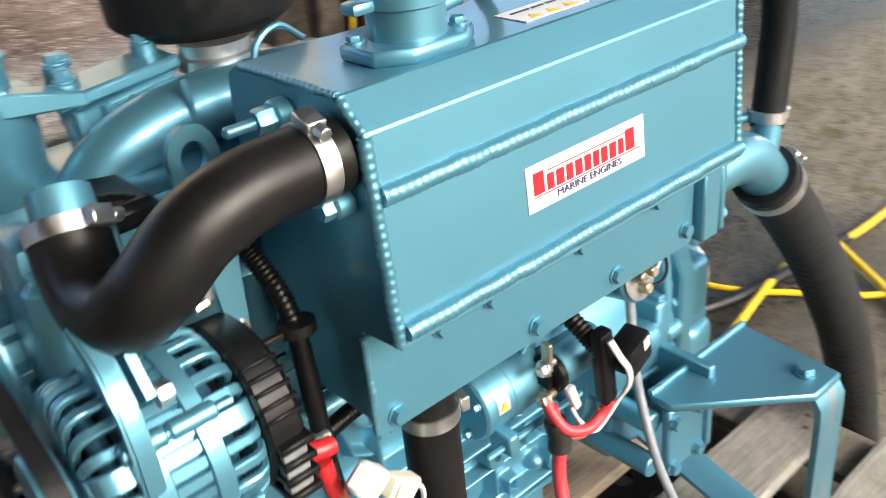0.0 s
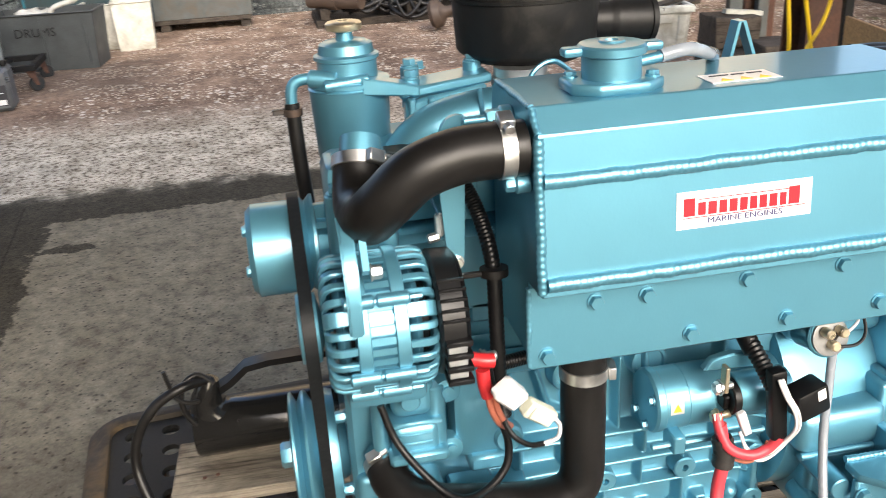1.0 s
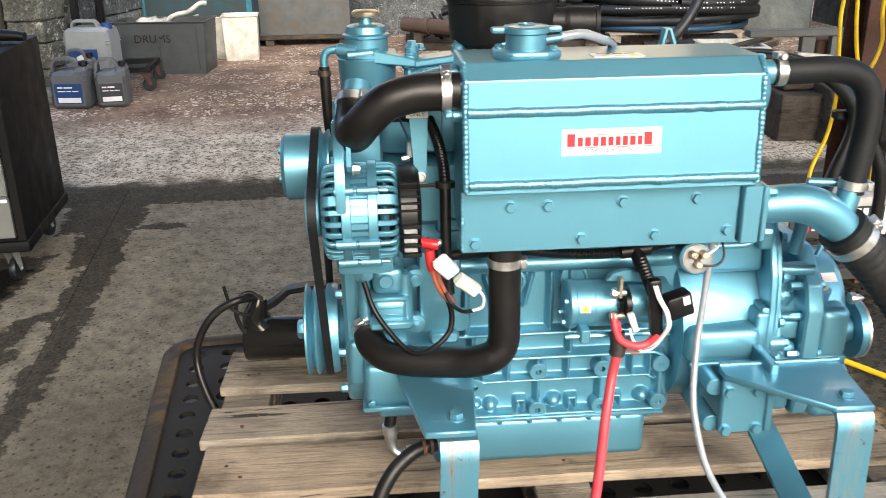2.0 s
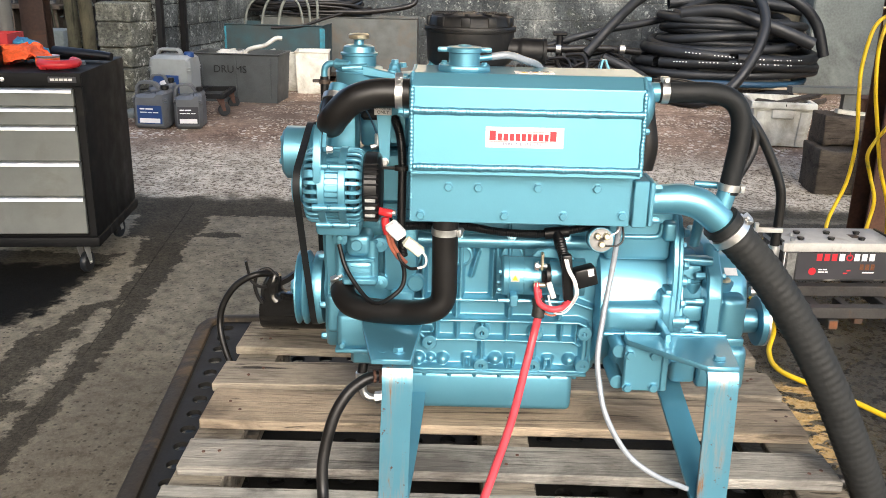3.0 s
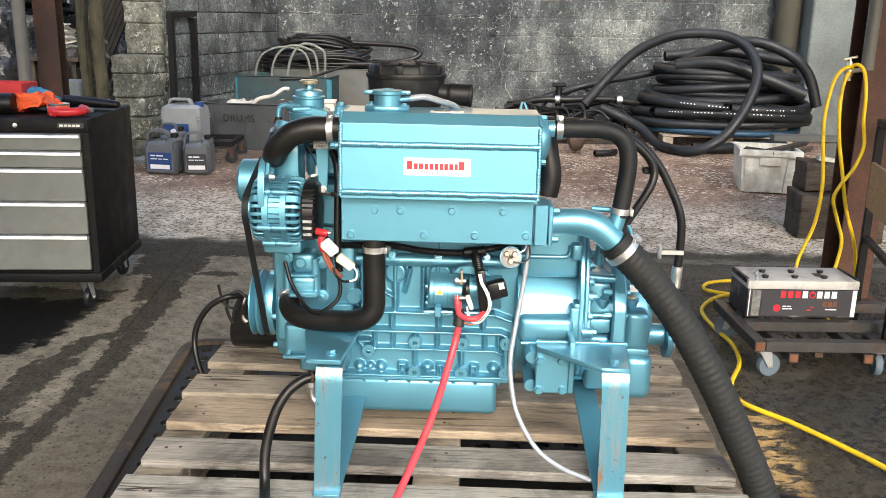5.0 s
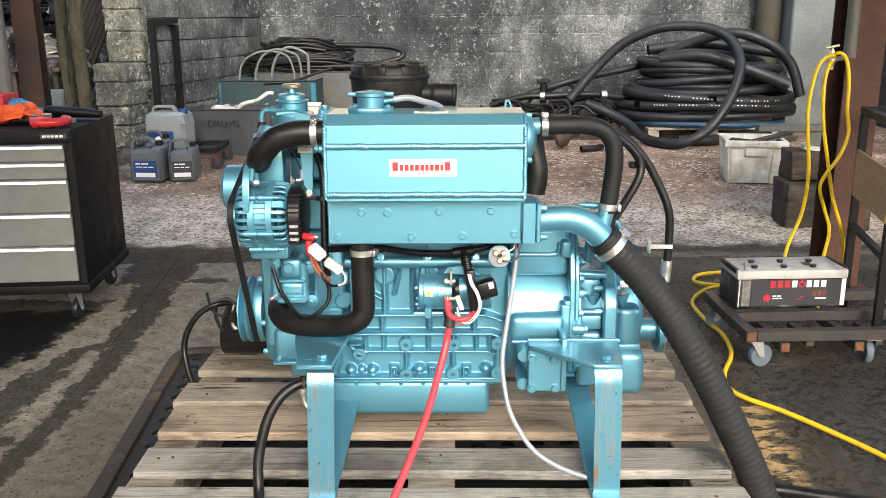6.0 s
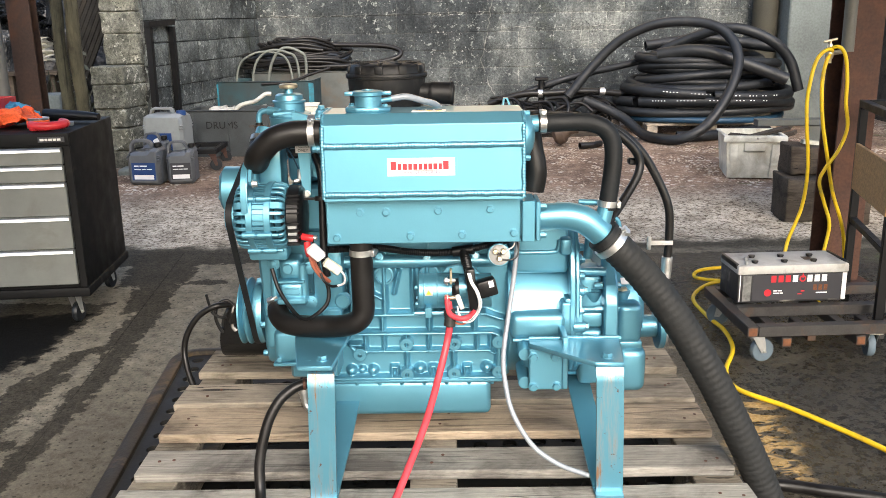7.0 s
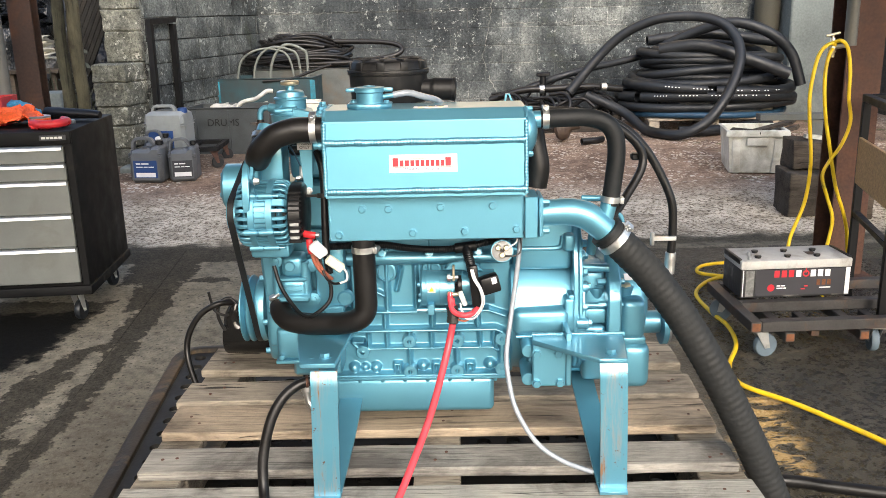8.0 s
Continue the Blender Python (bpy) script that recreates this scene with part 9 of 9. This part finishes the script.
for sx in (-1, 1):
    bm = B()
    box(bm, (sx * 0.185 - 0.035, -0.258, 0.0), (sx * 0.185 + 0.035, -0.225, 0.30), 0.006, 2)
    for v in bm.verts:
        v.co.x *= 0.88 + 0.32 * v.co.z
        v.co.y *= 0.90 + 0.30 * v.co.z
    part("corner_post", bm, WHITE_TUB, cr)
bm = B()
box(bm, (-0.27, -0.272, 0.325), (0.27, -0.243, 0.372), 0.006, 2)
part("rim_band", bm, WHITE_TUB, cr)
bm = B()
box(bm, (-0.09, -0.262, 0.245), (0.09, -0.238, 0.322), 0.004)
part("handle_plate", bm, WHITE_TUB, cr)
for k, (p, q, w, t) in enumerate((((2.70, 6.42, 0.46), (2.86, 6.08, 0.475), 0.09, 0.02), ((2.86, 6.45, 0.42), (3.22, 6.3, 0.54), 0.16, 0.025), ((2.9, 6.3, 0.40), (3.22, 6.2, 0.50), 0.1, 0.03))):
    bm = B()
    strap(bm, [p, q], w, t, (0.5, 0.8, 0.1))
    solid("timber_offcut", bm, DARK_WOOD, "brown timber offcut in the white crate", "timber", group="scrap timber")
for k, (lo, hi) in enumerate((((2.66, 4.82, 0), (2.98, 5.15, 0.34)), ((2.72, 4.95, 0.341), (3.05, 5.25, 0.56)), ((2.95, 4.7, 0), (3.25, 5.0, 0.4)))):
    bm = B()
    box(bm, lo, hi, 0.015, 2)
    bmesh.ops.subdivide_edges(bm, edges=list(bm.edges), cuts=4, use_grid_fill=True)
    crumple(bm, 0.02, 5, k)
    crumple(bm, 0.008, 19, k)
    solid("timber_baulk", bm, DARK_WOOD, "dark oily timber block stacked by the column", "timber", group="stacked blocks")
bm = B()
box(bm, (2.50, 5.1, 0.70), (3.25, 5.2, 0.75), 0.004)
box(bm, (2.9, 5.12, 0.02), (3.0, 5.18, 0.699), 0.004)
box(bm, (3.12, 5.12, 0.02), (3.2, 5.18, 0.699), 0.004)
solid("trestle", bm, GALV, "grey weathered rail on legs", "trestle")
bm = B()
strap(bm, [(2.85, 5.35, 0.57), (3.1, 5.3, 0.545)], 0.06, 0.03, (0, 1, 0))
bm.transform(Matrix.Translation((0, -0.25, 0.01)))
solid("timber_offcut", bm, WHITE_TUB, "pale timber offcut on the dark blocks", "timber", group="scrap timber")
bm = B()
box(bm, (3.06, 5.2, 0), (3.3, 5.42, 0.66), 0.01)
solid("scrap_box", bm, RUST_STEEL, "dull purple-brown box behind the blocks", "box")

# steel stand with a chipboard panel by the right column
sf = thing("steel_stand", "dark angle-steel stand with a chipboard panel", "stand", (2.325, 2.99, 0), -12)
for lo, hi in (((-0.02, -0.02, 0), (0.02, 0.02, 1.06)), ((-0.02, -0.72, 0), (0.02, -0.68, 1.06)), ((-0.02, -0.72, 1.061), (0.02, 0.02, 1.1)), ((0.5, -0.02, 0), (0.54, 0.02, 1.06)), ((0.021, -0.02, 1.061), (0.54, 0.02, 1.1)), ((0.5, -0.72, 0), (0.54, -0.68, 1.06)), ((0.021, -0.72, 1.061), (0.54, -0.68, 1.1)), ((-0.018, -0.679, 0.45), (0.018, -0.021, 0.48))):
    bm = B()
    box(bm, lo, hi, 0.003)
    part("bar", bm, BLACK_STEEL, sf)
bm = B()
box(bm, (-0.038, -0.76, 0.645), (-0.0205, -0.075, 0.885), 0.002)
part("panel", bm, OSB, sf, "brown chipboard panel")

# ---- blocks of the walls ----
block_wall("wall_north", "black-stained concrete block wall with pale joints", (-2.35, 10.0), (4.3, 10.0), 2.03, 0.2, 0.45, 0.225, BLOCK, 3, 0.0055, jag=0.0015)


def mortar_seam(pts, rad, seed):
    """A crumbled pale seam over the face of the far wall, through (x, z) points."""
    rnd = random.Random(seed)
    path = []
    for (xa, za), (xb, zb) in zip(pts, pts[1:]):
        n = max(2, int(math.hypot(xb - xa, zb - za) / 0.045))
        path += [(xa + (xb - xa) * i / n + rnd.uniform(-0.012, 0.012), 9.998, za + (zb - za) * i / n + rnd.uniform(-0.012, 0.012)) for i in range(n)]
    path.append((pts[-1][0], 9.998, pts[-1][1]))
    steps = [rad * rnd.uniform(0.2, 0.9) for _ in range(60)]
    part("mortar_seam", tube(B(), path, lambda t: steps[int(t * 59)], 6, 2), PALE_JOINT, bpy.data.objects["wall_north"], "crumbling pale repair seam")


mortar_seam([(0.69, 2.0), (0.675, 1.74), (0.62, 1.32), (0.53, 0.97), (0.64, 0.68), (0.79, 0.38)], 0.011, 1)
mortar_seam([(-2.25, 1.60), (-1.58, 1.575), (-0.55, 1.59), (0.65, 1.60)], 0.008, 2)
mortar_seam([(-0.55, 1.95), (-0.55, 1.59), (-0.56, 1.36)], 0.007, 3)
mortar_seam([(0.66, 1.40), (1.5, 1.39), (2.3, 1.41)], 0.006, 4)
mortar_seam([(1.82, 1.40), (1.83, 1.17), (2.25, 1.16)], 0.006, 5)

block_wall("wall_side", "cracked grey concrete block side wall", (-2.885, 7.28), (-2.34, 10.0), 2.03, 0.2, 0.45, 0.225, SIDE_BLOCK, 5, 0.013, DARK_JOINT, jag=0.006)


def stone_pier(name, label, courses, front, right, back, seed):
    """Courses of rough stones: front = (x0, x1, y), the right side slants back to (right, back)."""
    root = thing(name, label, "wall", kind="structure")
    x0, x1, y = front
    for k, (za, zb) in enumerate(zip(courses, courses[1:])):
        bm = B()
        o = [(x0, y), (x1, y), (right, back), (x0, back)]
        plate(bm, o, zb - za - 0.003, (0, 0, za), (1, 0, 0), (0, 1, 0), 0.012)
        bmesh.ops.subdivide_edges(bm, edges=list(bm.edges), cuts=9, use_grid_fill=True)
        for v in bm.verts:
            v.co += Vector((noise.noise(v.co * 9 + Vector((seed, k, 0))), noise.noise(v.co * 9 + Vector((0, seed, k))), 0.35 * noise.noise(v.co * 9 + Vector((k, 0, seed))))) * 0.020 + Vector((noise.noise(v.co * 31), noise.noise(v.co * 31 + Vector((4, 0, 0))), 0)) * 0.008
        part("stone", bm, PIER_BLOCK, root)
    return root


stone_pier("wall_pier", "rough weathered stone end of the block wall", (0.1, 0.33, 0.55, 0.74, 0.97, 1.15), (-3.34, -3.03, 6.95), -2.89, 7.42, 3)
stone_pier("wall_pier_upper", "rough upper stones set back on the pier", (1.152, 1.45, 1.66, 2.04), (-3.29, -2.93, 7.22), -2.85, 7.6, 8)
